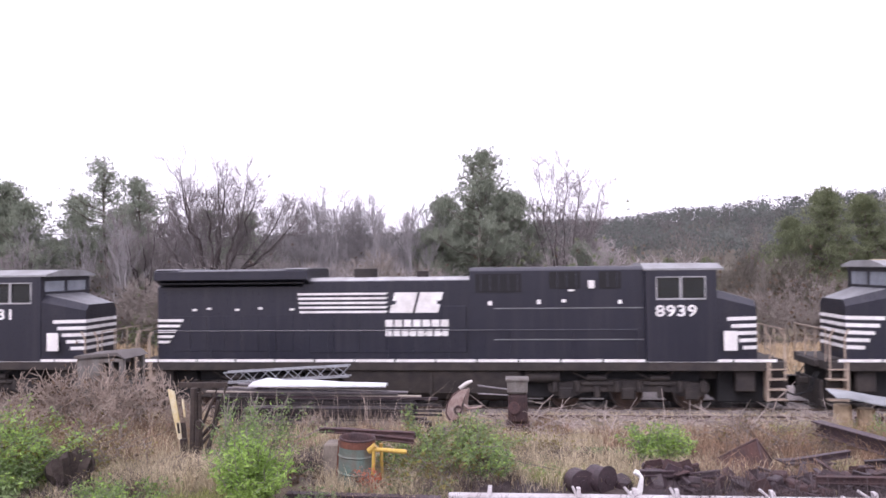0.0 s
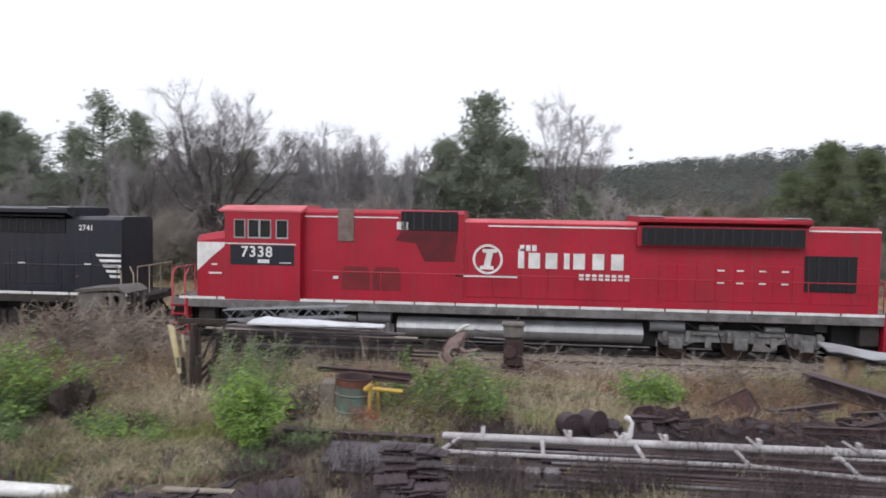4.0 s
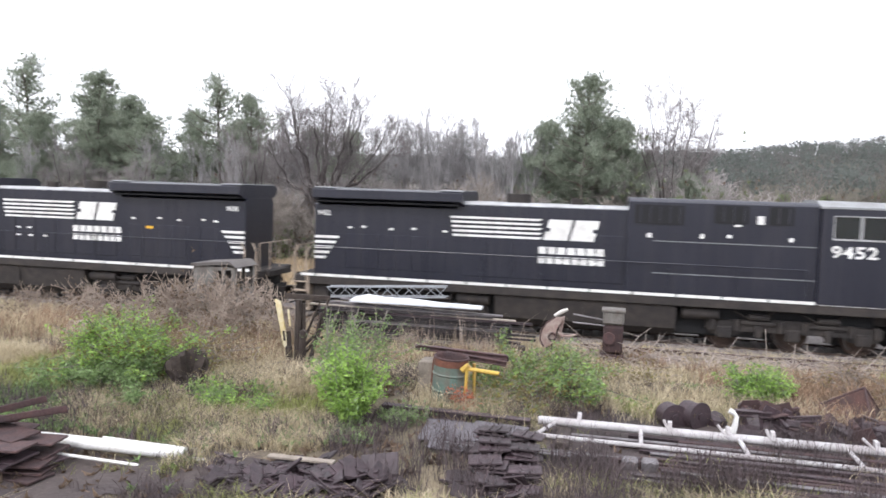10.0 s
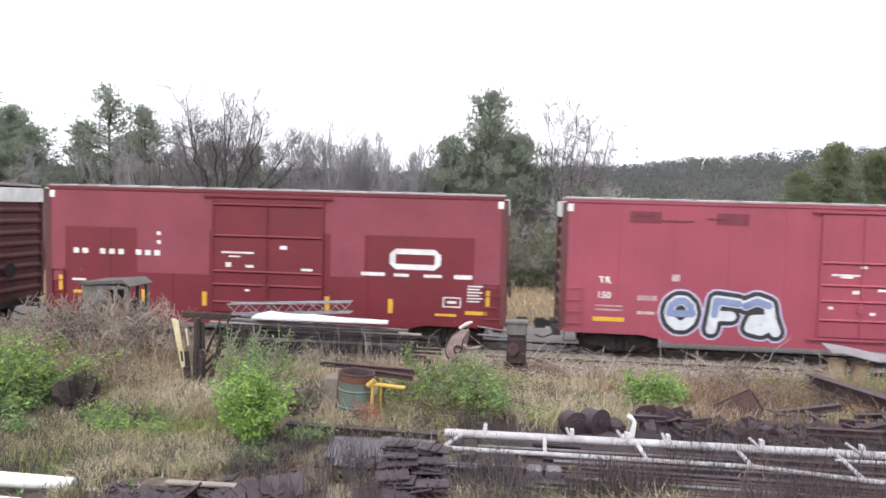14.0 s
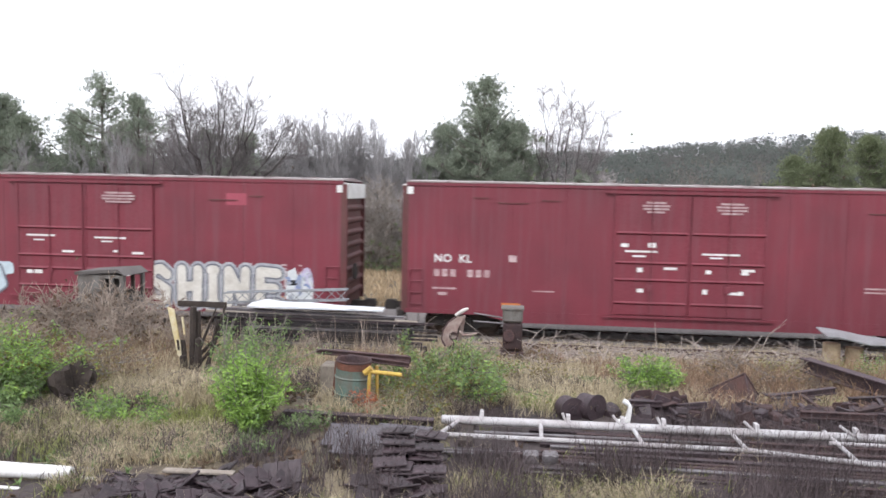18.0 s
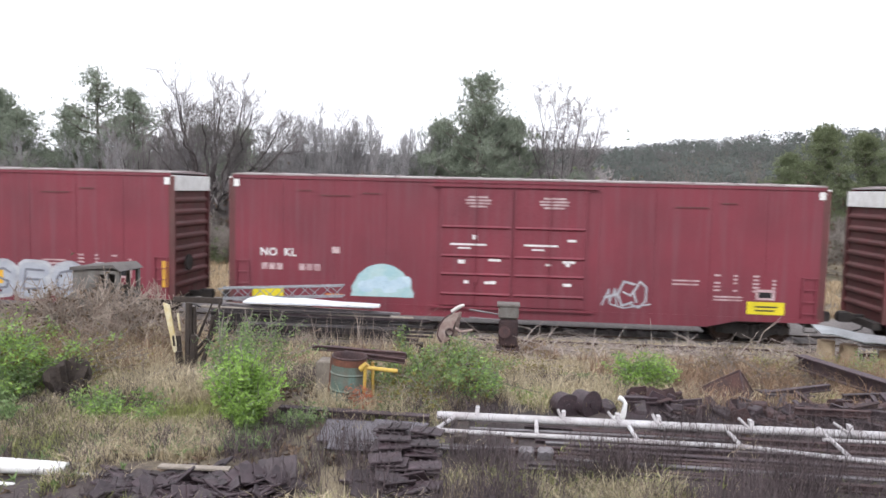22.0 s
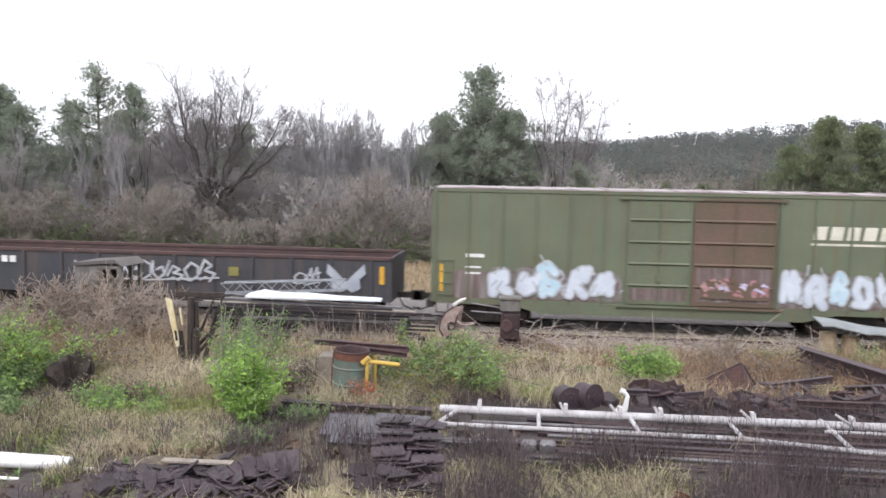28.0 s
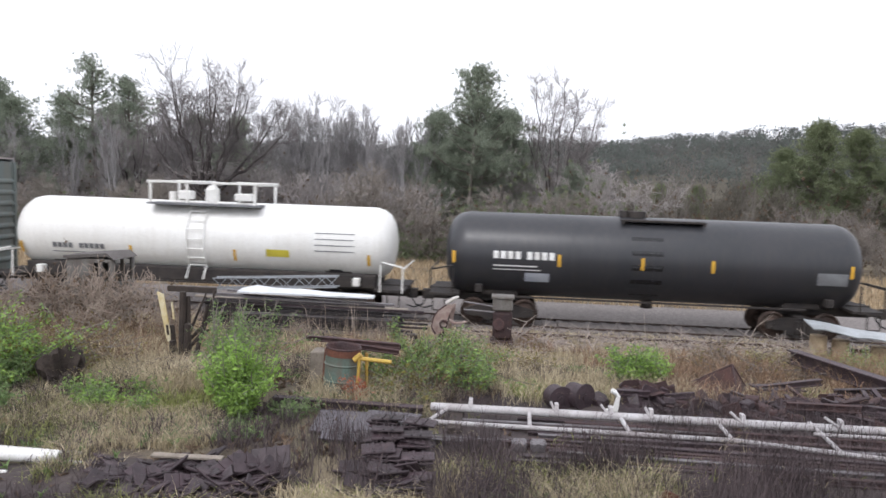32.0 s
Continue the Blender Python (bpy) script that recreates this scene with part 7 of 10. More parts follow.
def bare_tree(seed, height, kind, label, name="bare_tree", bark=None):
    segs = tree_segments(seed, height, kind)
    top = max(s[1][2] for s in segs)
    k = height / top
    segs = [(s[0] * k, s[1] * k, s[2], s[3], s[4]) for s in segs]
    deep = max(s[4] for s in segs)
    t = thing(name, label, "tree", "bare trees of the wood")
    V, F = tubes([s for s in segs if s[4] == deep], 7)
    np_mesh("trunk", V, F, [bark or DARKBARK], t)
    V, F = tubes([s for s in segs if s[4] == deep - 1], 5)
    np_mesh("limb_crown", V, F, [bark or DARKBARK], t)
    V, F = tubes([(s[0], s[1], max(s[2] * 0.8, 0.013), max(s[3] * 0.8, 0.01)) for s in segs if s[4] < deep - 1], 3)
    np_mesh("twig_crown", V, F, [bark or DARKTWIG], t)
    return t


def tuft_fan(rng, centres, length, count, width, droop=0.0, up=0.3):
    """Needle or leaf blades that radiate from the centres, as triangles."""
    C = np.repeat(np.asarray(centres, float), count, axis=0)
    n = len(C)
    d = rng.normal(0, 1, (n, 3))
    d[:, 2] += up
    d /= np.linalg.norm(d, axis=1, keepdims=True)
    s = np.cross(d, rng.normal(0, 1, (n, 3)))
    s /= np.linalg.norm(s, axis=1, keepdims=True) + 1e-9
    L = length * rng.uniform(0.6, 1.25, (n, 1))
    tip = C + d * L
    tip[:, 2] -= droop * L[:, 0]
    V = np.stack([C - s * width, C + s * width, tip], 1).reshape(-1, 3)
    return V, np.arange(3 * n).reshape(-1, 3)


def pine(seed, height, spread, label, needles, low=0.25, name="pine_tree", ragged=1.0, full=1.0):
    """Upswept limbs with side shoots that end in separate flat clumps of needles."""
    rng = np.random.default_rng(seed)
    t = thing(name, label, "tree", "pines of the wood")
    segs, cs = [], []
    p = np.zeros(3)
    for i in range(8):
        q = p + np.array([rng.normal(0, 0.08), rng.normal(0, 0.08), height / 8])
        segs.append((p, q, 0.2 * (1 - i / 8.6) + 0.02, 0.2 * (1 - (i + 1) / 8.6) + 0.02, 9))
        p = q
    trunk = np.array([s[0] for s in segs] + [p])
    z = height * low
    limbs = []

    def clump(c, size):
        n = int(10 * full)
        cs.append(c + rng.normal(0, 1, (n, 3)) * np.array([0.3, 0.3, 0.2]) * size)

    while z < height * 0.97:
        u = (z / height - low) / (1 - low)
        reach = spread * (1 - u ** 1.5) * (0.7 + 0.3 * min(1, u * 3)) + 0.3
        base = np.array([np.interp(z, trunk[:, 2], trunk[:, 0]), np.interp(z, trunk[:, 2], trunk[:, 1]), z])
        for _ in range(rng.integers(4, 7)):
            g = rng.uniform(0, 6.28)
            L = reach * rng.uniform(0.3, 1.12) ** ragged
            d = np.array([math.cos(g), math.sin(g), 0.16 + 0.6 * u])
            m = base + d * L * 0.5 - np.array([0, 0, 0.06 * L])
            e = base + d * L + np.array([0, 0, 0.12 * L])
            limbs += [(base, m, 0.05, 0.034, 1), (m, e, 0.034, 0.012, 1)]
            clump(e, rng.uniform(0.8, 1.25))
            for _ in range(max(2, int(1.7 * L))):
                f = rng.uniform(0.3, 0.95)
                b = base + (m - base) * f * 2 if f < 0.5 else m + (e - m) * (f * 2 - 1)
                w = b + np.array([rng.normal(0, 0.5), rng.normal(0, 0.5), rng.uniform(0.05, 0.4)]) * min(1, L * 0.5)
                limbs.append((b, w, 0.016, 0.008, 1))
                clump(w, rng.uniform(0.7, 1.15))
        z += height * rng.uniform(0.024, 0.046)
    clump(p, 0.8)
    clump(p - np.array([0, 0, 0.35]), 1.0)
    V, F = tubes(segs, 8)
    np_mesh("trunk", V, F, [BARK], t)
    V, F = tubes(limbs, 4)
    tagged(np_mesh("limb_work", V, F, [BARK], t), kind="stuff")
    V, F = tuft_fan(rng, np.concatenate(cs), 0.27, 17, 0.0135, 0.0, 0.7)
    np_mesh("crown", V, F, [needles], t)
    return t


def limbed_tree(seed, label, ends, fork, thick, fine=1.0, bark=None, twig=None):
    """A leafless tree whose main limbs leave the trunk near fork and bow upwards to their ends (across, depth, height)."""
    rng = np.random.default_rng(seed)
    t = thing("bare_tree", label, "tree", "bare trees of the wood")
    trunk, limbs, twigs = [((0, 0, -0.1), (0.05, 0, fork * 0.5), thick, thick * 0.85), ((0.05, 0, fork * 0.5), (0, 0.05, fork), thick * 0.85, thick * 0.7)], [], []
    for k, (x, y, z) in enumerate(ends):
        a = np.array([0.0, 0.0, fork * rng.uniform(0.72, 1.0)])
        e = np.array([x, y, z], float)
        c = np.array([x * 0.62, y * 0.62, a[2] + (z - a[2]) * rng.uniform(0.3, 0.42)])
        n = 9
        pts = [a * (1 - u) ** 2 + c * 2 * u * (1 - u) + e * u * u + rng.normal(0, 0.09, 3) * (0 < u < 1) for u in np.linspace(0, 1, n + 1)]
        L = float(np.linalg.norm(e - a))
        for i in range(n):
            r0, r1 = (thick * 0.5 * (1 - 0.9 * (i + q) / n) + 0.012 for q in (0, 1))
            limbs.append((pts[i], pts[i + 1], r0, r1))
            if i < 3:
                continue
            d = pts[i + 1] - pts[i]
            d /= np.linalg.norm(d)
            for _ in range(int(rng.integers(2, 4))):
                s = d * 0.7 + rng.normal(0, 0.5, 3) + np.array([0, 0, 0.1])
                s /= np.linalg.norm(s)
                grow(rng, pts[i + 1], s, L * fine * rng.uniform(0.14, 0.28) * (1.2 - 0.7 * i / n), r1 * 0.6, 2, twigs, (2, 3), 0.36, 0.12, 0.74)
        grow(rng, e, d, L * 0.07 * fine, 0.014, 1, twigs, (2, 3), 0.3, 0.1, 0.7)
    V, F = tubes(trunk, 9)
    np_mesh("trunk", V, F, [bark or DARKBARK], t)
    V, F = tubes(limbs, 6)
    np_mesh("limb_crown", V, F, [bark or DARKBARK], t)
    V, F = tubes([(s[0], s[1], max(s[2] * 0.7, 0.009), max(s[3] * 0.7, 0.006)) for s in twigs], 3)
    np_mesh("twig_crown", V, F, [twig or bark or DARKTWIG], t)
    return t


def at(ob, x, y, turn=0.0, size=1.0):
    ob.matrix_world = pose(x, y, lie(x, y) - 0.05, 0, 0, turn) @ Matrix.Diagonal((size, size, size, 1))
    return ob


def again(ob, x, y, turn, size):
    c = copy_thing(ob, pose(x, y, lie(x, y) - 0.05, 0, 0, turn))
    c.scale = (size, size, size)
    return c


def build_woods():
    rng = random.Random(7)
    big = at(limbed_tree(11, "tall bare spreading tree at the wood's edge", [(-2.7, 0.4, 11.9), (-1.7, -1.2, 10.4), (-0.4, 1.4, 11.2), (0.9, -0.8, 10.6), (1.9, 1.0, 11.0), (3.2, -1.0, 9.9), (4.5, 0.6, 9.1), (5.5, -0.4, 7.8), (-3.3, 1.0, 9.0), (-3.9, -0.6, 7.4), (2.4, -2.2, 8.6), (0.2, -2.0, 9.4)], 4.0, 0.3), -20.3, 50, 0)
    hazy = at(limbed_tree(13, "bare tree behind the spreading one, paled by painted haze", [(-2.4, 0.6, 10.2), (-1.1, -1.0, 10.8), (0.2, 1.2, 11.2), (1.2, -0.9, 10.4), (2.3, 0.8, 10.0), (3.3, -0.6, 8.8), (-3.2, 0.5, 8.4)], 3.4, 0.16, 0.9, HAZEBARK, HAZEBARK), -13.6, 55, 178, 0.88)
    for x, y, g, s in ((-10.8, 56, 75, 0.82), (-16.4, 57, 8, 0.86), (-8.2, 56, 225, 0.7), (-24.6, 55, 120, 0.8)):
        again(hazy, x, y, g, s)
    for x, y, g, s in ((-26.2, 52, 10, 0.7), (-38, 47, 70, 0.55), (-33, 47, 250, 0.5), (5.8, 58, 80, 0.58)):
        again(big, x, y, g, s)
    at(limbed_tree(24, "slim bare tree with upswept limbs", [(-1.5, 0.3, 11.9), (-0.5, -0.6, 10.8), (0.5, 0.5, 11.8), (1.4, -0.4, 10.8), (2.9, 0.2, 10.3), (2.3, 0.7, 8.6), (-1.9, -0.5, 9.0)], 3.2, 0.17, 0.8, DARKBARK, DARKTWIG), 3.5, 55, 0)
    slim2 = at(bare_tree(29, 10.2, "slim", "bare upright tree in the wood, paled by painted haze", bark=HAZEBARK), -13.0, 54, 0)
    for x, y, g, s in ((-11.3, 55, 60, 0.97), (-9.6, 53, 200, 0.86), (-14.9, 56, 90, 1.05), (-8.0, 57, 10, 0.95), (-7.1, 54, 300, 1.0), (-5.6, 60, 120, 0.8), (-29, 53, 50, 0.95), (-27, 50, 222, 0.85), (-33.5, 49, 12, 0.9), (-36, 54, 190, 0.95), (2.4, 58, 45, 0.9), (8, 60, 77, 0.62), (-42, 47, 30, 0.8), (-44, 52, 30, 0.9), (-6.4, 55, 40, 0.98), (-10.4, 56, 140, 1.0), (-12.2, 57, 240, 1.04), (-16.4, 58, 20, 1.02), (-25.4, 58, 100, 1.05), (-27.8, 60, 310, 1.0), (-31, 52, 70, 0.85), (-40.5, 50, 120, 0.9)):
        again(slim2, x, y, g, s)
    p1 = at(pine(31, 13.2, 3.9, "dense broad pine tree", NEEDLE, 0.22, full=1.25), -2.5, 54, 0)
    p2 = at(pine(37, 10.4, 2.6, "lower pine beside the tall one", NEEDLE, 0.2), 0.4, 56, 0)
    again(p2, -5.2, 56, 100, 0.97)
    again(p2, -1.0, 57, 222, 1.0)
    p3 = at(pine(41, 14.0, 2.9, "ragged tall pine with clumped top", NEEDLE, 0.5, ragged=1.7, full=0.6), -32.6, 58, 0)
    p4 = at(pine(43, 12.2, 4.2, "full dark pine tree", NEEDLE, 0.15, full=1.1), -29.8, 58, 0)
    for ob, x, y, g, s in ((p4, -36.5, 52, 33, 0.93), (p4, -39.5, 52, 90, 1.08), (p1, -41.5, 54, 150, 0.92), (p3, -46.9, 52, 200, 1.05), (p4, -44, 50, 280, 0.8), (p1, -51, 53, 20, 0.85), (p4, -55, 54, 150, 0.95), (p4, -34.5, 50, 210, 0.8), (p2, 4.9, 53, 20, 0.62), (p2, 6.6, 55, 160, 0.55), (p4, -58, 50, 99, 0.9), (p1, -26.4, 62, 33, 0.75), (p4, -33.4, 63, 12, 0.86), (p1, -37.2, 62, 222, 0.86), (p4, -42.5, 60, 70, 0.92), (p4, -47.5, 62, 170, 0.95), (p4, -52.5, 60, 250, 0.9), (p1, -62, 55, 10, 0.9), (p2, -23.5, 64, 180, 0.95), (p2, -3.6, 58, 222, 0.9), (p4, -33.5, 47, 40, 0.42), (p4, -38.2, 48, 140, 0.46), (p4, -42.5, 47, 240, 0.5), (p4, -47, 48, 10, 0.52), (p4, -51.5, 48, 100, 0.5), (p4, -30.2, 48, 310, 0.36)):
        again(ob, x, y, g, s)
    o1 = at(pine(47, 10.6, 3.1, "olive green pine among pale saplings", NEEDLE2, 0.08, full=1.1), 25.0, 62, 0)
    for x, y, g, s in ((27.8, 63, 100, 0.95), (30.6, 61, 200, 1.0), (22.8, 64, 40, 0.8), (33.5, 62, 10, 0.95), (36.5, 60, 77, 0.9), (20.4, 66, 190, 0.55), (40, 62, 20, 0.9), (17.2, 68, 310, 0.5), (14.0, 70, 200, 0.5), (44, 64, 133, 0.95), (10.5, 72, 50, 0.5)):
        again(o1, x, y, g, s)
    pale = at(bare_tree(53, 7.2, "slim", "pale barked young bare tree", bark=PALEBARK), 13.5, 58, 0)
    for x, y, g, s in ((11.0, 60, 40, 0.85), (12.2, 57, 100, 0.8), (16.2, 62, 160, 0.95), (9.6, 62, 200, 0.95), (18.4, 60, 260, 0.85), (21.5, 59, 310, 0.8), (24.5, 62, 15, 0.9), (27, 58, 75, 0.75), (19.8, 64, 33, 1.0), (-13.8, 50, 70, 0.8), (10.3, 48.5, 150, 0.8), (15.4, 48, 80, 0.75)):
        again(pale, x, y, g, s)
    # thicket along the foot of the wood: uncountable stems and twigs
    prng = np.random.default_rng(5)
    variants = []
    for seed, hgt in ((61, 4.6), (67, 5.4), (71, 3.6), (73, 6.4)):
        s = tree_segments(seed, hgt, "shrub")
        k = hgt / max(q[1][2] for q in s)
        V, F = tubes([(q[0] * k, q[1] * k, max(q[2], 0.014), max(q[3], 0.012)) for q in s], 3)
        variants.append((V, F))
    for name, label, mt, rows in (("thicket", "tangled brown winter thicket at the wood's foot", TWIG, [(x, 44.5 + rng.uniform(0, 4), 0.35 + 0.75 * rng.random() ** 1.5) for x in np.arange(-60, 10, 1.1)] + [(x, 46 + rng.uniform(0, 5), 0.5 + 0.3 * rng.random()) for x in np.arange(10, 30, 1.4)]),
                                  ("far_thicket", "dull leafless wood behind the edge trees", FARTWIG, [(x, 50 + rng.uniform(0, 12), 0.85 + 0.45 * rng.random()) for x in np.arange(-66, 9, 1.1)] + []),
                                  ("young_wood", "grey leafless saplings below the ridge", PALETWIG, [(x, 58 + rng.uniform(0, 30), 0.6 + 0.35 * rng.random()) for x in np.arange(5, 66, 0.9)])):
        vs, fs, k = [], [], 0
        for i, (x, y, s) in enumerate(rows):
            V, F = variants[int(prng.integers(0, 4))]
            g = prng.uniform(0, 6.28)
            R = np.array([[math.cos(g), -math.sin(g), 0], [math.sin(g), math.cos(g), 0], [0, 0, 1]])
            vs.append(V @ R.T * s + np.array([x, y, lie(x, y) - 0.1]))
            fs.append(F + k)
            k += len(V)
        tagged(np_mesh(name, np.concatenate(vs), np.concatenate(fs), [mt]), label, "thicket", kind="stuff")
    # dead leaves and evergreen sprays hanging in the thicket
    cs = np.stack([prng.uniform(-62, 26, 5200), prng.uniform(44.5, 60, 5200), np.abs(prng.normal(0, 1.9, 5200)) + 0.1], 1)
    V, F = tuft_fan(prng, cs, 0.15, 14, 0.035)
    tagged(np_mesh("thicket_leaves", V, F, [LEAFBROWN]), "dead brown leaves caught in the thicket", "leaves", kind="stuff")
    cs = np.concatenate([np.stack([prng.normal(cx, 1.1, 220), prng.normal(cy, 0.7, 220), np.abs(prng.normal(0.4, hz, 220))], 1) for cx, cy, hz in ((-33, 45, 1.3), (-36, 45.5, 1.2), (-5.5, 45, 0.9), (-28, 45, 1.0), (-10.5, 45, 0.8), (-2, 46, 1.6), (-40, 45, 1.6), (-17, 45, 0.7), (5.5, 46, 2.4), (2.0, 45.5, 2.2), (-0.5, 45, 1.8), (12.5, 47, 0.9), (-22, 45, 1.0), (-46, 45, 1.6))])
    V, F = tuft_fan(prng, cs, 0.22, 26, 0.022)
    tagged(np_mesh("evergreen_undergrowth", V, F, [NEEDLE2]), "green evergreen undergrowth below the trees", "undergrowth", kind="stuff")


def build_hill():
    """A wooded ridge that climbs to the right."""
    def ridge(x, y):
        top = float(np.interp(x, [-400, -60, 50, 90, 135, 200, 320, 600], [12, 16, 22, 27, 31, 36, 47, 60]))
        return max(0, top * (1 - abs(y - 430) / 260)) + 1.5 + 2.5 * noise.noise(Vector((x * 0.02, y * 0.02, 3)))
    xs, ys = list(range(-420, 641, 20)), list(range(180, 640, 20))
    v = [(x, y, ridge(x, y)) for y in ys for x in xs]
    w = len(xs)
    f = [(j * w + i, j * w + i + 1, (j + 1) * w + i + 1, (j + 1) * w + i) for j in range(len(ys) - 1) for i in range(w - 1)]
    hm = surface("hill_litter", (0.1, 0.085, 0.06), (0.07, 0.065, 0.045), rough=1, scale=0.05, fine=0.6, bump=0)
    tagged(np_mesh("hill", v, f, [hm]), "wooded ridge rising behind the field", "hill", kind="structure")
    rng = np.random.default_rng(9)
    # Ridge trees: aerial haze is put into lightened, low-contrast base colours.
    for name, label, mt, n, hgt, wid in (("hill_pines", "dark pines over the ridge", surface("hazed_pines", (0.15, 0.166, 0.152), (0.124, 0.14, 0.127), rough=1, scale=0.04, fine=0.15, bump=0, island=0.05, thin=0.5), 4600, 6.5, 3.0), ("hill_bare_trees", "grey leafless trees over the ridge", surface("hazed_bare_wood", (0.175, 0.168, 0.163), (0.145, 0.14, 0.134), rough=1, scale=0.05, fine=0.2, bump=0, island=0.05, thin=0.5), 4200, 6.0, 2.3)):
        x = rng.uniform(-330, 420, n)
        y = 195 + 245 * rng.random(n) ** 0.8
        z = np.array([ridge(a, b) for a, b in zip(x, y)])
        k = 44
        C = np.repeat(np.stack([x, y, z], 1), k, axis=0)
        s = np.repeat(rng.uniform(0.7, 1.25, n), k)
        u = rng.random(n * k)
        g = rng.uniform(0, 6.28, n * k)
        rad = wid * s * np.sqrt(np.clip(1 - (u * 1.25 - 0.35) ** 2, 0.02, 1)) * rng.uniform(0.3, 1, n * k)
        P = C + np.stack([rad * np.cos(g), rad * np.sin(g), hgt * s * (0.15 + 0.85 * u)], 1)
        d = rng.normal(0, 1, (n * k, 3))
        d[:, 2] += 0.8 if "bare" in name else 0.1
        e = rng.normal(0, 1, (n * k, 3))
        L = 0.7 if "pine" in name else 0.65
        V = np.stack([P, P + d * L * 0.8, P + e * L * (0.8 if "pine" in name else 0.35)], 1).reshape(-1, 3)
        tagged(np_mesh(name, V, np.arange(3 * n * k).reshape(-1, 3), [mt]), label, "woods", kind="stuff")


build_woods()
build_hill()


def grass(name, label, mt, spots, blades, height, width, lean, seed):
    rng = np.random.default_rng(seed)
    S = np.asarray(spots, float)
    n = len(S) * blades
    C = np.repeat(S, blades, axis=0) + np.concatenate([rng.normal(0, 0.07, (n, 2)), np.zeros((n, 1))], 1)
    H = height * rng.uniform(0.4, 1.25, n) * np.repeat(rng.uniform(0.6, 1.3, len(S)), blades)
    g = rng.uniform(0, 6.28, n)
    side = np.stack([np.cos(g), np.sin(g), np.zeros(n)], 1) * width
    dx = np.stack([rng.normal(0, lean, n), rng.normal(0, lean, n)], 1)
    mid = C.copy()
    mid[:, :2] += dx * H[:, None] * 0.35
    mid[:, 2] += H * 0.6
    tip = C.copy()
    tip[:, :2] += dx * H[:, None] * 1.1
    tip[:, 2] += H * rng.uniform(0.75, 1.0, n)
    C[:, 2] -= 0.03
    V = np.stack([C - side, C + side, mid + side * 0.7, mid - side * 0.7, tip], 1).reshape(-1, 3)
    k = np.arange(n)[:, None] * 5
    F = np.concatenate([k + np.array([[0, 1, 2]]), k + np.array([[0, 2, 3]]), k + np.array([[3, 2, 4]])])
    return tagged(np_mesh(name, V, F, [mt]), label, "grass", kind="stuff")


def scatter(rng, n, x0, x1, y0, y1, keep=None):
    out = []
    while len(out) < n:
        x, y = rng.uniform(x0, x1), rng.uniform(y0, y1)
        if abs(x) > y * 0.95 + 1.5:
            continue
        if keep is None or keep(x, y):
            out.append((x, y, lie(x, y)))
    return out


def bare_spot(x, y):
    """Where junk lies on trodden ground, little grows."""
    return (-5.3 < x < -2.4 and 7.8 < y < 9.5) or (-3.0 < x < -0.7 and 8.4 < y < 11.6) or (-1.2 < x < 7.0 and 10.2 < y < 12.2) or (-9.5 < x < -5.5 and 7 < y < 9.2) or (2.0 < x < 9.5 and 10 < y < 14.0) or (2.3 < x < 9.5 and y < 10.0) or (-1.2 < x < 9.0 and 9.6 < y < 10.3)


def pile_spot(x, y):
    return -9.2 < x < -1.2 and 18.2 < y < 21.6


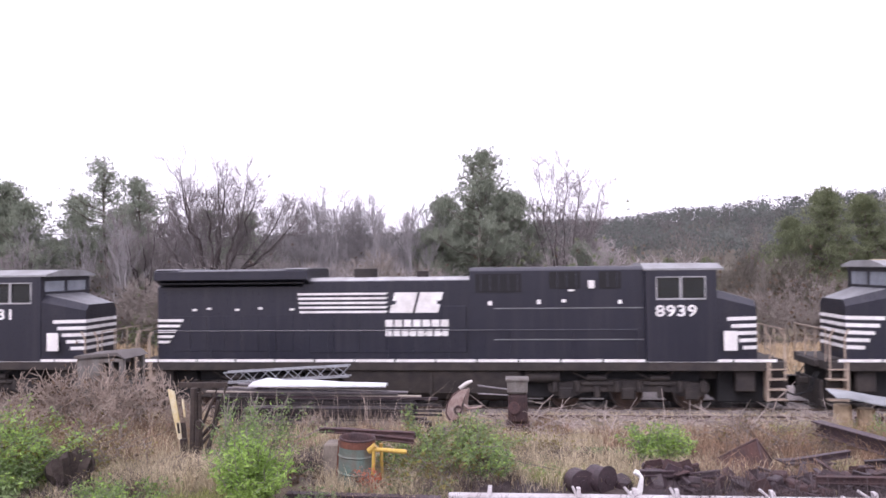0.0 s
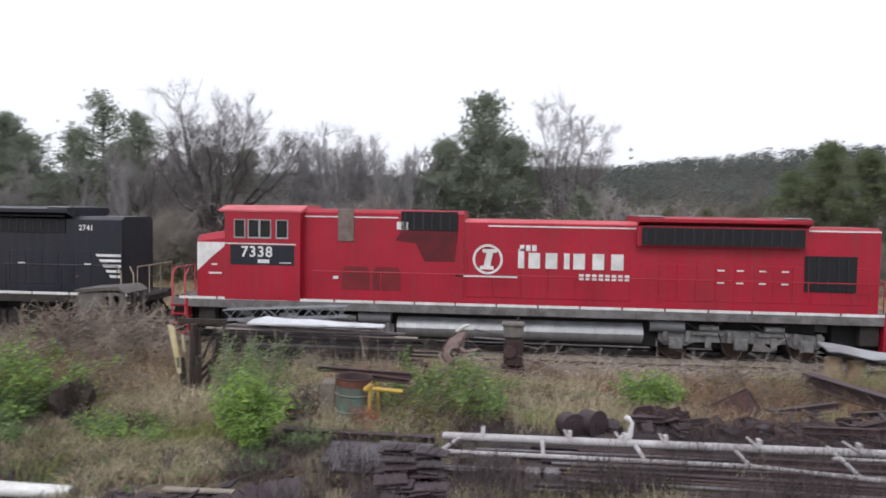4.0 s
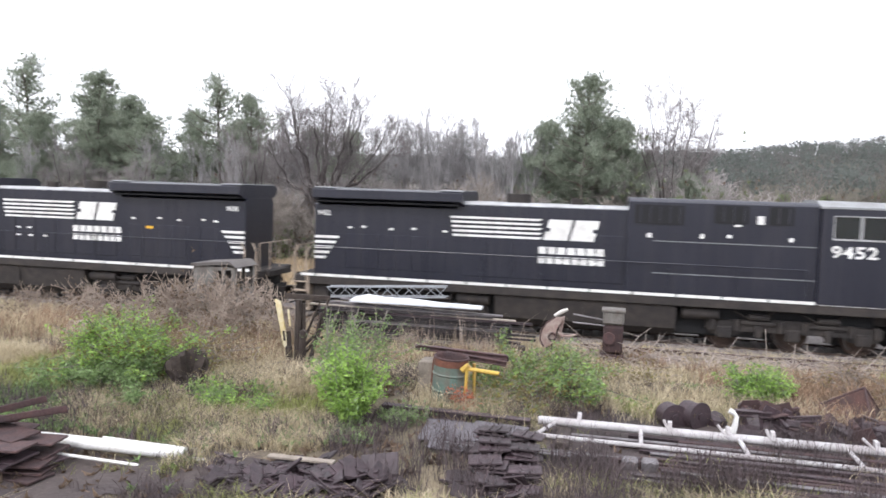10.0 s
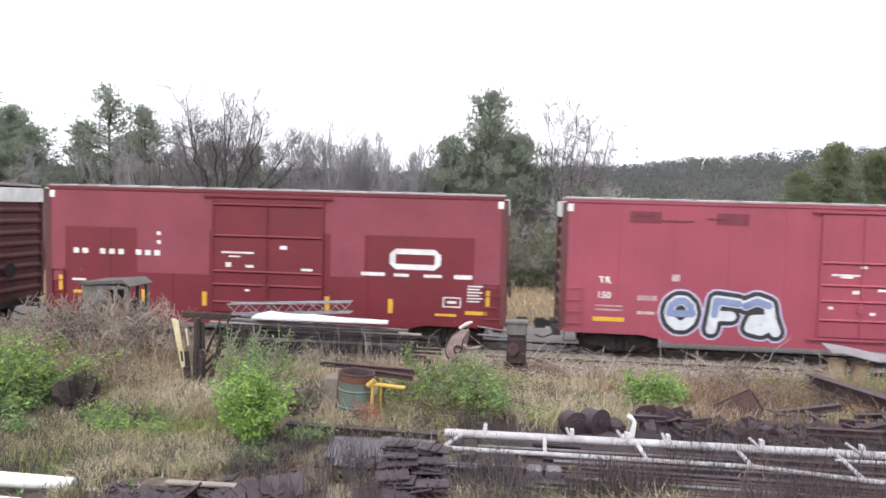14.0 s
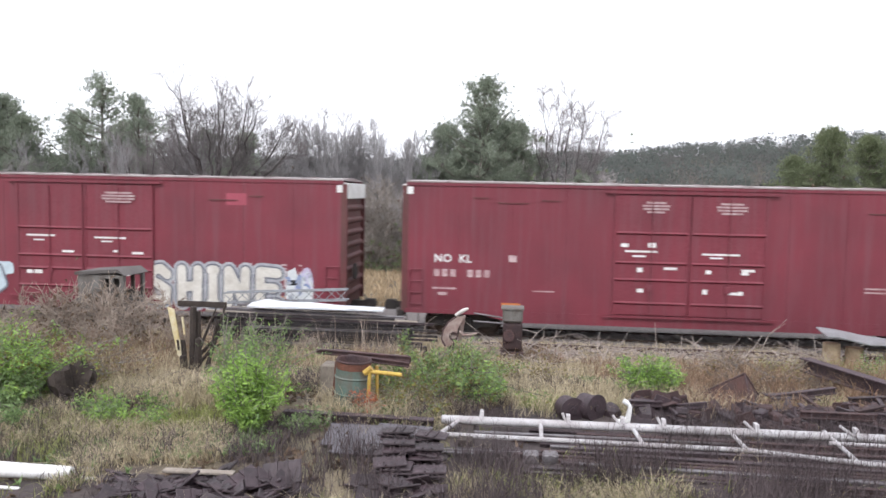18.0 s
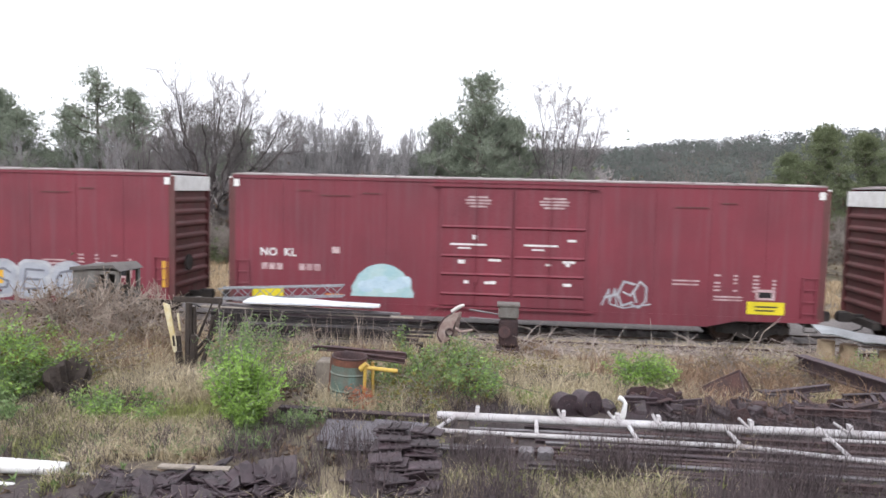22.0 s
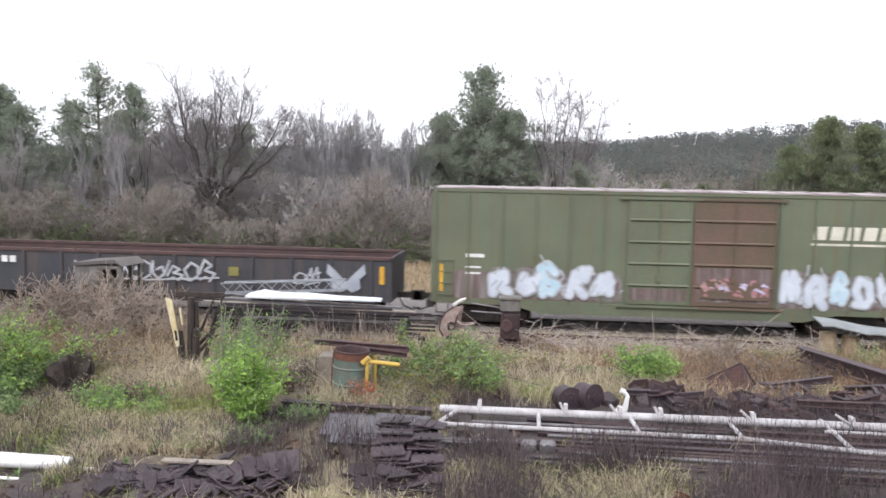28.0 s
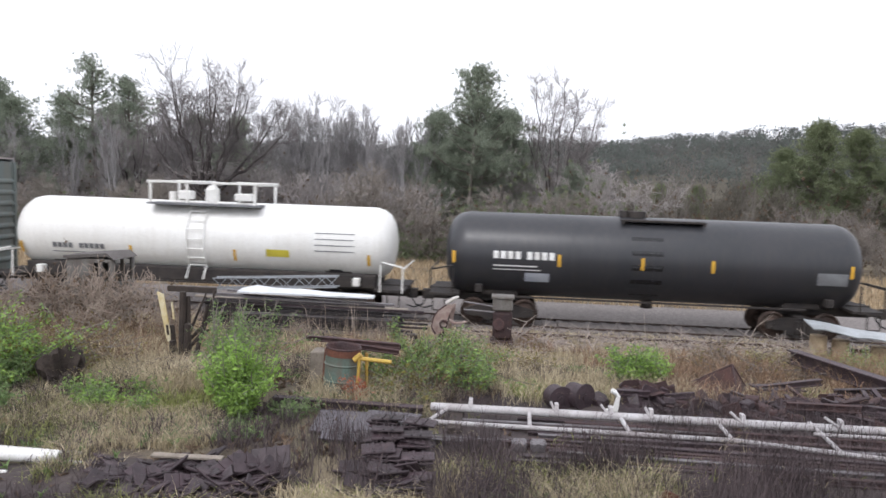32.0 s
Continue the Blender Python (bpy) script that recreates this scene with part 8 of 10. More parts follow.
def build_grass():
    rng = random.Random(3)
    patch = lambda x, y, k, lim: noise.noise(Vector((x * 0.45, y * 0.45, k))) > lim
    open_ = lambda x, y: not bare_spot(x, y) or rng.random() < 0.015
    grass("dry_grass", "matted dry straw coloured grass", STRAW, scatter(rng, 9800, -16, 13, 5.5, 14, lambda x, y: open_(x, y) and patch(x, y, 1, 0.0)), 10, 0.2, 0.006, 0.8, 1)
    grass("green_grass", "olive green grass and low weeds", GREENGRASS, scatter(rng, 4600, -16, 13, 5.5, 15, lambda x, y: open_(x, y) and patch(x, y, 9, 0.04)), 10, 0.2, 0.007, 0.8, 2)
    grass("bank_grass", "tall dry grass on the bank by the track", STRAW, scatter(rng, 13500, -24, 20, 13.5, 24.6, lambda x, y: patch(x, y, 4, -0.3) and not pile_spot(x, y)), 8, 0.27, 0.009, 0.6, 3)
    grass("bank_weeds", "rusty brown dead weeds on the bank", REDWEED, scatter(rng, 1900, -24, 20, 13.0, 21.5, lambda x, y: patch(x, y, 14, 0.08) and not pile_spot(x, y)), 9, 0.5, 0.009, 0.5, 4)
    grass("field_grass", "tan orange broomsedge field beyond the railway", BROOM, [(x, y, lie(x, y)) for x, y in ((rng.uniform(-50, 42), rng.uniform(31.2, 45.5)) for _ in range(11000))], 7, 0.42, 0.017, 0.5, 5)
    grass("front_weeds", "thin grey dead stalks beside the pipe rack", GREYWEED, scatter(rng, 1700, -0.7, 8.8, 7.0, 10.3, lambda x, y: noise.noise(Vector((x * 0.9, y * 0.9, 50))) > -0.12 and not (0.4 < x < 2.2 and y < 9.2)) + scatter(rng, 110, -2.6, -1.2, 8.4, 10.5), 7, 0.66, 0.0042, 0.4, 6)
    grass("front_straw", "clump of pale straw grass in front of the rails", STRAW, scatter(rng, 300, 0.4, 2.0, 7.9, 9.2) + scatter(rng, 40, 2.3, 6, 7.0, 8.4), 9, 0.3, 0.005, 0.8, 16)
    grass("dead_weeds", "grey brown dead weeds through the yard", GREYWEED, scatter(rng, 4200, -16, 13, 5.5, 16, lambda x, y: (open_(x, y) or rng.random() < 0.1) and patch(x, y, 21, 0.0)), 9, 0.32, 0.005, 0.6, 8)
    prng = np.random.default_rng(77)
    cs = np.array(scatter(rng, 2600, -15, 12, 6.5, 17, lambda x, y: open_(x, y) and patch(x, y, 33, 0.12))) + [0, 0, 0.08]
    V, F = tuft_fan(prng, cs, 0.12, 9, 0.022, 0.2, 0.6)
    tagged(np_mesh("low_green_weeds", V, F, [LEAFDARK]), "low green leafy weeds on the ground", "weeds", kind="stuff")
    cs = np.array(scatter(rng, 2600, -15, 12, 6.5, 18, lambda x, y: patch(x, y, 41, 0.0))) + [0, 0, 0.03]
    V, F = tuft_fan(prng, cs, 0.11, 6, 0.028, 0.0, 0.0)
    tagged(np_mesh("leaf_litter", V, F, [LEAFBROWN]), "brown dead leaf litter in the grass", "leaf litter", kind="stuff")
    grass("meadow_grass", "bright yellow green grass on the bank", GREENGRASS, scatter(rng, 1500, 6.5, 17, 16.5, 20.5), 9, 0.4, 0.008, 0.6, 12)
    grass("hopper_weeds", "russet dead weeds round the rusted hopper", REDWEED, scatter(rng, 420, 3.0, 8.4, 14.9, 17.4), 9, 0.55, 0.007, 0.5, 22)
    grass("brush_weeds", "russet dead weeds round the derelict cab", REDWEED, scatter(rng, 480, -15, -7, 14.5, 19.0), 9, 0.8, 0.006, 0.45, 7)
    grass("shrub_straw", "pale dry straw between the shrubs and posts", STRAW, scatter(rng, 900, -7.4, -4.4, 12.0, 15.0) + scatter(rng, 900, -3.6, 0.6, 14.0, 17.5) + scatter(rng, 350, 0.0, 3.6, 12.6, 15.2) + scatter(rng, 260, -3.2, -1.6, 11.6, 13.4), 9, 0.36, 0.006, 0.7, 27)
    grass("scrap_weeds", "purple brown dead weeds grown through the scrap bed", GREYWEED, scatter(rng, 520, 2.4, 9.2, 10.6, 12.9), 7, 0.5, 0.005, 0.45, 41)
    grass("scrap_straw", "russet weeds and straw behind the scrap bed", REDWEED, scatter(rng, 260, 3.0, 9.0, 12.8, 14.0), 8, 0.42, 0.006, 0.5, 42)
    grass("pile_stalks", "tall pale dead stalks before the steel stack", CANE, scatter(rng, 60, -8.6, -1.4, 18.2, 19.4), 4, 1.15, 0.007, 0.3, 31)
    grass("pile_straw", "dry straw along the foot of the steel stack", STRAW, scatter(rng, 260, -8.6, -1.2, 17.6, 19.3), 8, 0.5, 0.007, 0.5, 32)
    grass("log_weeds", "russet dead weeds hiding the foot of the sawn logs", REDWEED, scatter(rng, 260, 7.6, 13.0, 18.6, 20.4), 8, 0.5, 0.008, 0.45, 37)
    grass("brush_straw", "tall pale straw round the derelict cab", STRAW, scatter(rng, 900, -16, -6.5, 14.0, 19.0), 8, 0.6, 0.006, 0.55, 17)


build_grass()


# ---- the scrap yard ----
def lump(name, label, x, y, z, rx, ry, rz, mt, category, seed, rough=0.3, sub=3):
    """A worn, dented mass resting on the ground."""
    bm = bmesh.new()
    bmesh.ops.create_icosphere(bm, subdivisions=sub, radius=1)
    for v in bm.verts:
        k = 1 + rough * noise.noise(v.co * 1.7 + Vector((seed, 0, 0))) + rough * 0.5 * noise.noise(v.co * 4.5 + Vector((0, seed, 0)))
        v.co = Vector((v.co.x * rx, v.co.y * ry, max(-0.3, v.co.z) * rz)) * k
    t = thing(name, label, category, at=pose(x, y, z))
    part("body", bm, mt, t, smooth=False)
    return t


def ibeam(length, h=0.22, w=0.14, t=0.025):
    s = Shape()
    s.box(0, -w / 2, 0, length, w / 2, t, 0.004)
    s.box(0, -w / 2, h - t, length, w / 2, h, 0.004)
    s.box(0, -t / 2, t, length, t / 2, h - t)
    return s


def bar_thing(name, label, category, shape, mt, m, group=""):
    t = thing(name, label, category, group, m)
    part("body", shape, mt, t)
    return t


def along(p, q, lean=0.0):
    """A pose whose x axis runs from p to q."""
    p, q = Vector(p), Vector(q)
    d = (q - p).normalized()
    side = Vector((0, 0, 1)).cross(d).normalized()
    up = d.cross(side)
    m = Matrix((d, side, up)).transposed().to_4x4()
    m.translation = p
    return m @ pose(0, 0, 0, lean), (q - p).length


PIPEPAINT = surface("chalky_white_pipe", (0.5, 0.49, 0.5), (0.34, 0.31, 0.31), rough=0.6, scale=3, bump=0.1)
PVC = surface("white_plastic_pipe", (0.74, 0.74, 0.73), (0.6, 0.58, 0.55), rough=0.4, scale=2, bump=0.03)
SHEETWHITE = surface("white_sheet_metal", (0.72, 0.74, 0.76), (0.55, 0.57, 0.6), rough=0.35, scale=2, bump=0.05)
GALV = surface("dull_grey_steel", (0.2, 0.19, 0.2), (0.13, 0.115, 0.12), rough=0.55, metal=0.4, scale=3, bump=0.15)
SLATE = surface("slate_steel_plate", (0.15, 0.14, 0.16), (0.1, 0.09, 0.1), rough=0.5, metal=0.3, scale=1.6, bump=0.05)
HOPPERRUST = surface("brown_rusted_sheet", (0.078, 0.035, 0.028), (0.045, 0.025, 0.022), rough=0.9, scale=4, bump=0.4)
PILESTEEL = surface("blackened_beam_steel", (0.038, 0.031, 0.032), (0.026, 0.022, 0.024), rough=0.7, scale=4, bump=0.3, each=0.3)
BLUEGREY = surface("blue_grey_truss", (0.26, 0.28, 0.3), (0.17, 0.17, 0.18), rough=0.6, scale=4)
DRUMGREEN = surface("faded_teal_drum", (0.1, 0.165, 0.14), (0.13, 0.13, 0.11), rough=0.75, scale=3.5, bump=0.15, streak=0.5, grime=(0.13, 0.07, 0.045))
MUSTARD = surface("mustard_pipe_paint", (0.5, 0.34, 0.06), (0.36, 0.22, 0.06), rough=0.6, scale=5)
CREAM = surface("cream_weathered_board", (0.7, 0.64, 0.46), (0.55, 0.42, 0.18), rough=0.8, scale=5)
OLDWOOD = surface("dark_old_wood", (0.05, 0.037, 0.03), (0.028, 0.021, 0.018), rough=0.9, scale=6, bump=0.6)
GREYWOOD = surface("grey_dead_wood", (0.3, 0.26, 0.22), (0.2, 0.17, 0.14), rough=0.9, scale=5, bump=0.4)
CABGREY = surface("weathered_grey_cab", (0.17, 0.165, 0.155), (0.1, 0.085, 0.075), rough=0.8, scale=3, streak=0.4)
BLADE = surface("pale_rusted_blade", (0.36, 0.3, 0.27), (0.22, 0.14, 0.12), rough=0.7, scale=5, bump=0.2)
TAN = surface("tan_sawn_block", (0.38, 0.3, 0.2), (0.27, 0.2, 0.13), rough=0.9, scale=5)
REDLEAF = surface("red_autumn_leaves", (0.5, 0.13, 0.07), (0.34, 0.12, 0.06), rough=0.6, scale=6, bump=0, island=0.35, thin=0.3)


def build_steel_pile():
    rng = random.Random(12)
    Y = 20.6
    for k in range(15):
        row, col = k // 5, k % 5
        x0 = -8.35 + rng.uniform(-0.25, 0.35) + 0.1 * row
        x1 = -2.1 - 0.55 * row + rng.uniform(-0.7, 0.1)
        y = Y - 0.5 + 0.28 * col + rng.uniform(-0.04, 0.04)
        z = lie(-5, Y) + 0.02 + 0.33 * row
        m, L = along((x0, y, z + 0.1), (x1, y + rng.uniform(-0.1, 0.1), z + rng.uniform(-0.02, 0.05)))
        bar_thing("steel_beam", "dark rusted steel beam in a stack by the track", "steel beam", ibeam(L, 0.3, 0.2, 0.03), PILESTEEL if k % 4 else PURPLERUST, m, "stacked steel beams")
    for x in (-7.2, -3.4):
        bar_thing("timber_block", "dark timber block under the stacked beams", "timber", Shape().box(-0.15, -0.9, -0.35, 0.15, 0.9, 0.1, 0.02), OLDWOOD, pose(x, Y, lie(x, Y) + 0.02))
    for k, (za, zb, ya, c) in enumerate(((1.32, 1.2, 20.1, GREYWOOD), (1.38, 1.27, 20.35, GALV), (1.34, 1.22, 20.7, GREYWOOD), (1.45, 1.36, 20.55, GALV))):
        m, L = along((-8.45 + 0.25 * k, ya, za), (-2.5 - 0.4 * k, ya + 0.05, zb))
        bar_thing("loose_plank", "long thin weathered plank lying on the beams", "plank", Shape().box(0, -0.07, 0, L, 0.07, 0.05, 0.008), c, m, "planks on the pile")
    for k in range(13):
        xa, ln = rng.uniform(-8.3, -6.0), rng.uniform(3.0, 5.4)
        ya = 19.82 - 0.03 * (k % 5)
        za = lie(-5, ya) + 0.06 + 0.085 * k
        m, L = along((xa, ya, za), (min(xa + ln, -1.9), ya + rng.uniform(-0.05, 0.05), za - rng.uniform(0, 0.06)))
        bar_thing("steel_bar", "thin dark steel bar leaning along the beam stack", "steel bar", ibeam(L, 0.06, 0.05, 0.012), (PILESTEEL, PURPLERUST, PILESTEEL, GALV, PILESTEEL)[k % 5], m, "bars on the beam stack")
    w = Shape()
    n = 9
    top = []
    for i in range(n + 1):
        u = i / n
        x = -7.2 + 3.75 * u
        top.append((x, [(-0.34 + 0.2 * u, 1.5 - 0.02 * u), (0.3 - 0.1 * u, 1.5 - 0.02 * u), (0.3 - 0.1 * u, 1.56 - 0.03 * u), (0.05 + 0.06 * math.sin(i * 2.1), 1.69 - 0.13 * u - (0.1 if i == 0 else 0) + 0.015 * math.sin(i * 1.7)), (-0.34 + 0.2 * u, 1.55 - 0.03 * u + 0.012 * math.sin(i * 2.9))]))
    w.loft(top)
    t = thing("sheet_metal", "folded bright white sheet metal lying on the beam stack", "sheet metal", at=pose(0, 20.25, 0))
    part("sheet", w, SHEETWHITE, t)
    m, L = along((-8.2, 20.9, 1.46), (-4.6, 20.9, 1.66))
    t = thing("lattice_boom", "blue grey lattice steel boom lying on the stack", "lattice boom", at=m)
    for y, z in ((-0.16, 0.0), (0.16, 0.0), (-0.16, 0.3), (0.16, 0.3)):
        part("chord", Shape().rod((0, y, z), (L, y, z), 0.022, 6), BLUEGREY, t)
    N = 11
    for i in range(N):
        a, b = L * i / N, L * (i + 1) / N
        part("lacing", Shape().rod((a, -0.16, 0.0 if i % 2 else 0.3), (b, -0.16, 0.3 if i % 2 else 0.0), 0.012, 5), BLUEGREY, t)
        part("lacing", Shape().rod((a, 0.16, 0.3 if i % 2 else 0.0), (b, 0.16, 0.0 if i % 2 else 0.3), 0.012, 5), BLUEGREY, t)


def build_machines():
    # curved blade
    t = thing("plough_blade", "pale rusted curved plough blade standing in the weeds", "plough blade", at=pose(-1.85, 20.1, 0.6))
    rim = [(0.12, 0.0), (0.3, 0.03), (0.42, 0.2), (0.46, 0.45), (0.62, 0.85), (0.4, 0.83), (0.19, 0.68), (0.05, 0.46), (0.0, 0.22), (0.04, 0.08)]
    part("blade", Shape().slab(rim, -0.06, -0.03), BLADE, t)
    part("back_plate", Shape().slab([(0.44, 0.1), (0.56, 0.12), (0.66, 0.82), (0.6, 0.84), (0.5, 0.5)], 0.16, 0.2), BLADE, t)
    part("edge_rib", Shape().bent([(0.14, -0.05, 0.02), (0.03, -0.05, 0.2), (0.07, -0.05, 0.46), (0.2, -0.05, 0.67), (0.42, -0.05, 0.83)], 0.022), RUST, t)
    part("spur", Shape().bent([(0.5, 0.0, 0.42), (0.62, 0.0, 0.32), (0.82, 0.0, 0.34), (0.98, 0.0, 0.38)], 0.035, 8), BLADE, t)
    part("horn", Shape().rod((0.4, -0.04, 0.86), (0.6, -0.04, 1.0), 0.05, 8, 0.055).rod((0.6, -0.04, 1.0), (0.74, -0.04, 1.06), 0.055, 8, 0.03), surface("white_worn_tip", (0.6, 0.57, 0.54), rough=0.6), t, "worn white tip")
    hub = Shape()
    for i in range(12):
        a, b = 6.2832 * i / 12, 6.2832 * (i + 1) / 12
        hub.rod((0.36 + 0.1 * math.cos(a), -0.1, 0.3 + 0.1 * math.sin(a)), (0.36 + 0.1 * math.cos(b), -0.1, 0.3 + 0.1 * math.sin(b)), 0.03, 6)
    part("ring", hub, RUST, t)
    part("stand", Shape().box(0.2, -0.02, -0.6, 0.36, 0.14, 0.2, 0.02), RUST, t)
    for z0, z1 in ((1.5, 1.38), (1.28, 1.24)):
        m, L = along((-0.98, 20.3, z0), (-0.02, 20.3, z1))
        bar_thing("steel_rod", "thin pale steel rod propped on the machine", "rod", Shape().rod((0, 0, 0), (L, 0, 0), 0.025, 6), GALV, m, "propped rods")
    t = thing("rusted_pump", "rusted pump with a grey cover beside the track", "pump", at=pose(0.09, 20.4, 0))
    z0 = lie(0, 20.4)
    part("base", Shape().box(-0.32, -0.3, z0 - 0.1, 0.32, 0.3, z0 + 0.3, 0.03), RUST, t)
    part("body", Shape().box(-0.26, -0.26, z0 + 0.3, 0.26, 0.26, 1.3, 0.08), RUST, t)
    part("flywheel", Shape().rod((-0.1, -0.34, 0.95), (-0.1, -0.26, 0.95), 0.16, 14), RUST, t)
    part("cover", Shape().box(-0.28, -0.28, 1.3, 0.27, 0.28, 1.66, 0.05).box(-0.32, -0.3, 1.64, 0.3, 0.3, 1.7, 0.01), CABGREY, t, "grey cover")
    # grey cab wreck in the brush
    t = thing("derelict_cab", "derelict grey vehicle cab sunk in brush", "vehicle cab", at=pose(-10.35, 18.6, 0, 0, 0, -3) @ Matrix.Diagonal((0.7, 0.85, 1, 1)))
    z0 = lie(-10.3, 18.6)
    sh = Shape()
    sh.wall(-0.9, 0.9, z0, 2.5, -0.6, -0.54, [(0.12, 0.36, 2.02, 2.4), (0.48, 0.74, 1.98, 2.42)])
    sh.wall(-0.9, 0.9, z0, 2.5, 0.54, 0.6, [(0.12, 0.36, 2.02, 2.4), (0.48, 0.74, 1.98, 2.42)])
    sh.box(-0.9, -0.54, z0, -0.84, 0.54, 2.5).box(0.84, -0.54, z0, 0.9, 0.54, 1.9)
    for y in (-0.54, 0.48):
        sh.box(0.84, y, 1.9, 0.9, y + 0.06, 2.5)
    part("shell", sh, CABGREY, t)
    part("roof", Shape().slab([(-0.98, 2.48), (0.7, 2.58), (1.0, 2.5), (0.7, 2.66), (-0.98, 2.56)], -0.66, 0.66), surface("pale_cab_roof", (0.11, 0.1, 0.095), (0.075, 0.065, 0.06), rough=0.8), t, "sagging weathered roof")
    part("hood", Shape().loft([(-2.0, [(-0.45, z0), (0.45, z0), (0.45, 1.5), (-0.45, 1.5)]), (-0.9, [(-0.55, z0), (0.55, z0), (0.55, 1.9), (-0.55, 1.9)])]), CABGREY, t)
    # posts with a leaning board
    z0 = lie(-6.8, 15)
    for x, y, z1, r, ln in ((-6.42, 14.6, 2.34, 0.085, 0.02), (-6.28, 14.66, 2.25, 0.055, -0.04), (-6.32, 14.55, 1.7, 0.09, 0.05), (-6.52, 14.5, 1.35, 0.08, -0.06), (-6.2, 14.55, 2.1, 0.035, 0.32), (-6.3, 14.5, 1.95, 0.03, 0.5), (-6.35, 14.6, 2.4, 0.03, 0.62)):
        bar_thing("wooden_post", "dark rotting wooden post in the brush", "post", Shape().rod((0, 0, -0.3), (ln, 0, z1 - z0), r, 7, r * 0.8), OLDWOOD, pose(x, y, z0), "rotting posts")
    for q in (((-6.62, 15, 0.85), (-6.4, 15, 1.5), (-6.1, 15.05, 2.26)), ((-6.5, 15, 1.2), (-6.1, 15, 1.62), (-5.75, 15.1, 1.86)), ((-6.7, 15.1, 0.8), (-6.3, 15.3, 1.35), (-6.0, 15.4, 1.5))):
        bar_thing("dead_limb", "dark dead limb leaning from the posts", "branch", Shape().rod(q[0], q[1], 0.045, 6, 0.035).rod(q[1], q[2], 0.035, 6, 0.015), OLDWOOD, pose(0, 0, 0), "dead limbs")
    bar_thing("crossbar", "dark plank nailed across the posts", "plank", Shape().box(-6.95, -0.03, 2.26, -5.9, 0.03, 2.38, 0.01), OLDWOOD, pose(0, 15.1, 0))
    t = thing("leaning_board", "cream weathered board with a white edge leaning on posts", "board", at=pose(-6.68, 14.9, 0, 3, -6, 0))
    part("panel", Shape().slab([(-0.1, 2.32), (-0.02, 1.3), (0.05, 1.22), (0.07, 1.5), (0.03, 2.26)], -0.03, 0.0), CREAM, t)
    part("edge_strip", Shape().box(0.17, -0.04, 1.72, 0.2, 0.0, 2.08), CREAM, t, "flaking white edge")
    part("batten", Shape().box(0.0, 0.0, z0 - 0.05, 0.16, 0.03, 1.6, 0.008), OLDWOOD, t, "dark rotten backing")
    part("dark_patch", Shape().bar(0.0, 0.05, 1.4, 1.62, -0.034), OLDWOOD, t)


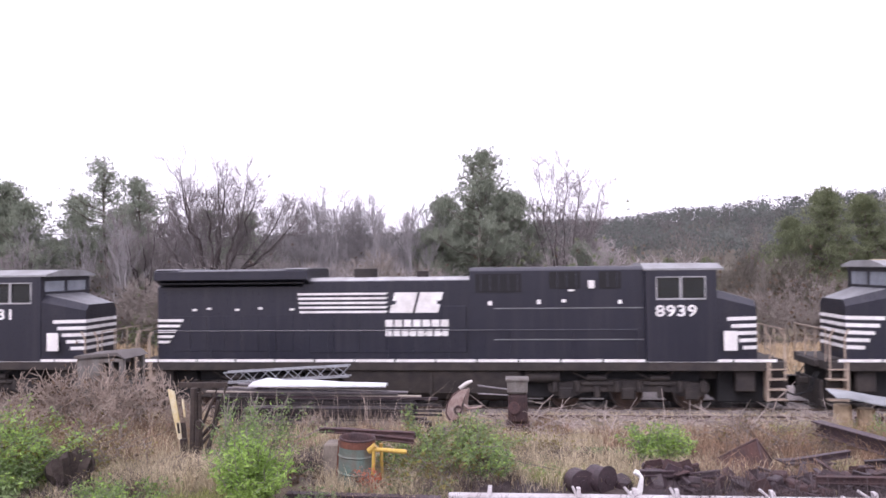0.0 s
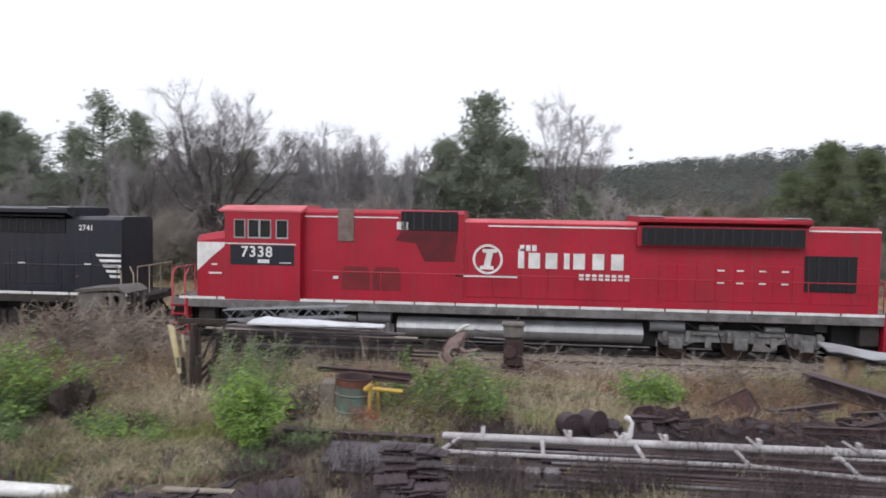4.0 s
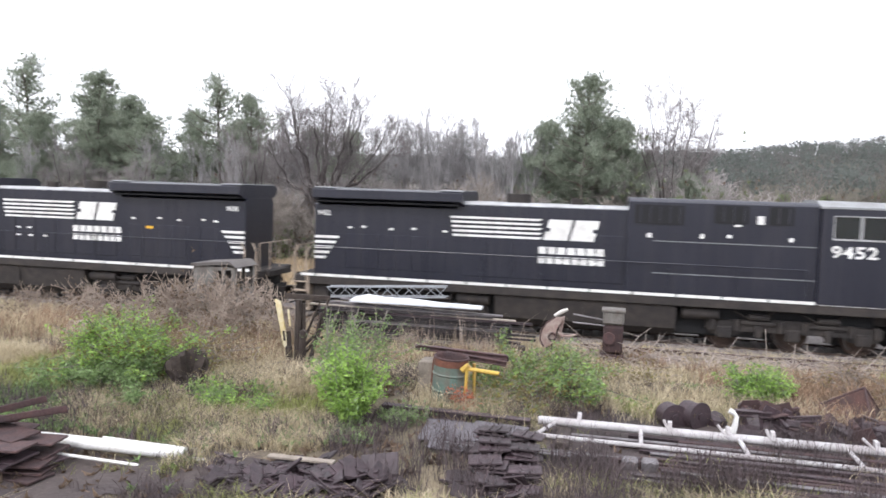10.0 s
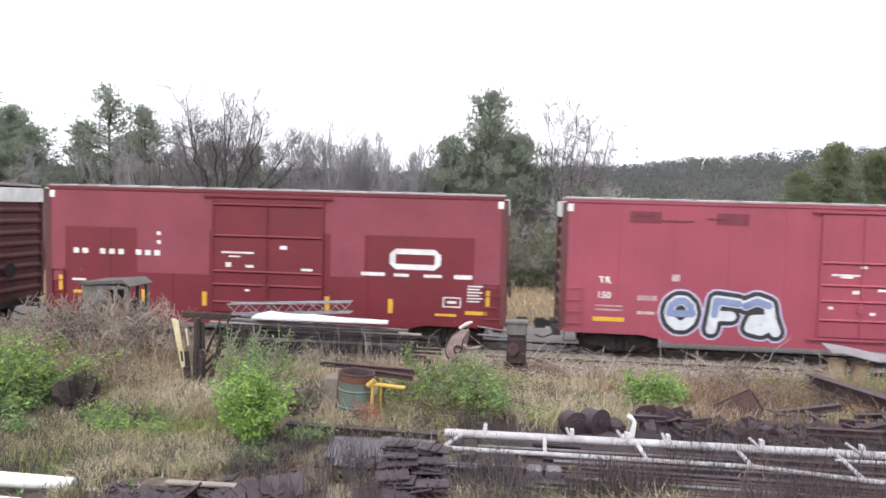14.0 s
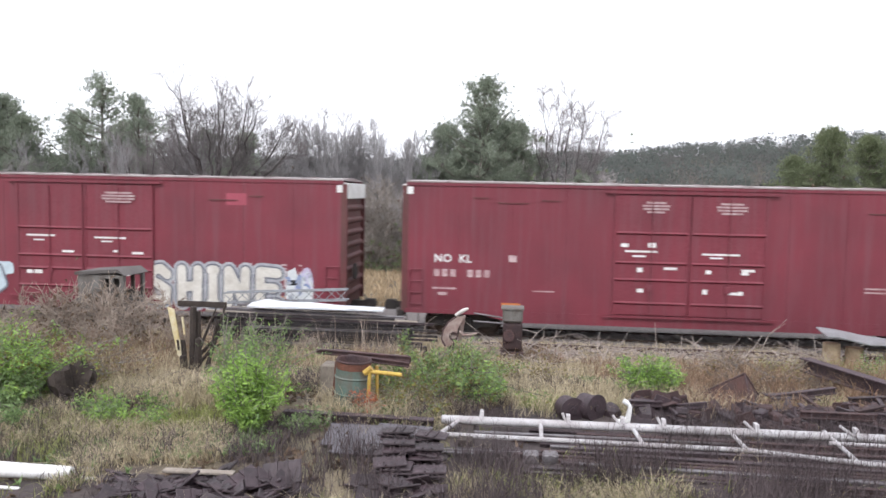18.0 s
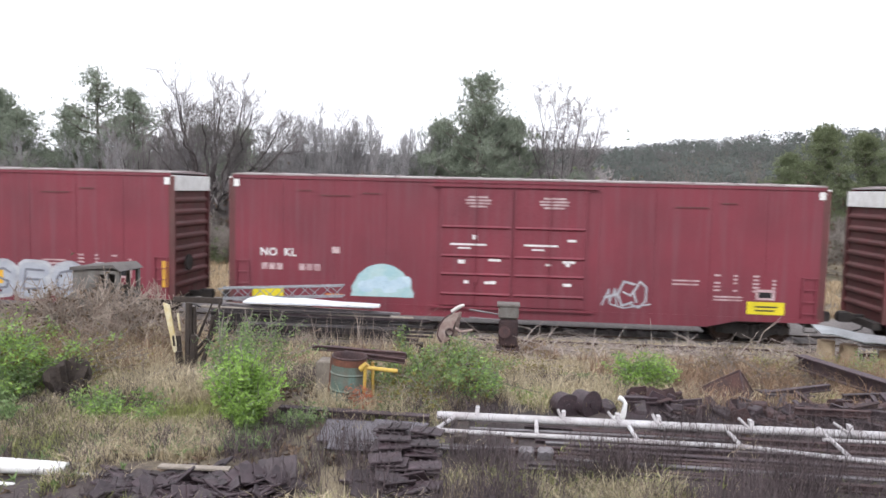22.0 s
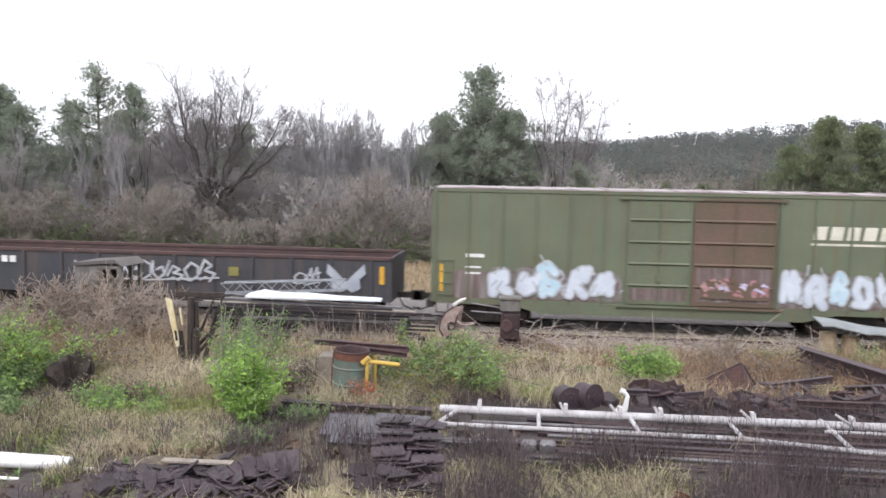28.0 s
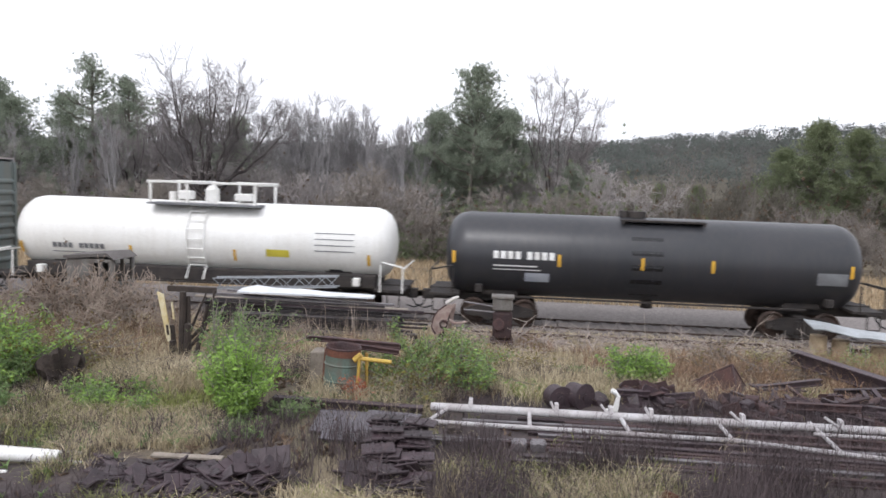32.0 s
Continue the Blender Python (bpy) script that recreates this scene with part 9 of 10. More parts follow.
def build_drum():
    z0 = lie(-2.72, 12.6)
    R, H = 0.3, 0.86
    prof = [(0.27, 0.02), (0.3, 0.0), (0.305, 0.03), (0.3, 0.05), (0.3, 0.27), (0.318, 0.29), (0.3, 0.31), (0.3, 0.55), (0.318, 0.57), (0.3, 0.59), (0.3, 0.83), (0.312, 0.85), (0.3, 0.87), (0.285, 0.86), (0.28, 0.8), (0.28, 0.62)]
    n = 28
    v, f = [], []
    for i in range(n):
        c, d = math.cos(6.2832 * i / n), math.sin(6.2832 * i / n)
        v += [(r * c, r * d, z) for r, z in prof]
    m = len(prof)
    for i in range(n):
        for j in range(m - 1):
            a, b = i * m + j, ((i + 1) % n) * m + j
            f.append((a, b, b + 1, a + 1))
    t = thing("oil_drum", "faded teal steel drum with rust streaks and an open top", "drum", at=pose(-2.7, 12.6, z0 - 0.03, 0, 3, 0))
    part("shell", Shape().add(v, f), DRUMGREEN, t)
    band = Shape()
    ring = [(0.306 * math.cos(6.2832 * i / 28), 0.306 * math.sin(6.2832 * i / 28)) for i in range(28)]
    band.add([(a, b, z) for z in (0.72, 0.84) for a, b in ring], [(i, (i + 1) % 28, 28 + (i + 1) % 28, 28 + i) for i in range(28)])
    part("rust_band", band, RUSTRED, t, "rusted band below the rim")
    lining, tiers = Shape(), ((0.275, 0.64), (0.276, 0.85), (0.285, 0.866), (0.3, 0.876), (0.316, 0.855), (0.308, 0.835))
    lining.add([(q * math.cos(6.2832 * i / 28), q * math.sin(6.2832 * i / 28), z) for q, z in tiers for i in range(28)], [(k * 28 + i, k * 28 + (i + 1) % 28, k * 28 + 28 + (i + 1) % 28, k * 28 + 28 + i) for k in range(5) for i in range(28)])
    part("lining", lining, RUST, t, "dark rusted rim and inside")
    part("fill", Shape().rod((0, 0, 0.6), (0, 0, 0.66), 0.278, 20), RUST, t)
    bar_thing("rusty_sheet", "red brown rusted sheet leaning on the drum", "sheet metal", Shape().box(-0.06, -0.012, 0, 0.08, 0.012, 0.78, 0.004), RUSTRED, pose(-3.02, 12.75, z0 - 0.05, -6, 4, 12))
    for k, (za, zb, y) in enumerate(((1.82, 1.75, 13.1), (1.79, 1.69, 13.25), (1.76, 1.66, 13.0))):
        m, L = along((-3.45 + 0.3 * k, y, za), (-1.75, y, zb))
        bar_thing("old_rail", "dark rusted rail lying over the weeds behind the drum", "rail", ibeam(L, 0.09, 0.09, 0.02), RUST, m, "rails behind the drum")
    for x in (-3.2,):
        bar_thing("trestle_block", "pale concrete block under the rails", "block", Shape().box(-0.14, -0.2, 0, 0.14, 0.2, 0.64, 0.02), GREYWOOD, pose(x, 13.15, z0 - 0.02))
    t = thing("yellow_pipe_stand", "mustard yellow bent pipe stand beside the drum", "pipe stand", at=pose(0, 12.35, 0))
    part("top_tube", Shape().rod((-2.4, 0, 1.72), (-1.78, 0, 1.68), 0.035, 10), MUSTARD, t)
    part("leg", Shape().rod((-2.33, 0, 1.72), (-2.36, 0, z0 - 0.1), 0.03, 10), MUSTARD, t)
    part("leg", Shape().rod((-2.28, 0.4, 1.72), (-2.26, 0.4, z0 - 0.1), 0.03, 10), MUSTARD, t)
    part("collar", Shape().rod((-2.42, 0, 1.68), (-2.3, 0, 1.78), 0.05, 8), MUSTARD, t)
    leafy("red_seedling", "small plant with red autumn leaves beside the drum", -2.36, 12.12, 0.42, 0.55, 420, [(REDLEAF, 1.0)], 51, 0.05, 8)
    z1 = lie(-0.63, 13.5)
    t = thing("old_valve", "rusted standing valve with a pale cap", "valve", at=pose(-0.63, 13.5, z1))
    part("body", Shape().rod((0, 0, -0.1), (0, 0, 0.38), 0.17, 12, 0.2).rod((-0.22, 0, 0.25), (0.22, 0, 0.25), 0.11, 10), RUST, t)
    part("cap", Shape().box(-0.15, -0.15, 0.38, 0.15, 0.15, 0.52, 0.03), TAN, t, "pale cap")
    part("stem", Shape().rod((0, 0, 0.5), (0, 0, 0.66), 0.09, 10), RUST, t)


def build_pipe_rack():
    t = thing("pipe_rack", "chalky white welded pipe rack with cross bars lying flat", "pipe rack", at=pose(0, 0, 0))
    part("main_pipe", Shape().rod((-1.02, 11.56, 1.2), (5.95, 11.62, 1.2), 0.066, 14), PIPEPAINT, t, "thick pale main pipe")
    part("side_pipe", Shape().rod((-0.95, 11.0, 1.14), (3.5, 10.95, 1.14), 0.035, 10).rod((3.5, 10.95, 1.14), (7.05, 10.22, 1.13), 0.035, 10), PIPEPAINT, t)
    part("inner_pipe", Shape().rod((-0.6, 11.3, 1.1), (3.6, 11.35, 1.1), 0.025, 8), GALV, t)
    part("bent_pipe", Shape().bent([(4.75, 11.35, 1.18), (6.0, 11.35, 1.18), (6.2, 11.25, 1.17), (6.3, 10.9, 1.14)], 0.028, 8), PIPEPAINT, t)
    for a, b in (((-0.75, 11.5), (-0.98, 11.05)), ((0.53, 11.58), (0.52, 11.0)), ((1.93, 11.65), (1.99, 10.98)), ((3.4, 11.75), (3.46, 10.95)), ((4.88, 11.85), (4.86, 10.68))):
        part("cross_bar", Shape().rod((*a, 1.2), (*b, 1.15), 0.032, 8), PIPEPAINT, t)
    for x, dx in ((-0.42, 0.03), (0.92, -0.06), (1.75, -0.12), (2.37, -0.06), (3.75, -0.15), (5.2, -0.2)):
        part("lug", Shape().loft([(x, [(11.5, 1.24), (11.6, 1.24), (11.62 + 0.05, 1.35), (11.55, 1.35)]), (x + 0.06, [(11.5, 1.24), (11.6, 1.24), (11.62 + 0.05, 1.35), (11.55, 1.35)])]).rod((x, 11.55, 1.24), (x + dx, 11.62, 1.37), 0.022, 6), PIPEPAINT, t)
    for x in (-0.6, 2.6, 5.4):
        bar_thing("rack_block", "dark timber under the pipe rack", "timber", Shape().box(-0.1, 10.75, 0, 0.1, 11.9, 0.1, 0.01), OLDWOOD, pose(x, 0, lie(x, 11.3) - 0.0))
    rng = random.Random(4)
    for k in range(17):
        y = 9.75 + 0.11 * k + rng.uniform(-0.03, 0.03)
        x0, x1 = rng.uniform(0.0, 1.2), rng.uniform(5.0, 7.4)
        z = max(lie(x0, y), lie(x1, y)) + 0.0
        m, L = along((x0, y, z), (x1, y - rng.uniform(-0.1, 0.25), z + rng.uniform(-0.02, 0.02)))
        bar_thing("old_rail", "dark rusted rail lying under the pipe rack", "rail", ibeam(L, 0.1, 0.08, 0.02), (PURPLERUST, RUST, PURPLERUST, GALV, PURPLERUST, RUST, RUST)[k % 7], m, "rails under the pipe rack")
    for x in (0.35, 0.62):
        bar_thing("bearing_block", "grey cast block beside the rails", "block", Shape().box(-0.11, -0.1, 0, 0.11, 0.1, 0.17, 0.03).rod((0, -0.11, 0.1), (0, 0.11, 0.1), 0.06, 10), GALV, pose(x, 10.35, lie(x, 10.35)), "cast blocks")
    m, L = along((7.15, 11.9, 1.25), (7.35, 11.2, 0.95))
    bar_thing("white_stake", "leaning white painted stake", "stake", Shape().rod((0, 0, 0), (L, 0, 0), 0.03, 8), PIPEPAINT, m)
    # rollers, white bracket
    for x, r, s in ((1.04, 0.2, 1), (1.38, 0.21, 2)):
        z = lie(x, 12.6)
        bar_thing("rusted_roller", "dark brown rusted roller lying in the weeds", "roller", Shape().rod((0, -0.16, r - 0.02), (0, 0.16, r - 0.02), r, 20).rod((0, -0.2, r), (0, 0.2, r), 0.06, 10).rod((0, -0.17, r), (0, -0.15, r), r + 0.02, 20), PURPLERUST, pose(x, 12.6, z, 0, 0, 20 * s), "rusted rollers")
    z = lie(1.95, 12.3)
    t = thing("white_bracket", "white painted bent bracket standing in scrap", "bracket", at=pose(1.95, 12.3, z + 0.02) @ Matrix.Diagonal((0.7, 0.7, 0.7, 1)))
    part("arm", Shape().slab([(-0.2, -0.03), (0.04, -0.06), (0.09, 0.12), (0.12, 0.42), (0.05, 0.44), (-0.02, 0.16), (-0.2, 0.08)], -0.06, 0.05), WHITE, t)
    part("knob", Shape().rod((-0.08, 0, 0.55), (0.02, 0, 0.5), 0.06, 10).rod((0.02, 0, 0.5), (0.07, 0, 0.42), 0.045, 8), WHITE, t)
    for x, y, r in ((2.3, 12.7, 0.3), (1.75, 12.75, 0.22), (2.6, 12.9, 0.25)):
        lump("scrap_casting", "dark rusted lumpy casting among weeds", x, y, lie(x, y), r, r, r * 1.1, PURPLERUST, "scrap", int(x * 10), 0.35, 2)
    bar_thing("rust_triangle", "red rusted triangular plate sticking up", "scrap plate", Shape().slab([(-0.17, -0.05), (0.2, -0.05), (0.1, 0.12), (-0.02, 0.17)], -0.02, 0.0), RUSTRED, pose(2.05, 8.75, lie(2.05, 8.75), 12, 0, 0) @ Matrix.Diagonal((1.35, 1, 1.5, 1)))


def tie_plate():
    s = Shape()
    s.box(-0.14, -0.09, 0, 0.14, 0.09, 0.018, 0.005)
    s.box(-0.045, -0.09, 0.018, -0.03, 0.09, 0.03).box(0.03, -0.09, 0.018, 0.045, 0.09, 0.03)
    return s


def build_plates():
    rng = random.Random(21)
    heap = thing("tie_plate_heap", "heap of purple brown rusted steel tie plates", "scrap heap", at=pose(0, 0, 0))
    first = part("tie_plate", tie_plate(), PURPLERUST, heap)
    me = first.data
    n = 0

    def put(x, y, z, rx, ry, rz, parent, size=1.0):
        nonlocal n
        ob = first if n == 0 else new("tie_plate", me)
        ob.parent = parent
        ob.location, ob.rotation_euler, ob.scale = (x, y, z), tuple(radians(a) for a in (rx, ry, rz)), (size, size, size)
        n += 1

    def mound(x, y):
        return 0.07 * math.exp(-((x + 3.7) / 0.9) ** 2 - ((y - 8.5) / 0.42) ** 2) + 0.19 * math.exp(-((x + 2.85) / 0.3) ** 2 - ((y - 8.8) / 0.3) ** 2)

    core = Shape()
    gx, gy = [(-5.1 + 0.2 * i) for i in range(13)], [(7.85 + 0.15 * j) for j in range(12)]
    core.add([(x, y, lie(x, y) - 0.06 + 0.9 * mound(x, y)) for y in gy for x in gx], [(j * 13 + i, j * 13 + i + 1, (j + 1) * 13 + i + 1, (j + 1) * 13 + i) for j in range(11) for i in range(12)])
    part("core", core, RUST, heap)
    for k in range(120):
        x, y = rng.gauss(-3.7, 0.6), rng.gauss(8.45, 0.28)
        if not (-4.9 < x < -2.6 and 7.9 < y < 9.4):
            continue
        z = lie(x, y) + mound(x, y) * rng.uniform(0.85, 1.08)
        put(x, y, z, rng.gauss(-6, 15), rng.gauss(0, 15), rng.uniform(-60, 75), heap, rng.uniform(1.25, 1.9))
    for x, y, dz, rx, ry, rz in ((-2.95, 8.75, 0.3, 30, 10, 30), (-2.75, 8.85, 0.34, 46, -8, 10), (-2.6, 8.7, 0.24, 16, 30, 0), (-3.2, 8.7, 0.24, 20, -20, 50)):
        put(x, y, lie(x, y) + dz - 0.1, rx, ry, rz, heap, 1.7)
    stack = thing("tie_plate_stack", "stepped stacks of rusted steel tie plates", "scrap stack", at=pose(0, 0, 0))
    for cx, cy, rows, hgt in ((-1.3, 10.15, 2, 9), (-1.27, 9.72, 2, 8), (-1.22, 9.3, 2, 6), (-1.18, 8.9, 2, 4)):
        for r in range(rows):
            for h in range(hgt - (r % 2)):
                put(cx - 0.21 + 0.43 * r + rng.uniform(-0.06, 0.06), cy + rng.uniform(-0.06, 0.06), lie(cx, cy) + 0.02 + 0.05 * h, rng.gauss(0, 3), rng.gauss(0, 4), rng.gauss(0, 9), stack, 1.55)
    for k in range(26):
        put(rng.uniform(-1.95, -0.9), rng.uniform(8.4, 9.3), lie(-1.5, 8.8) + rng.uniform(0.0, 0.14), rng.gauss(-8, 14), rng.gauss(0, 14), rng.uniform(-30, 30), stack, 1.4)
    # flat plates and strips by the stack
    z = lie(-2.0, 11.0)
    for k, (x0, y0, x1, y1, dz, g) in enumerate(((-2.72, 10.5, -1.9, 11.4, 0.05, 3), (-2.0, 10.55, -1.15, 11.42, 0.075, -2), (-2.5, 10.2, -1.4, 10.5, 0.03, 1))):
        cx, cy = (x0 + x1) / 2, (y0 + y1) / 2
        bar_thing("steel_plate", "flat blue grey steel plate on the ground", "steel plate", Shape().box(x0 - cx, y0 - cy, 0, x1 - cx, y1 - cy, 0.02, 0.005), SLATE, pose(cx, cy, z + dz, 2, 1, g), "flat steel plates")
    m, L = along((-3.6, 11.66, z + 0.02), (-1.15, 11.62, z + 0.0))
    bar_thing("steel_beam", "dark rusted beam lying behind the plates", "steel beam", ibeam(L, 0.16, 0.16, 0.025), PURPLERUST, m)
    for k in range(4):
        m, L = along((-2.3 + 0.2 * k, 10.3 + 0.05 * k, z + 0.1), (-0.4 + 0.3 * k, 10.32 + 0.07 * k, z + 0.09))
        bar_thing("steel_strip", "long narrow steel strip across the plates", "steel strip", Shape().box(0, -0.03, 0, L, 0.03, 0.012), (GALV, PURPLERUST)[k % 2], m, "steel strips")
    # left hand pipes and stack
    for p, q, r in (((-9.2, 8.52, 1.2), (-5.45, 8.78, 1.12), 0.085), ((-7.6, 8.9, 1.1), (-5.6, 8.95, 1.08), 0.05), ((-7.3, 8.6, 1.16), (-5.2, 8.85, 1.04), 0.02), ((-7.2, 8.3, 1.12), (-5.9, 8.42, 1.04), 0.022), ((-6.9, 9.05, 1.1), (-5.35, 9.1, 1.06), 0.025)):
        m, L = along(p, q)
        bar_thing("plastic_pipe", "white plastic pipe lying in the dry grass" if r > 0.06 else "thin pale pipe lying in the dry grass", "pipe", Shape().rod((0, 0, 0), (L, 0, 0), r, 16), PVC, m, "white pipes")
    st = thing("plate_pile", "layered pile of dark rusted flat plates", "scrap pile", at=pose(0, 0, 0))
    for k in range(40):
        h = k // 4
        x = -8.05 + rng.uniform(-0.9, 0.75) * (1 - 0.03 * h)
        y = 7.95 + rng.uniform(-0.45, 0.35)
        ob = part("plate", Shape().box(-0.55, -0.22, 0, 0.55, 0.22, 0.03, 0.005), (PURPLERUST, RUST)[k % 2], st) if k < 2 else new("plate", pl[k % 2])
        if k == 0:
            pl = [ob.data]
        elif k == 1:
            pl.append(ob.data)
        ob.parent = st
        ob.location, ob.rotation_euler = (x, y, 1.0 + 0.045 * h), (radians(rng.gauss(0, 3)), radians(rng.gauss(0, 3)), radians(rng.uniform(-14, 14)))
    for p, q in (((-8.6, 8.0, 1.4), (-7.55, 8.75, 1.66)), ((-8.2, 7.9, 1.46), (-7.1, 8.6, 1.6)), ((-8.9, 8.15, 1.45), (-7.6, 8.3, 1.5))):
        m, L = along(p, q)
        bar_thing("steel_angle", "rusted steel angle resting on the plate pile", "steel angle", Shape().box(0, -0.07, 0, L, 0.07, 0.02).box(0, -0.07, 0, L, -0.05, 0.09), RUST, m, "angles on the plate pile")
    m, L = along((-4.3, 8.9, 1.17), (-3.4, 8.95, 1.16))
    bar_thing("pale_board", "pale grey board lying across the plate heap", "board", Shape().box(0, -0.06, 0, L, 0.06, 0.03, 0.005), GREYWOOD, m)


def build_right_scrap():
    m, L = along((6.5, 17.0, 1.0), (8.4, 9.8, 1.2))
    t = bar_thing("girder", "long dark rusted girder raised across the scrap", "girder", ibeam(L, 0.3, 0.26, 0.03), PURPLERUST, m)
    for d in (0.6, 3.2, 6.2):
        p = Vector((6.5, 17.0, 1.0)).lerp(Vector((8.4, 9.8, 1.2)), d / L)
        g = lie(p.x, p.y)
        bar_thing("steel_trestle", "rusted steel trestle carrying the girder", "trestle", Shape().box(-0.1, -0.15, -0.05, 0.1, 0.15, p.z - g, 0.01), RUST, pose(p.x, p.y, g), "girder supports")
    rng = random.Random(33)
    for k in range(22):
        x, y = rng.uniform(5.2, 9.0), rng.uniform(12.3, 14.2)
        ln = rng.uniform(0.5, 1.6)
        z = lie(x, y) + rng.uniform(0.05, 0.3)
        a = rng.uniform(-0.5, 0.5)
        m, L = along((x - ln / 2, y, z), (x + ln / 2, y + a, z + rng.uniform(-0.1, 0.16)))
        sh = ibeam(L, 0.12, 0.1, 0.02) if k % 3 else Shape().box(0, -0.2, 0, L, 0.2, 0.025, 0.005)
        bar_thing("scrap_bar", "rusted steel bar in the scrap bed", "scrap bar", sh, (PURPLERUST, RUST, PURPLERUST)[k % 3], m, "scrap bars")
    for x, y, r, s in ((3.6, 13.3, 0.3, 1), (4.6, 13.0, 0.32, 2), (5.8, 13.4, 0.36, 3), (6.9, 12.9, 0.3, 4), (8.1, 13.2, 0.4, 5), (5.2, 12.6, 0.26, 6), (8.7, 10.5, 0.45, 7), (9.4, 11.2, 0.5, 8), (9.0, 9.4, 0.4, 9)):
        lump("scrap_casting", "dark rusted lumpy casting in the scrap bed", x, y, lie(x, y) - 0.05, r * 1.4, r, r * 0.8, (PURPLERUST, RUST, OLDWOOD)[s % 3], "scrap", s, 0.7, 3)
    bed = thing("scrap_bed", "low heap of dark purple brown rusted steel scrap", "scrap heap", at=pose(0, 0, 0))
    hump = lambda x, y: 0.36 * math.exp(-((x - 2.5) / 0.5) ** 2 - ((y - 12.75) / 0.4) ** 2) + 0.2 * math.exp(-((x - 4.0) / 0.9) ** 2 - ((y - 12.7) / 0.5) ** 2) + 0.24 * math.exp(-((x - 6.6) / 1.9) ** 2 - ((y - 13.0) / 0.8) ** 2) + 0.2 * math.exp(-((x - 8.2) / 1.4) ** 2 - ((y - 11.4) / 1.0) ** 2)
    core = Shape()
    gx, gy = [1.9 + 0.2 * i for i in range(38)], [10.4 + 0.2 * j for j in range(21)]
    core.add([(x, y, lie(x, y) - 0.07 + hump(x, y) * (1 + 0.5 * noise.noise(Vector((x * 3, y * 3, 1))))) for y in gy for x in gx], [(j * 38 + i, j * 38 + i + 1, (j + 1) * 38 + i + 1, (j + 1) * 38 + i) for j in range(20) for i in range(37)])
    part("core", core, PURPLERUST, bed, smooth=False)
    forms = [Shape().box(-0.2, -0.13, 0, 0.2, 0.13, 0.02, 0.004), ibeam(0.55, 0.1, 0.08, 0.02), Shape().rod((-0.2, 0, 0.06), (0.2, 0, 0.06), 0.06, 9), Shape().box(-0.1, -0.08, 0, 0.12, 0.08, 0.12, 0.02), Shape().box(-0.34, -0.03, 0, 0.34, 0.03, 0.05, 0.006), Shape().slab([(-0.2, 0), (0.2, 0), (0.14, 0.16), (-0.1, 0.24)], -0.012, 0.012)]
    kinds = [None] * 12
    k = 0
    while k < 250:
        x, y = rng.uniform(2.0, 9.2), rng.uniform(10.9, 14.2)
        if hump(x, y) < rng.uniform(0.07, 0.3):
            continue
        j = rng.randrange(12)
        if kinds[j] is None:
            ob = part("scrap_piece", forms[j % 6], (PURPLERUST, RUST)[j // 6], bed)
            kinds[j] = ob.data
        else:
            ob = new("scrap_piece", kinds[j])
            ob.parent = bed
        ob.location = (x, y, lie(x, y) - 0.05 + hump(x, y) * rng.uniform(0.9, 1.2))
        ob.rotation_euler = (radians(rng.gauss(0, 9)), radians(rng.gauss(0, 9)), radians(rng.uniform(0, 180)))
        k += 1
    s = Shape()
    s.loft([(3.42, [(13.9, 0.6), (15.0, 0.6), (14.5, 0.88)]), (4.08, [(13.5, 0.55), (15.2, 0.55), (14.4, 1.28)]), (4.42, [(13.45, 0.55), (15.2, 0.55), (14.35, 1.46)]), (4.74, [(13.9, 0.55), (15.0, 0.55), (14.5, 1.02)])])
    t = thing("rusted_hopper", "crumpled red rusted sheet hopper lying on its side", "hopper", at=pose(0, 0, 0.02))
    part("shell", s, HOPPERRUST, t, smooth=False)
    part("lip", Shape().rod((3.42, 14.5, 0.89), (4.42, 14.35, 1.47), 0.02, 6).rod((4.42, 14.35, 1.47), (4.74, 14.5, 1.03), 0.02, 6).rod((4.42, 14.35, 1.47), (4.42, 13.5, 0.6), 0.018, 6), RUST, t)
    m, L = along((8.4, 20.95, 1.2), (11.9, 20.95, 0.72), 9)
    sh = Shape()
    sh.loft([(L * k / 12, [(-0.4 + 0.04 * (k % 2), 0.03 * math.sin(k * 1.3)), (0.4, 0.02 * math.sin(k)), (0.4, 0.03 + 0.02 * math.sin(k)), (-0.4 + 0.04 * (k % 2), 0.03 + 0.03 * math.sin(k * 1.3))]) for k in range(13)])
    bar_thing("tin_sheet", "pale bent tin sheet propped on sawn logs", "sheet metal", sh, surface("pale_tin", (0.44, 0.47, 0.49), (0.32, 0.34, 0.35), rough=0.4, metal=0.5, scale=2), m)
    for x, z in ((8.75, 0.9), (9.35, 0.8), (10.4, 0.66), (10.9, 0.56)):
        g = lie(x, 21.0)
        bar_thing("sawn_log", "short tan sawn log standing under the tin", "log", Shape().rod((0, 0, -0.05), (0, 0, z - g), 0.24, 12, 0.22), TAN, pose(x, 21.1, g), "sawn logs")
    # spare rail on blocks along the track, and dead brush
    for y, z in ((23.35, 0.0), (23.0, -0.06)):
        m, L = along((-1.0, y, z - 0.04), (16.0, y, z))
        bar_thing("spare_rail", "spare rusted rail laid along the track", "rail", ibeam(L, 0.15, 0.12, 0.03), RUST, m, "spare rails")
    k = 0.0
    while k < 15:
        bar_thing("cut_tie", "old cut tie end under the spare rails", "timber", Shape().box(-0.1, -0.45, -0.12, 0.1, 0.45, 0.02, 0.015), TIE, pose(k, 23.1, -0.13, 0, 0, rng.uniform(-6, 6)), "cut ties")
        k += rng.uniform(0.8, 1.3)
    segs = []
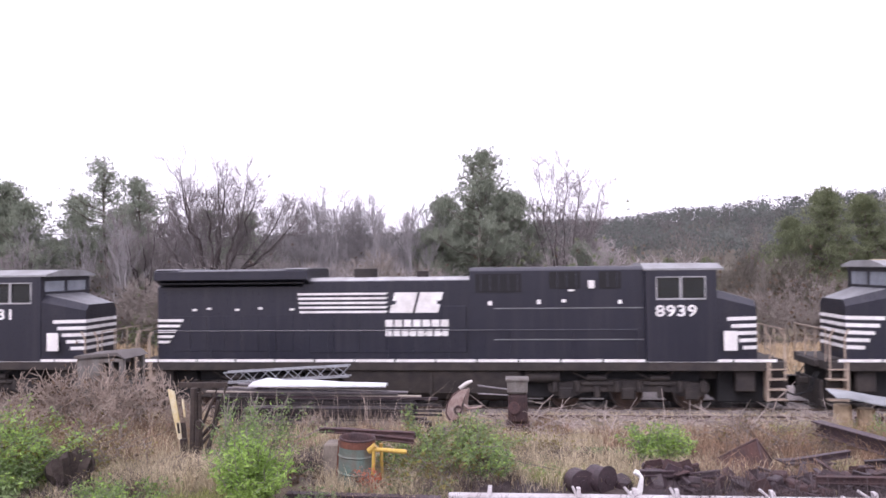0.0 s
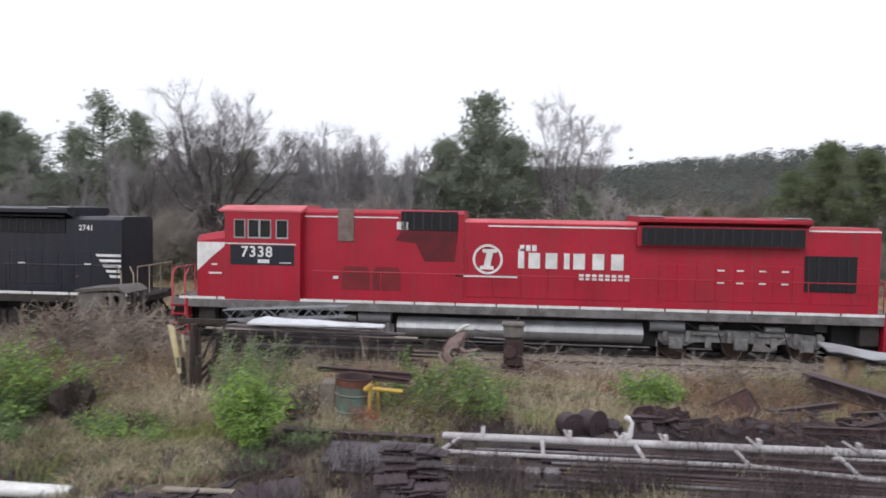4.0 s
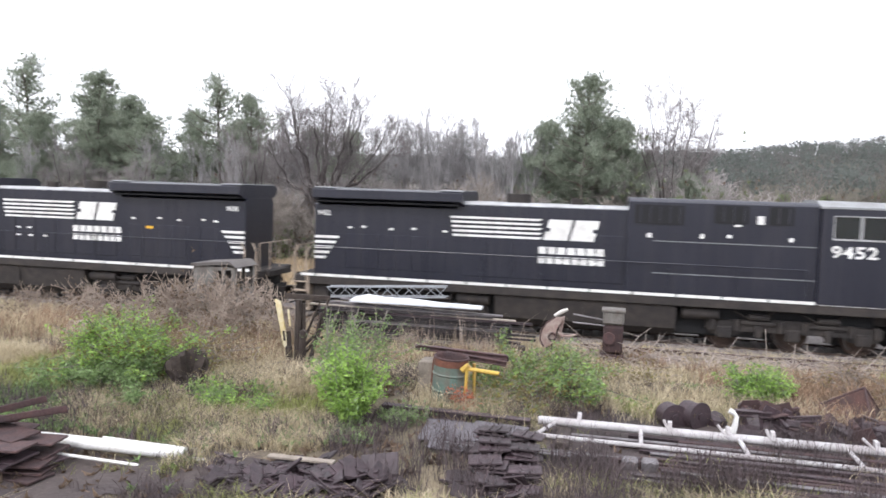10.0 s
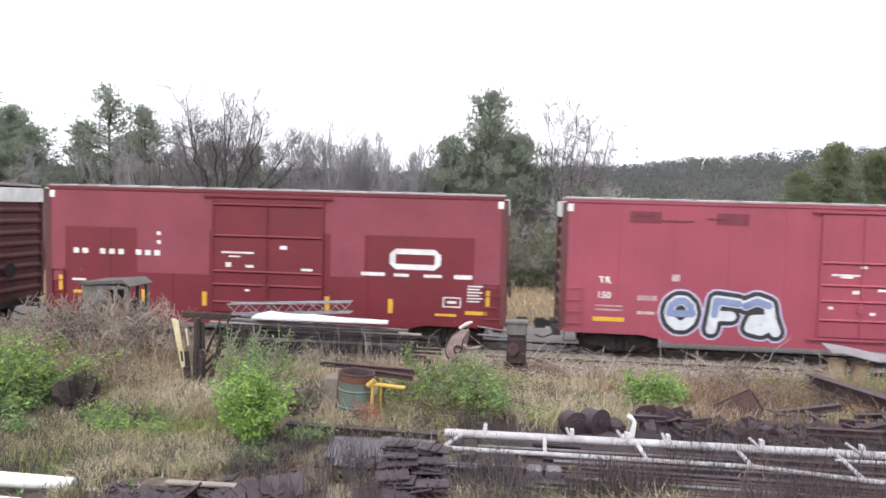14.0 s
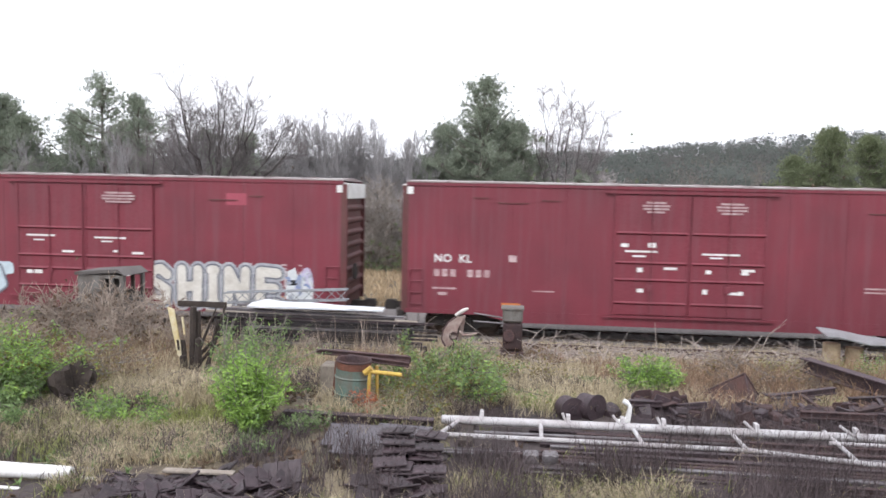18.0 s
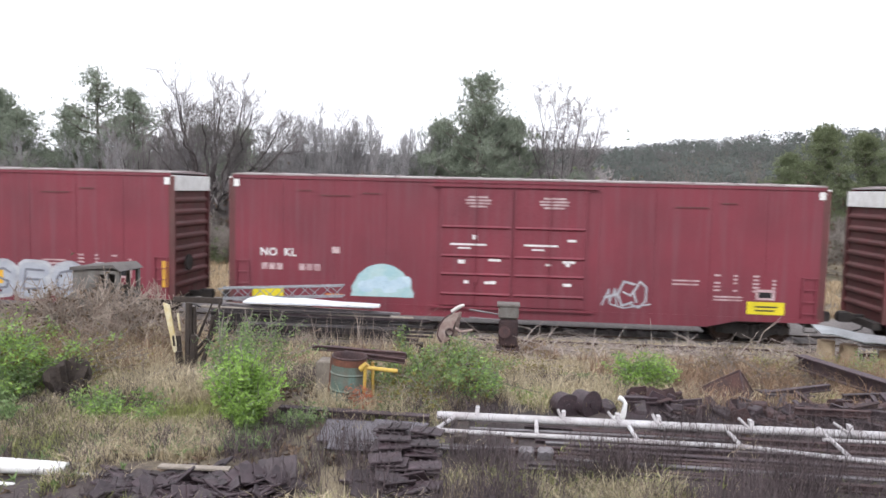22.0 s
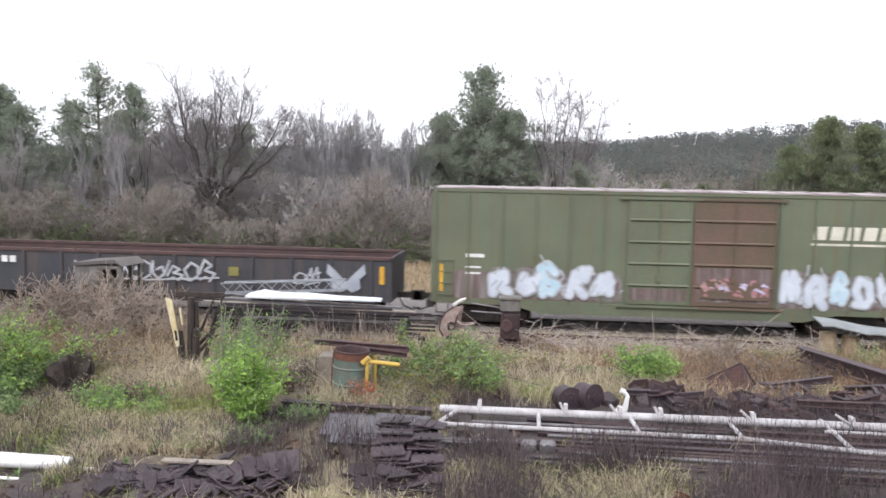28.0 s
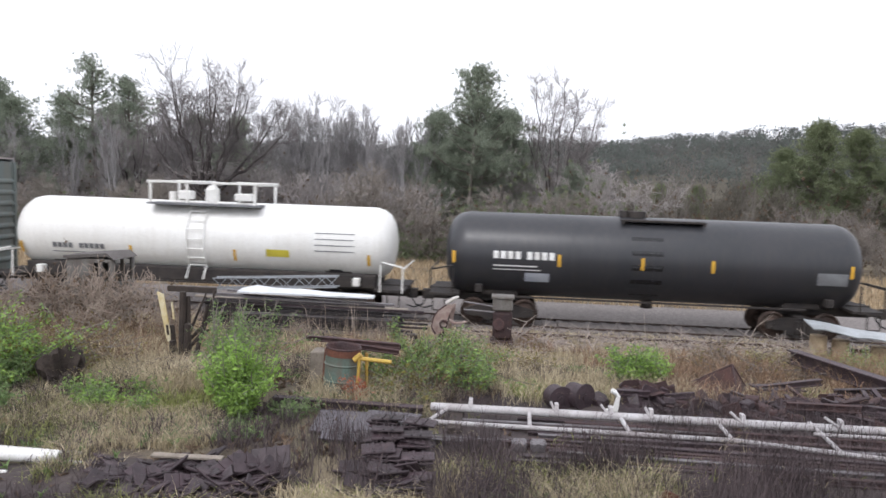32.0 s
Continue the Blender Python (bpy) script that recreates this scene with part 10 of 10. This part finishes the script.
    prng = np.random.default_rng(44)
    for _ in range(640):
        x, y = prng.uniform(-0.6, 10.4), prng.uniform(19.4, 23.6)
        d = np.array([prng.normal(0, 1), prng.normal(0, 0.5), abs(prng.normal(0.03, 0.07))])
        d /= np.linalg.norm(d)
        L = prng.uniform(0.5, 2.0)
        p = np.array([x, y, lie(x, y) + prng.uniform(0.0, 0.26) * math.exp(-((y - 21.4) / 1.1) ** 2)])
        q = p + d * L * 0.6 + prng.normal(0, 0.05, 3)
        segs += [(p, q, 0.017, 0.013), (q, q + (d + prng.normal(0, 0.5, 3) * np.array([1, 1, 0.5])) * L * 0.4, 0.011, 0.005), (q, q + (d + prng.normal(0, 0.7, 3) * np.array([1, 1, 0.6])) * L * 0.25, 0.011, 0.006)]
    V, F = tubes(segs, 5)
    pale = surface("bleached_branches", (0.4, 0.345, 0.31), (0.25, 0.21, 0.185), rough=0.9, scale=3)
    tagged(np_mesh("dead_branches", V, F, [pale]), "tangle of pale dead branches along the track", "branches", kind="stuff")


def leafy(name, label, x, y, width, height, leaves, mats, seed, leaf=0.07, stems=14, depth=None):
    """A shrub of thin stems with many small folded leaves."""
    rng = np.random.default_rng(seed)
    t = thing(name, label, "shrub", "green shrubs", pose(x, y, lie(x, y) - 0.03))
    segs, cs = [], []
    for _ in range(stems):
        d = np.array([rng.normal(0, 0.4), rng.normal(0, 0.4), 1.0])
        d /= np.linalg.norm(d)
        s = []
        grow(rng, (rng.normal(0, width * 0.12), rng.normal(0, width * 0.12), 0), d, height * rng.uniform(0.55, 0.95), 0.013, 1, s, (2, 4), 0.35, 0.1, 0.55)
        segs += s
        for q in s:
            if q[1][2] > height * 0.12:
                cs += [q[1] * (1 - u) + q[0] * u for u in (0.1, 0.5, 0.8)]
    cs = np.array(cs)
    k = width / 2 / np.percentile(np.abs(cs[:, 0]), 95)
    kz = height / cs[:, 2].max()
    cs = cs * np.array([k, k * 0.85, kz])
    V, F = tubes([(s[0] * [k, k * 0.85, kz], s[1] * [k, k * 0.85, kz], 0.008 if height > 0.9 else 0.004, 0.004 if height > 0.9 else 0.002) for s in segs], 4)
    tagged(np_mesh("branchwork", V, F, [TWIG], t), kind="stuff")
    for i, (mt, part_) in enumerate(mats):
        n = int(leaves * part_)
        c = cs[rng.integers(0, len(cs), n)] + rng.normal(0, 0.05, (n, 3))
        c[:, 2] = np.abs(c[:, 2] * 0.94)
        d = rng.normal(0, 1, (n, 3))
        d[:, 2] = d[:, 2] * 0.6 - 0.1
        d /= np.linalg.norm(d, axis=1, keepdims=True)
        sd = np.cross(d, rng.normal(0, 1, (n, 3)))
        sd /= np.linalg.norm(sd, axis=1, keepdims=True)
        L = leaf * rng.uniform(0.6, 1.4, (n, 1))
        fold = np.cross(d, sd) * L * 0.12
        V = np.stack([c, c + d * L * 0.6 + sd * L * 0.21 + fold, c + d * L * 1.3, c + d * L * 0.6 - sd * L * 0.21 + fold], 1).reshape(-1, 3)
        kk = np.arange(n)[:, None] * 4
        F = np.concatenate([kk + np.array([[0, 1, 2]]), kk + np.array([[0, 2, 3]])])
        np_mesh("foliage", V, F, [mt], t)
    return t


def build_shrubs():
    leafy("shrub", "bright yellow green leafy shrub", -3.92, 11.0, 0.74, 1.38, 10500, [(LEAF, 0.88), (LEAFDARK, 0.12)], 1, 0.062, 30)
    leafy("shrub", "tall thin green shrub behind the bright one", -4.35, 12.2, 1.1, 1.75, 7500, [(LEAFDARK, 0.88), (LEAF, 0.12)], 2, 0.045, 24)
    leafy("shrub", "large green shrub with yellowing side", -8.7, 12.2, 1.7, 1.66, 21000, [(LEAF, 0.5), (LEAFDARK, 0.34), (LEAFYELLOW, 0.16)], 3, 0.06, 40)
    leafy("shrub", "low dark green shrub under the large one", -8.7, 11.6, 2.2, 0.75, 7000, [(LEAFDARK, 1.0)], 4, 0.06, 20)
    leafy("shrub", "russet and yellow weedy shrub", -7.7, 13.2, 1.9, 1.15, 2200, [(LEAFYELLOW, 0.45), (LEAFBROWN, 0.55)], 5, 0.05, 18)
    leafy("shrub", "spreading green vine over scrap beside the drum", -1.25, 13.6, 2.2, 1.3, 15000, [(LEAFDARK, 0.7), (LEAF, 0.15), (LEAFYELLOW, 0.15)], 6, 0.05, 20)
    leafy("shrub", "yellowing weeds below the vine", -1.7, 12.9, 1.3, 0.7, 1300, [(LEAFYELLOW, 0.7), (LEAFDARK, 0.3)], 7, 0.055, 14)
    leafy("shrub", "small bright green shrub on the bank", 2.75, 14.6, 0.95, 1.12, 6000, [(LEAF, 0.6), (LEAFDARK, 0.4)], 8, 0.062)
    leafy("shrub", "low green weeds among dry grass", -5.8, 11.2, 2.0, 0.5, 2300, [(LEAFDARK, 0.65), (LEAF, 0.45)], 9, 0.05, 16)
    leafy("shrub", "russet weedy growth on the bank", 5.2, 16.6, 2.2, 1.0, 2200, [(LEAFBROWN, 0.85), (LEAFYELLOW, 0.15)], 10, 0.05, 18)
    leafy("shrub", "green weeds trailing over dark scrap", 8.6, 16.8, 2.6, 0.8, 2400, [(LEAFDARK, 0.7), (LEAFYELLOW, 0.3)], 11, 0.055, 18)
    leafy("shrub", "pale speckled vine over a scrap heap", 11.8, 17.2, 3.2, 1.2, 3000, [(LEAFDARK, 0.6), (LEAFBROWN, 0.4)], 12, 0.06, 20)
    leafy("shrub", "olive bush beside the line", 14.6, 19.0, 3.0, 2.0, 3200, [(LEAFDARK, 0.6), (LEAFYELLOW, 0.4)], 13, 0.07, 20)
    leafy("shrub", "dark ivy patch at the foot of the bright shrub", -3.15, 11.4, 0.7, 0.4, 900, [(LEAFDARK, 1.0)], 14, 0.05, 10)
    leafy("shrub", "yellow grass weeds by the track", 0.4, 15.4, 1.6, 0.75, 1500, [(LEAFYELLOW, 0.6), (LEAFBROWN, 0.4)], 15, 0.05, 16)
    # leafless brush round the cab
    variants = []
    for seed in (81, 83, 85):
        s = tree_segments(seed, 2.0, "shrub")
        k = 2.0 / max(q[1][2] for q in s)
        variants.append([(q[0] * k, q[1] * k, max(q[2] * 0.35, 0.009), max(q[3] * 0.3, 0.006)) for q in s if q[4] > 0])
    rng = random.Random(8)
    for i, (x, y, g, s) in enumerate(((-10.0, 17.2, 0, 1.14), (-11.4, 17.4, 80, 1.02), (-8.9, 17.0, 160, 1.08), (-12.7, 17.6, 40, 0.75), (-9.4, 16.2, 250, 0.7), (-14.2, 18.4, 120, 0.8), (-7.9, 17.4, 300, 0.75), (-10.8, 15.9, 30, 0.6), (-15.5, 19.2, 200, 0.85), (-10.6, 17.6, 222, 1.1), (-9.7, 17.9, 70, 1.0), (-4.9, 18.4, 20, 0.45), (-3.0, 17.8, 100, 0.4), (5.0, 17.6, 60, 0.5), (6.6, 17.2, 160, 0.55), (-17.0, 18.6, 60, 0.7))):
        t = thing("bramble", "leafless brown bramble in dry grass", "bramble", "brambles", pose(x, y, lie(x, y) - 0.03, 0, 0, g) @ Matrix.Diagonal((s, s, s, 1)))
        if i < 3:
            V, F = tubes(variants[i], 3)
            ob = np_mesh("branchwork", V, F, [CANE], t)
            variants[i] = ob.data
        else:
            ob = new("branchwork", variants[i % 3])
            ob.parent = t
        prng = np.random.default_rng(200 + i)
        c = np.stack([prng.normal(0, 0.5, 120), prng.normal(0, 0.4, 120), np.abs(prng.normal(0.6, 0.45, 120))], 1)
        V, F = tuft_fan(prng, c, 0.1, 3, 0.025)
        np_mesh("foliage", V, F, [LEAFBROWN], t)
    lump("stump", "dark brown torn stump beside the large shrub", -7.48, 12.1, lie(-7.48, 12.1) - 0.05, 0.4, 0.3, 0.55, OLDWOOD, "stump", 3, 1.0, 4)
    lump("dark_heap", "dark scrap heap grown over with vine", 11.6, 17.8, lie(11.6, 17.8) - 0.1, 1.7, 0.9, 0.75, OLDWOOD, "scrap heap", 8, 0.4, 4)
    lump("branch_heap", "grey heap of dead brush on the bank", -13.4, 16.8, lie(-13.4, 16.8) - 0.1, 1.3, 0.7, 0.5, GREYWOOD, "brush heap", 6, 0.6, 4)


build_steel_pile()
build_machines()
build_drum()
build_pipe_rack()
build_right_scrap()
build_shrubs()
build_plates()


def motions():
    """The train rolls to the left; wheels turn while they pass the standing point."""
    times = [0, 2, 4, 6, 8, 10, 12, 14, 16, 18, 20, 22, 24, 26, 28, 30, 32]
    for ob, s in ROLLING:
        walk(ob, [(t, pose(s - run(t), TRACK_Y, 0)) for t in times])
    for ob, r, s, x in AXLES:
        t_in = next((k * 0.1 for k in range(321) if s - run(k * 0.1) < 17.0), 32.0)
        t_out = next((k * 0.1 for k in range(321) if s - run(k * 0.1) < -19.0), 32.0)
        rows = [(0.0, 0.0)]
        t = max(t_in, 0.0)
        while t <= t_out + 1e-6:
            if t > rows[-1][0] + 0.01:
                rows.append((t, -math.degrees((run(t) - run(t_in)) / r)))
            t += 1 / 15
        if rows[-1][0] < 31.99:
            rows.append((32.0, rows[-1][1]))
        walk(ob, [(t, pose(x, 0, r, 0, a, 0)) for t, a in rows])


motions()
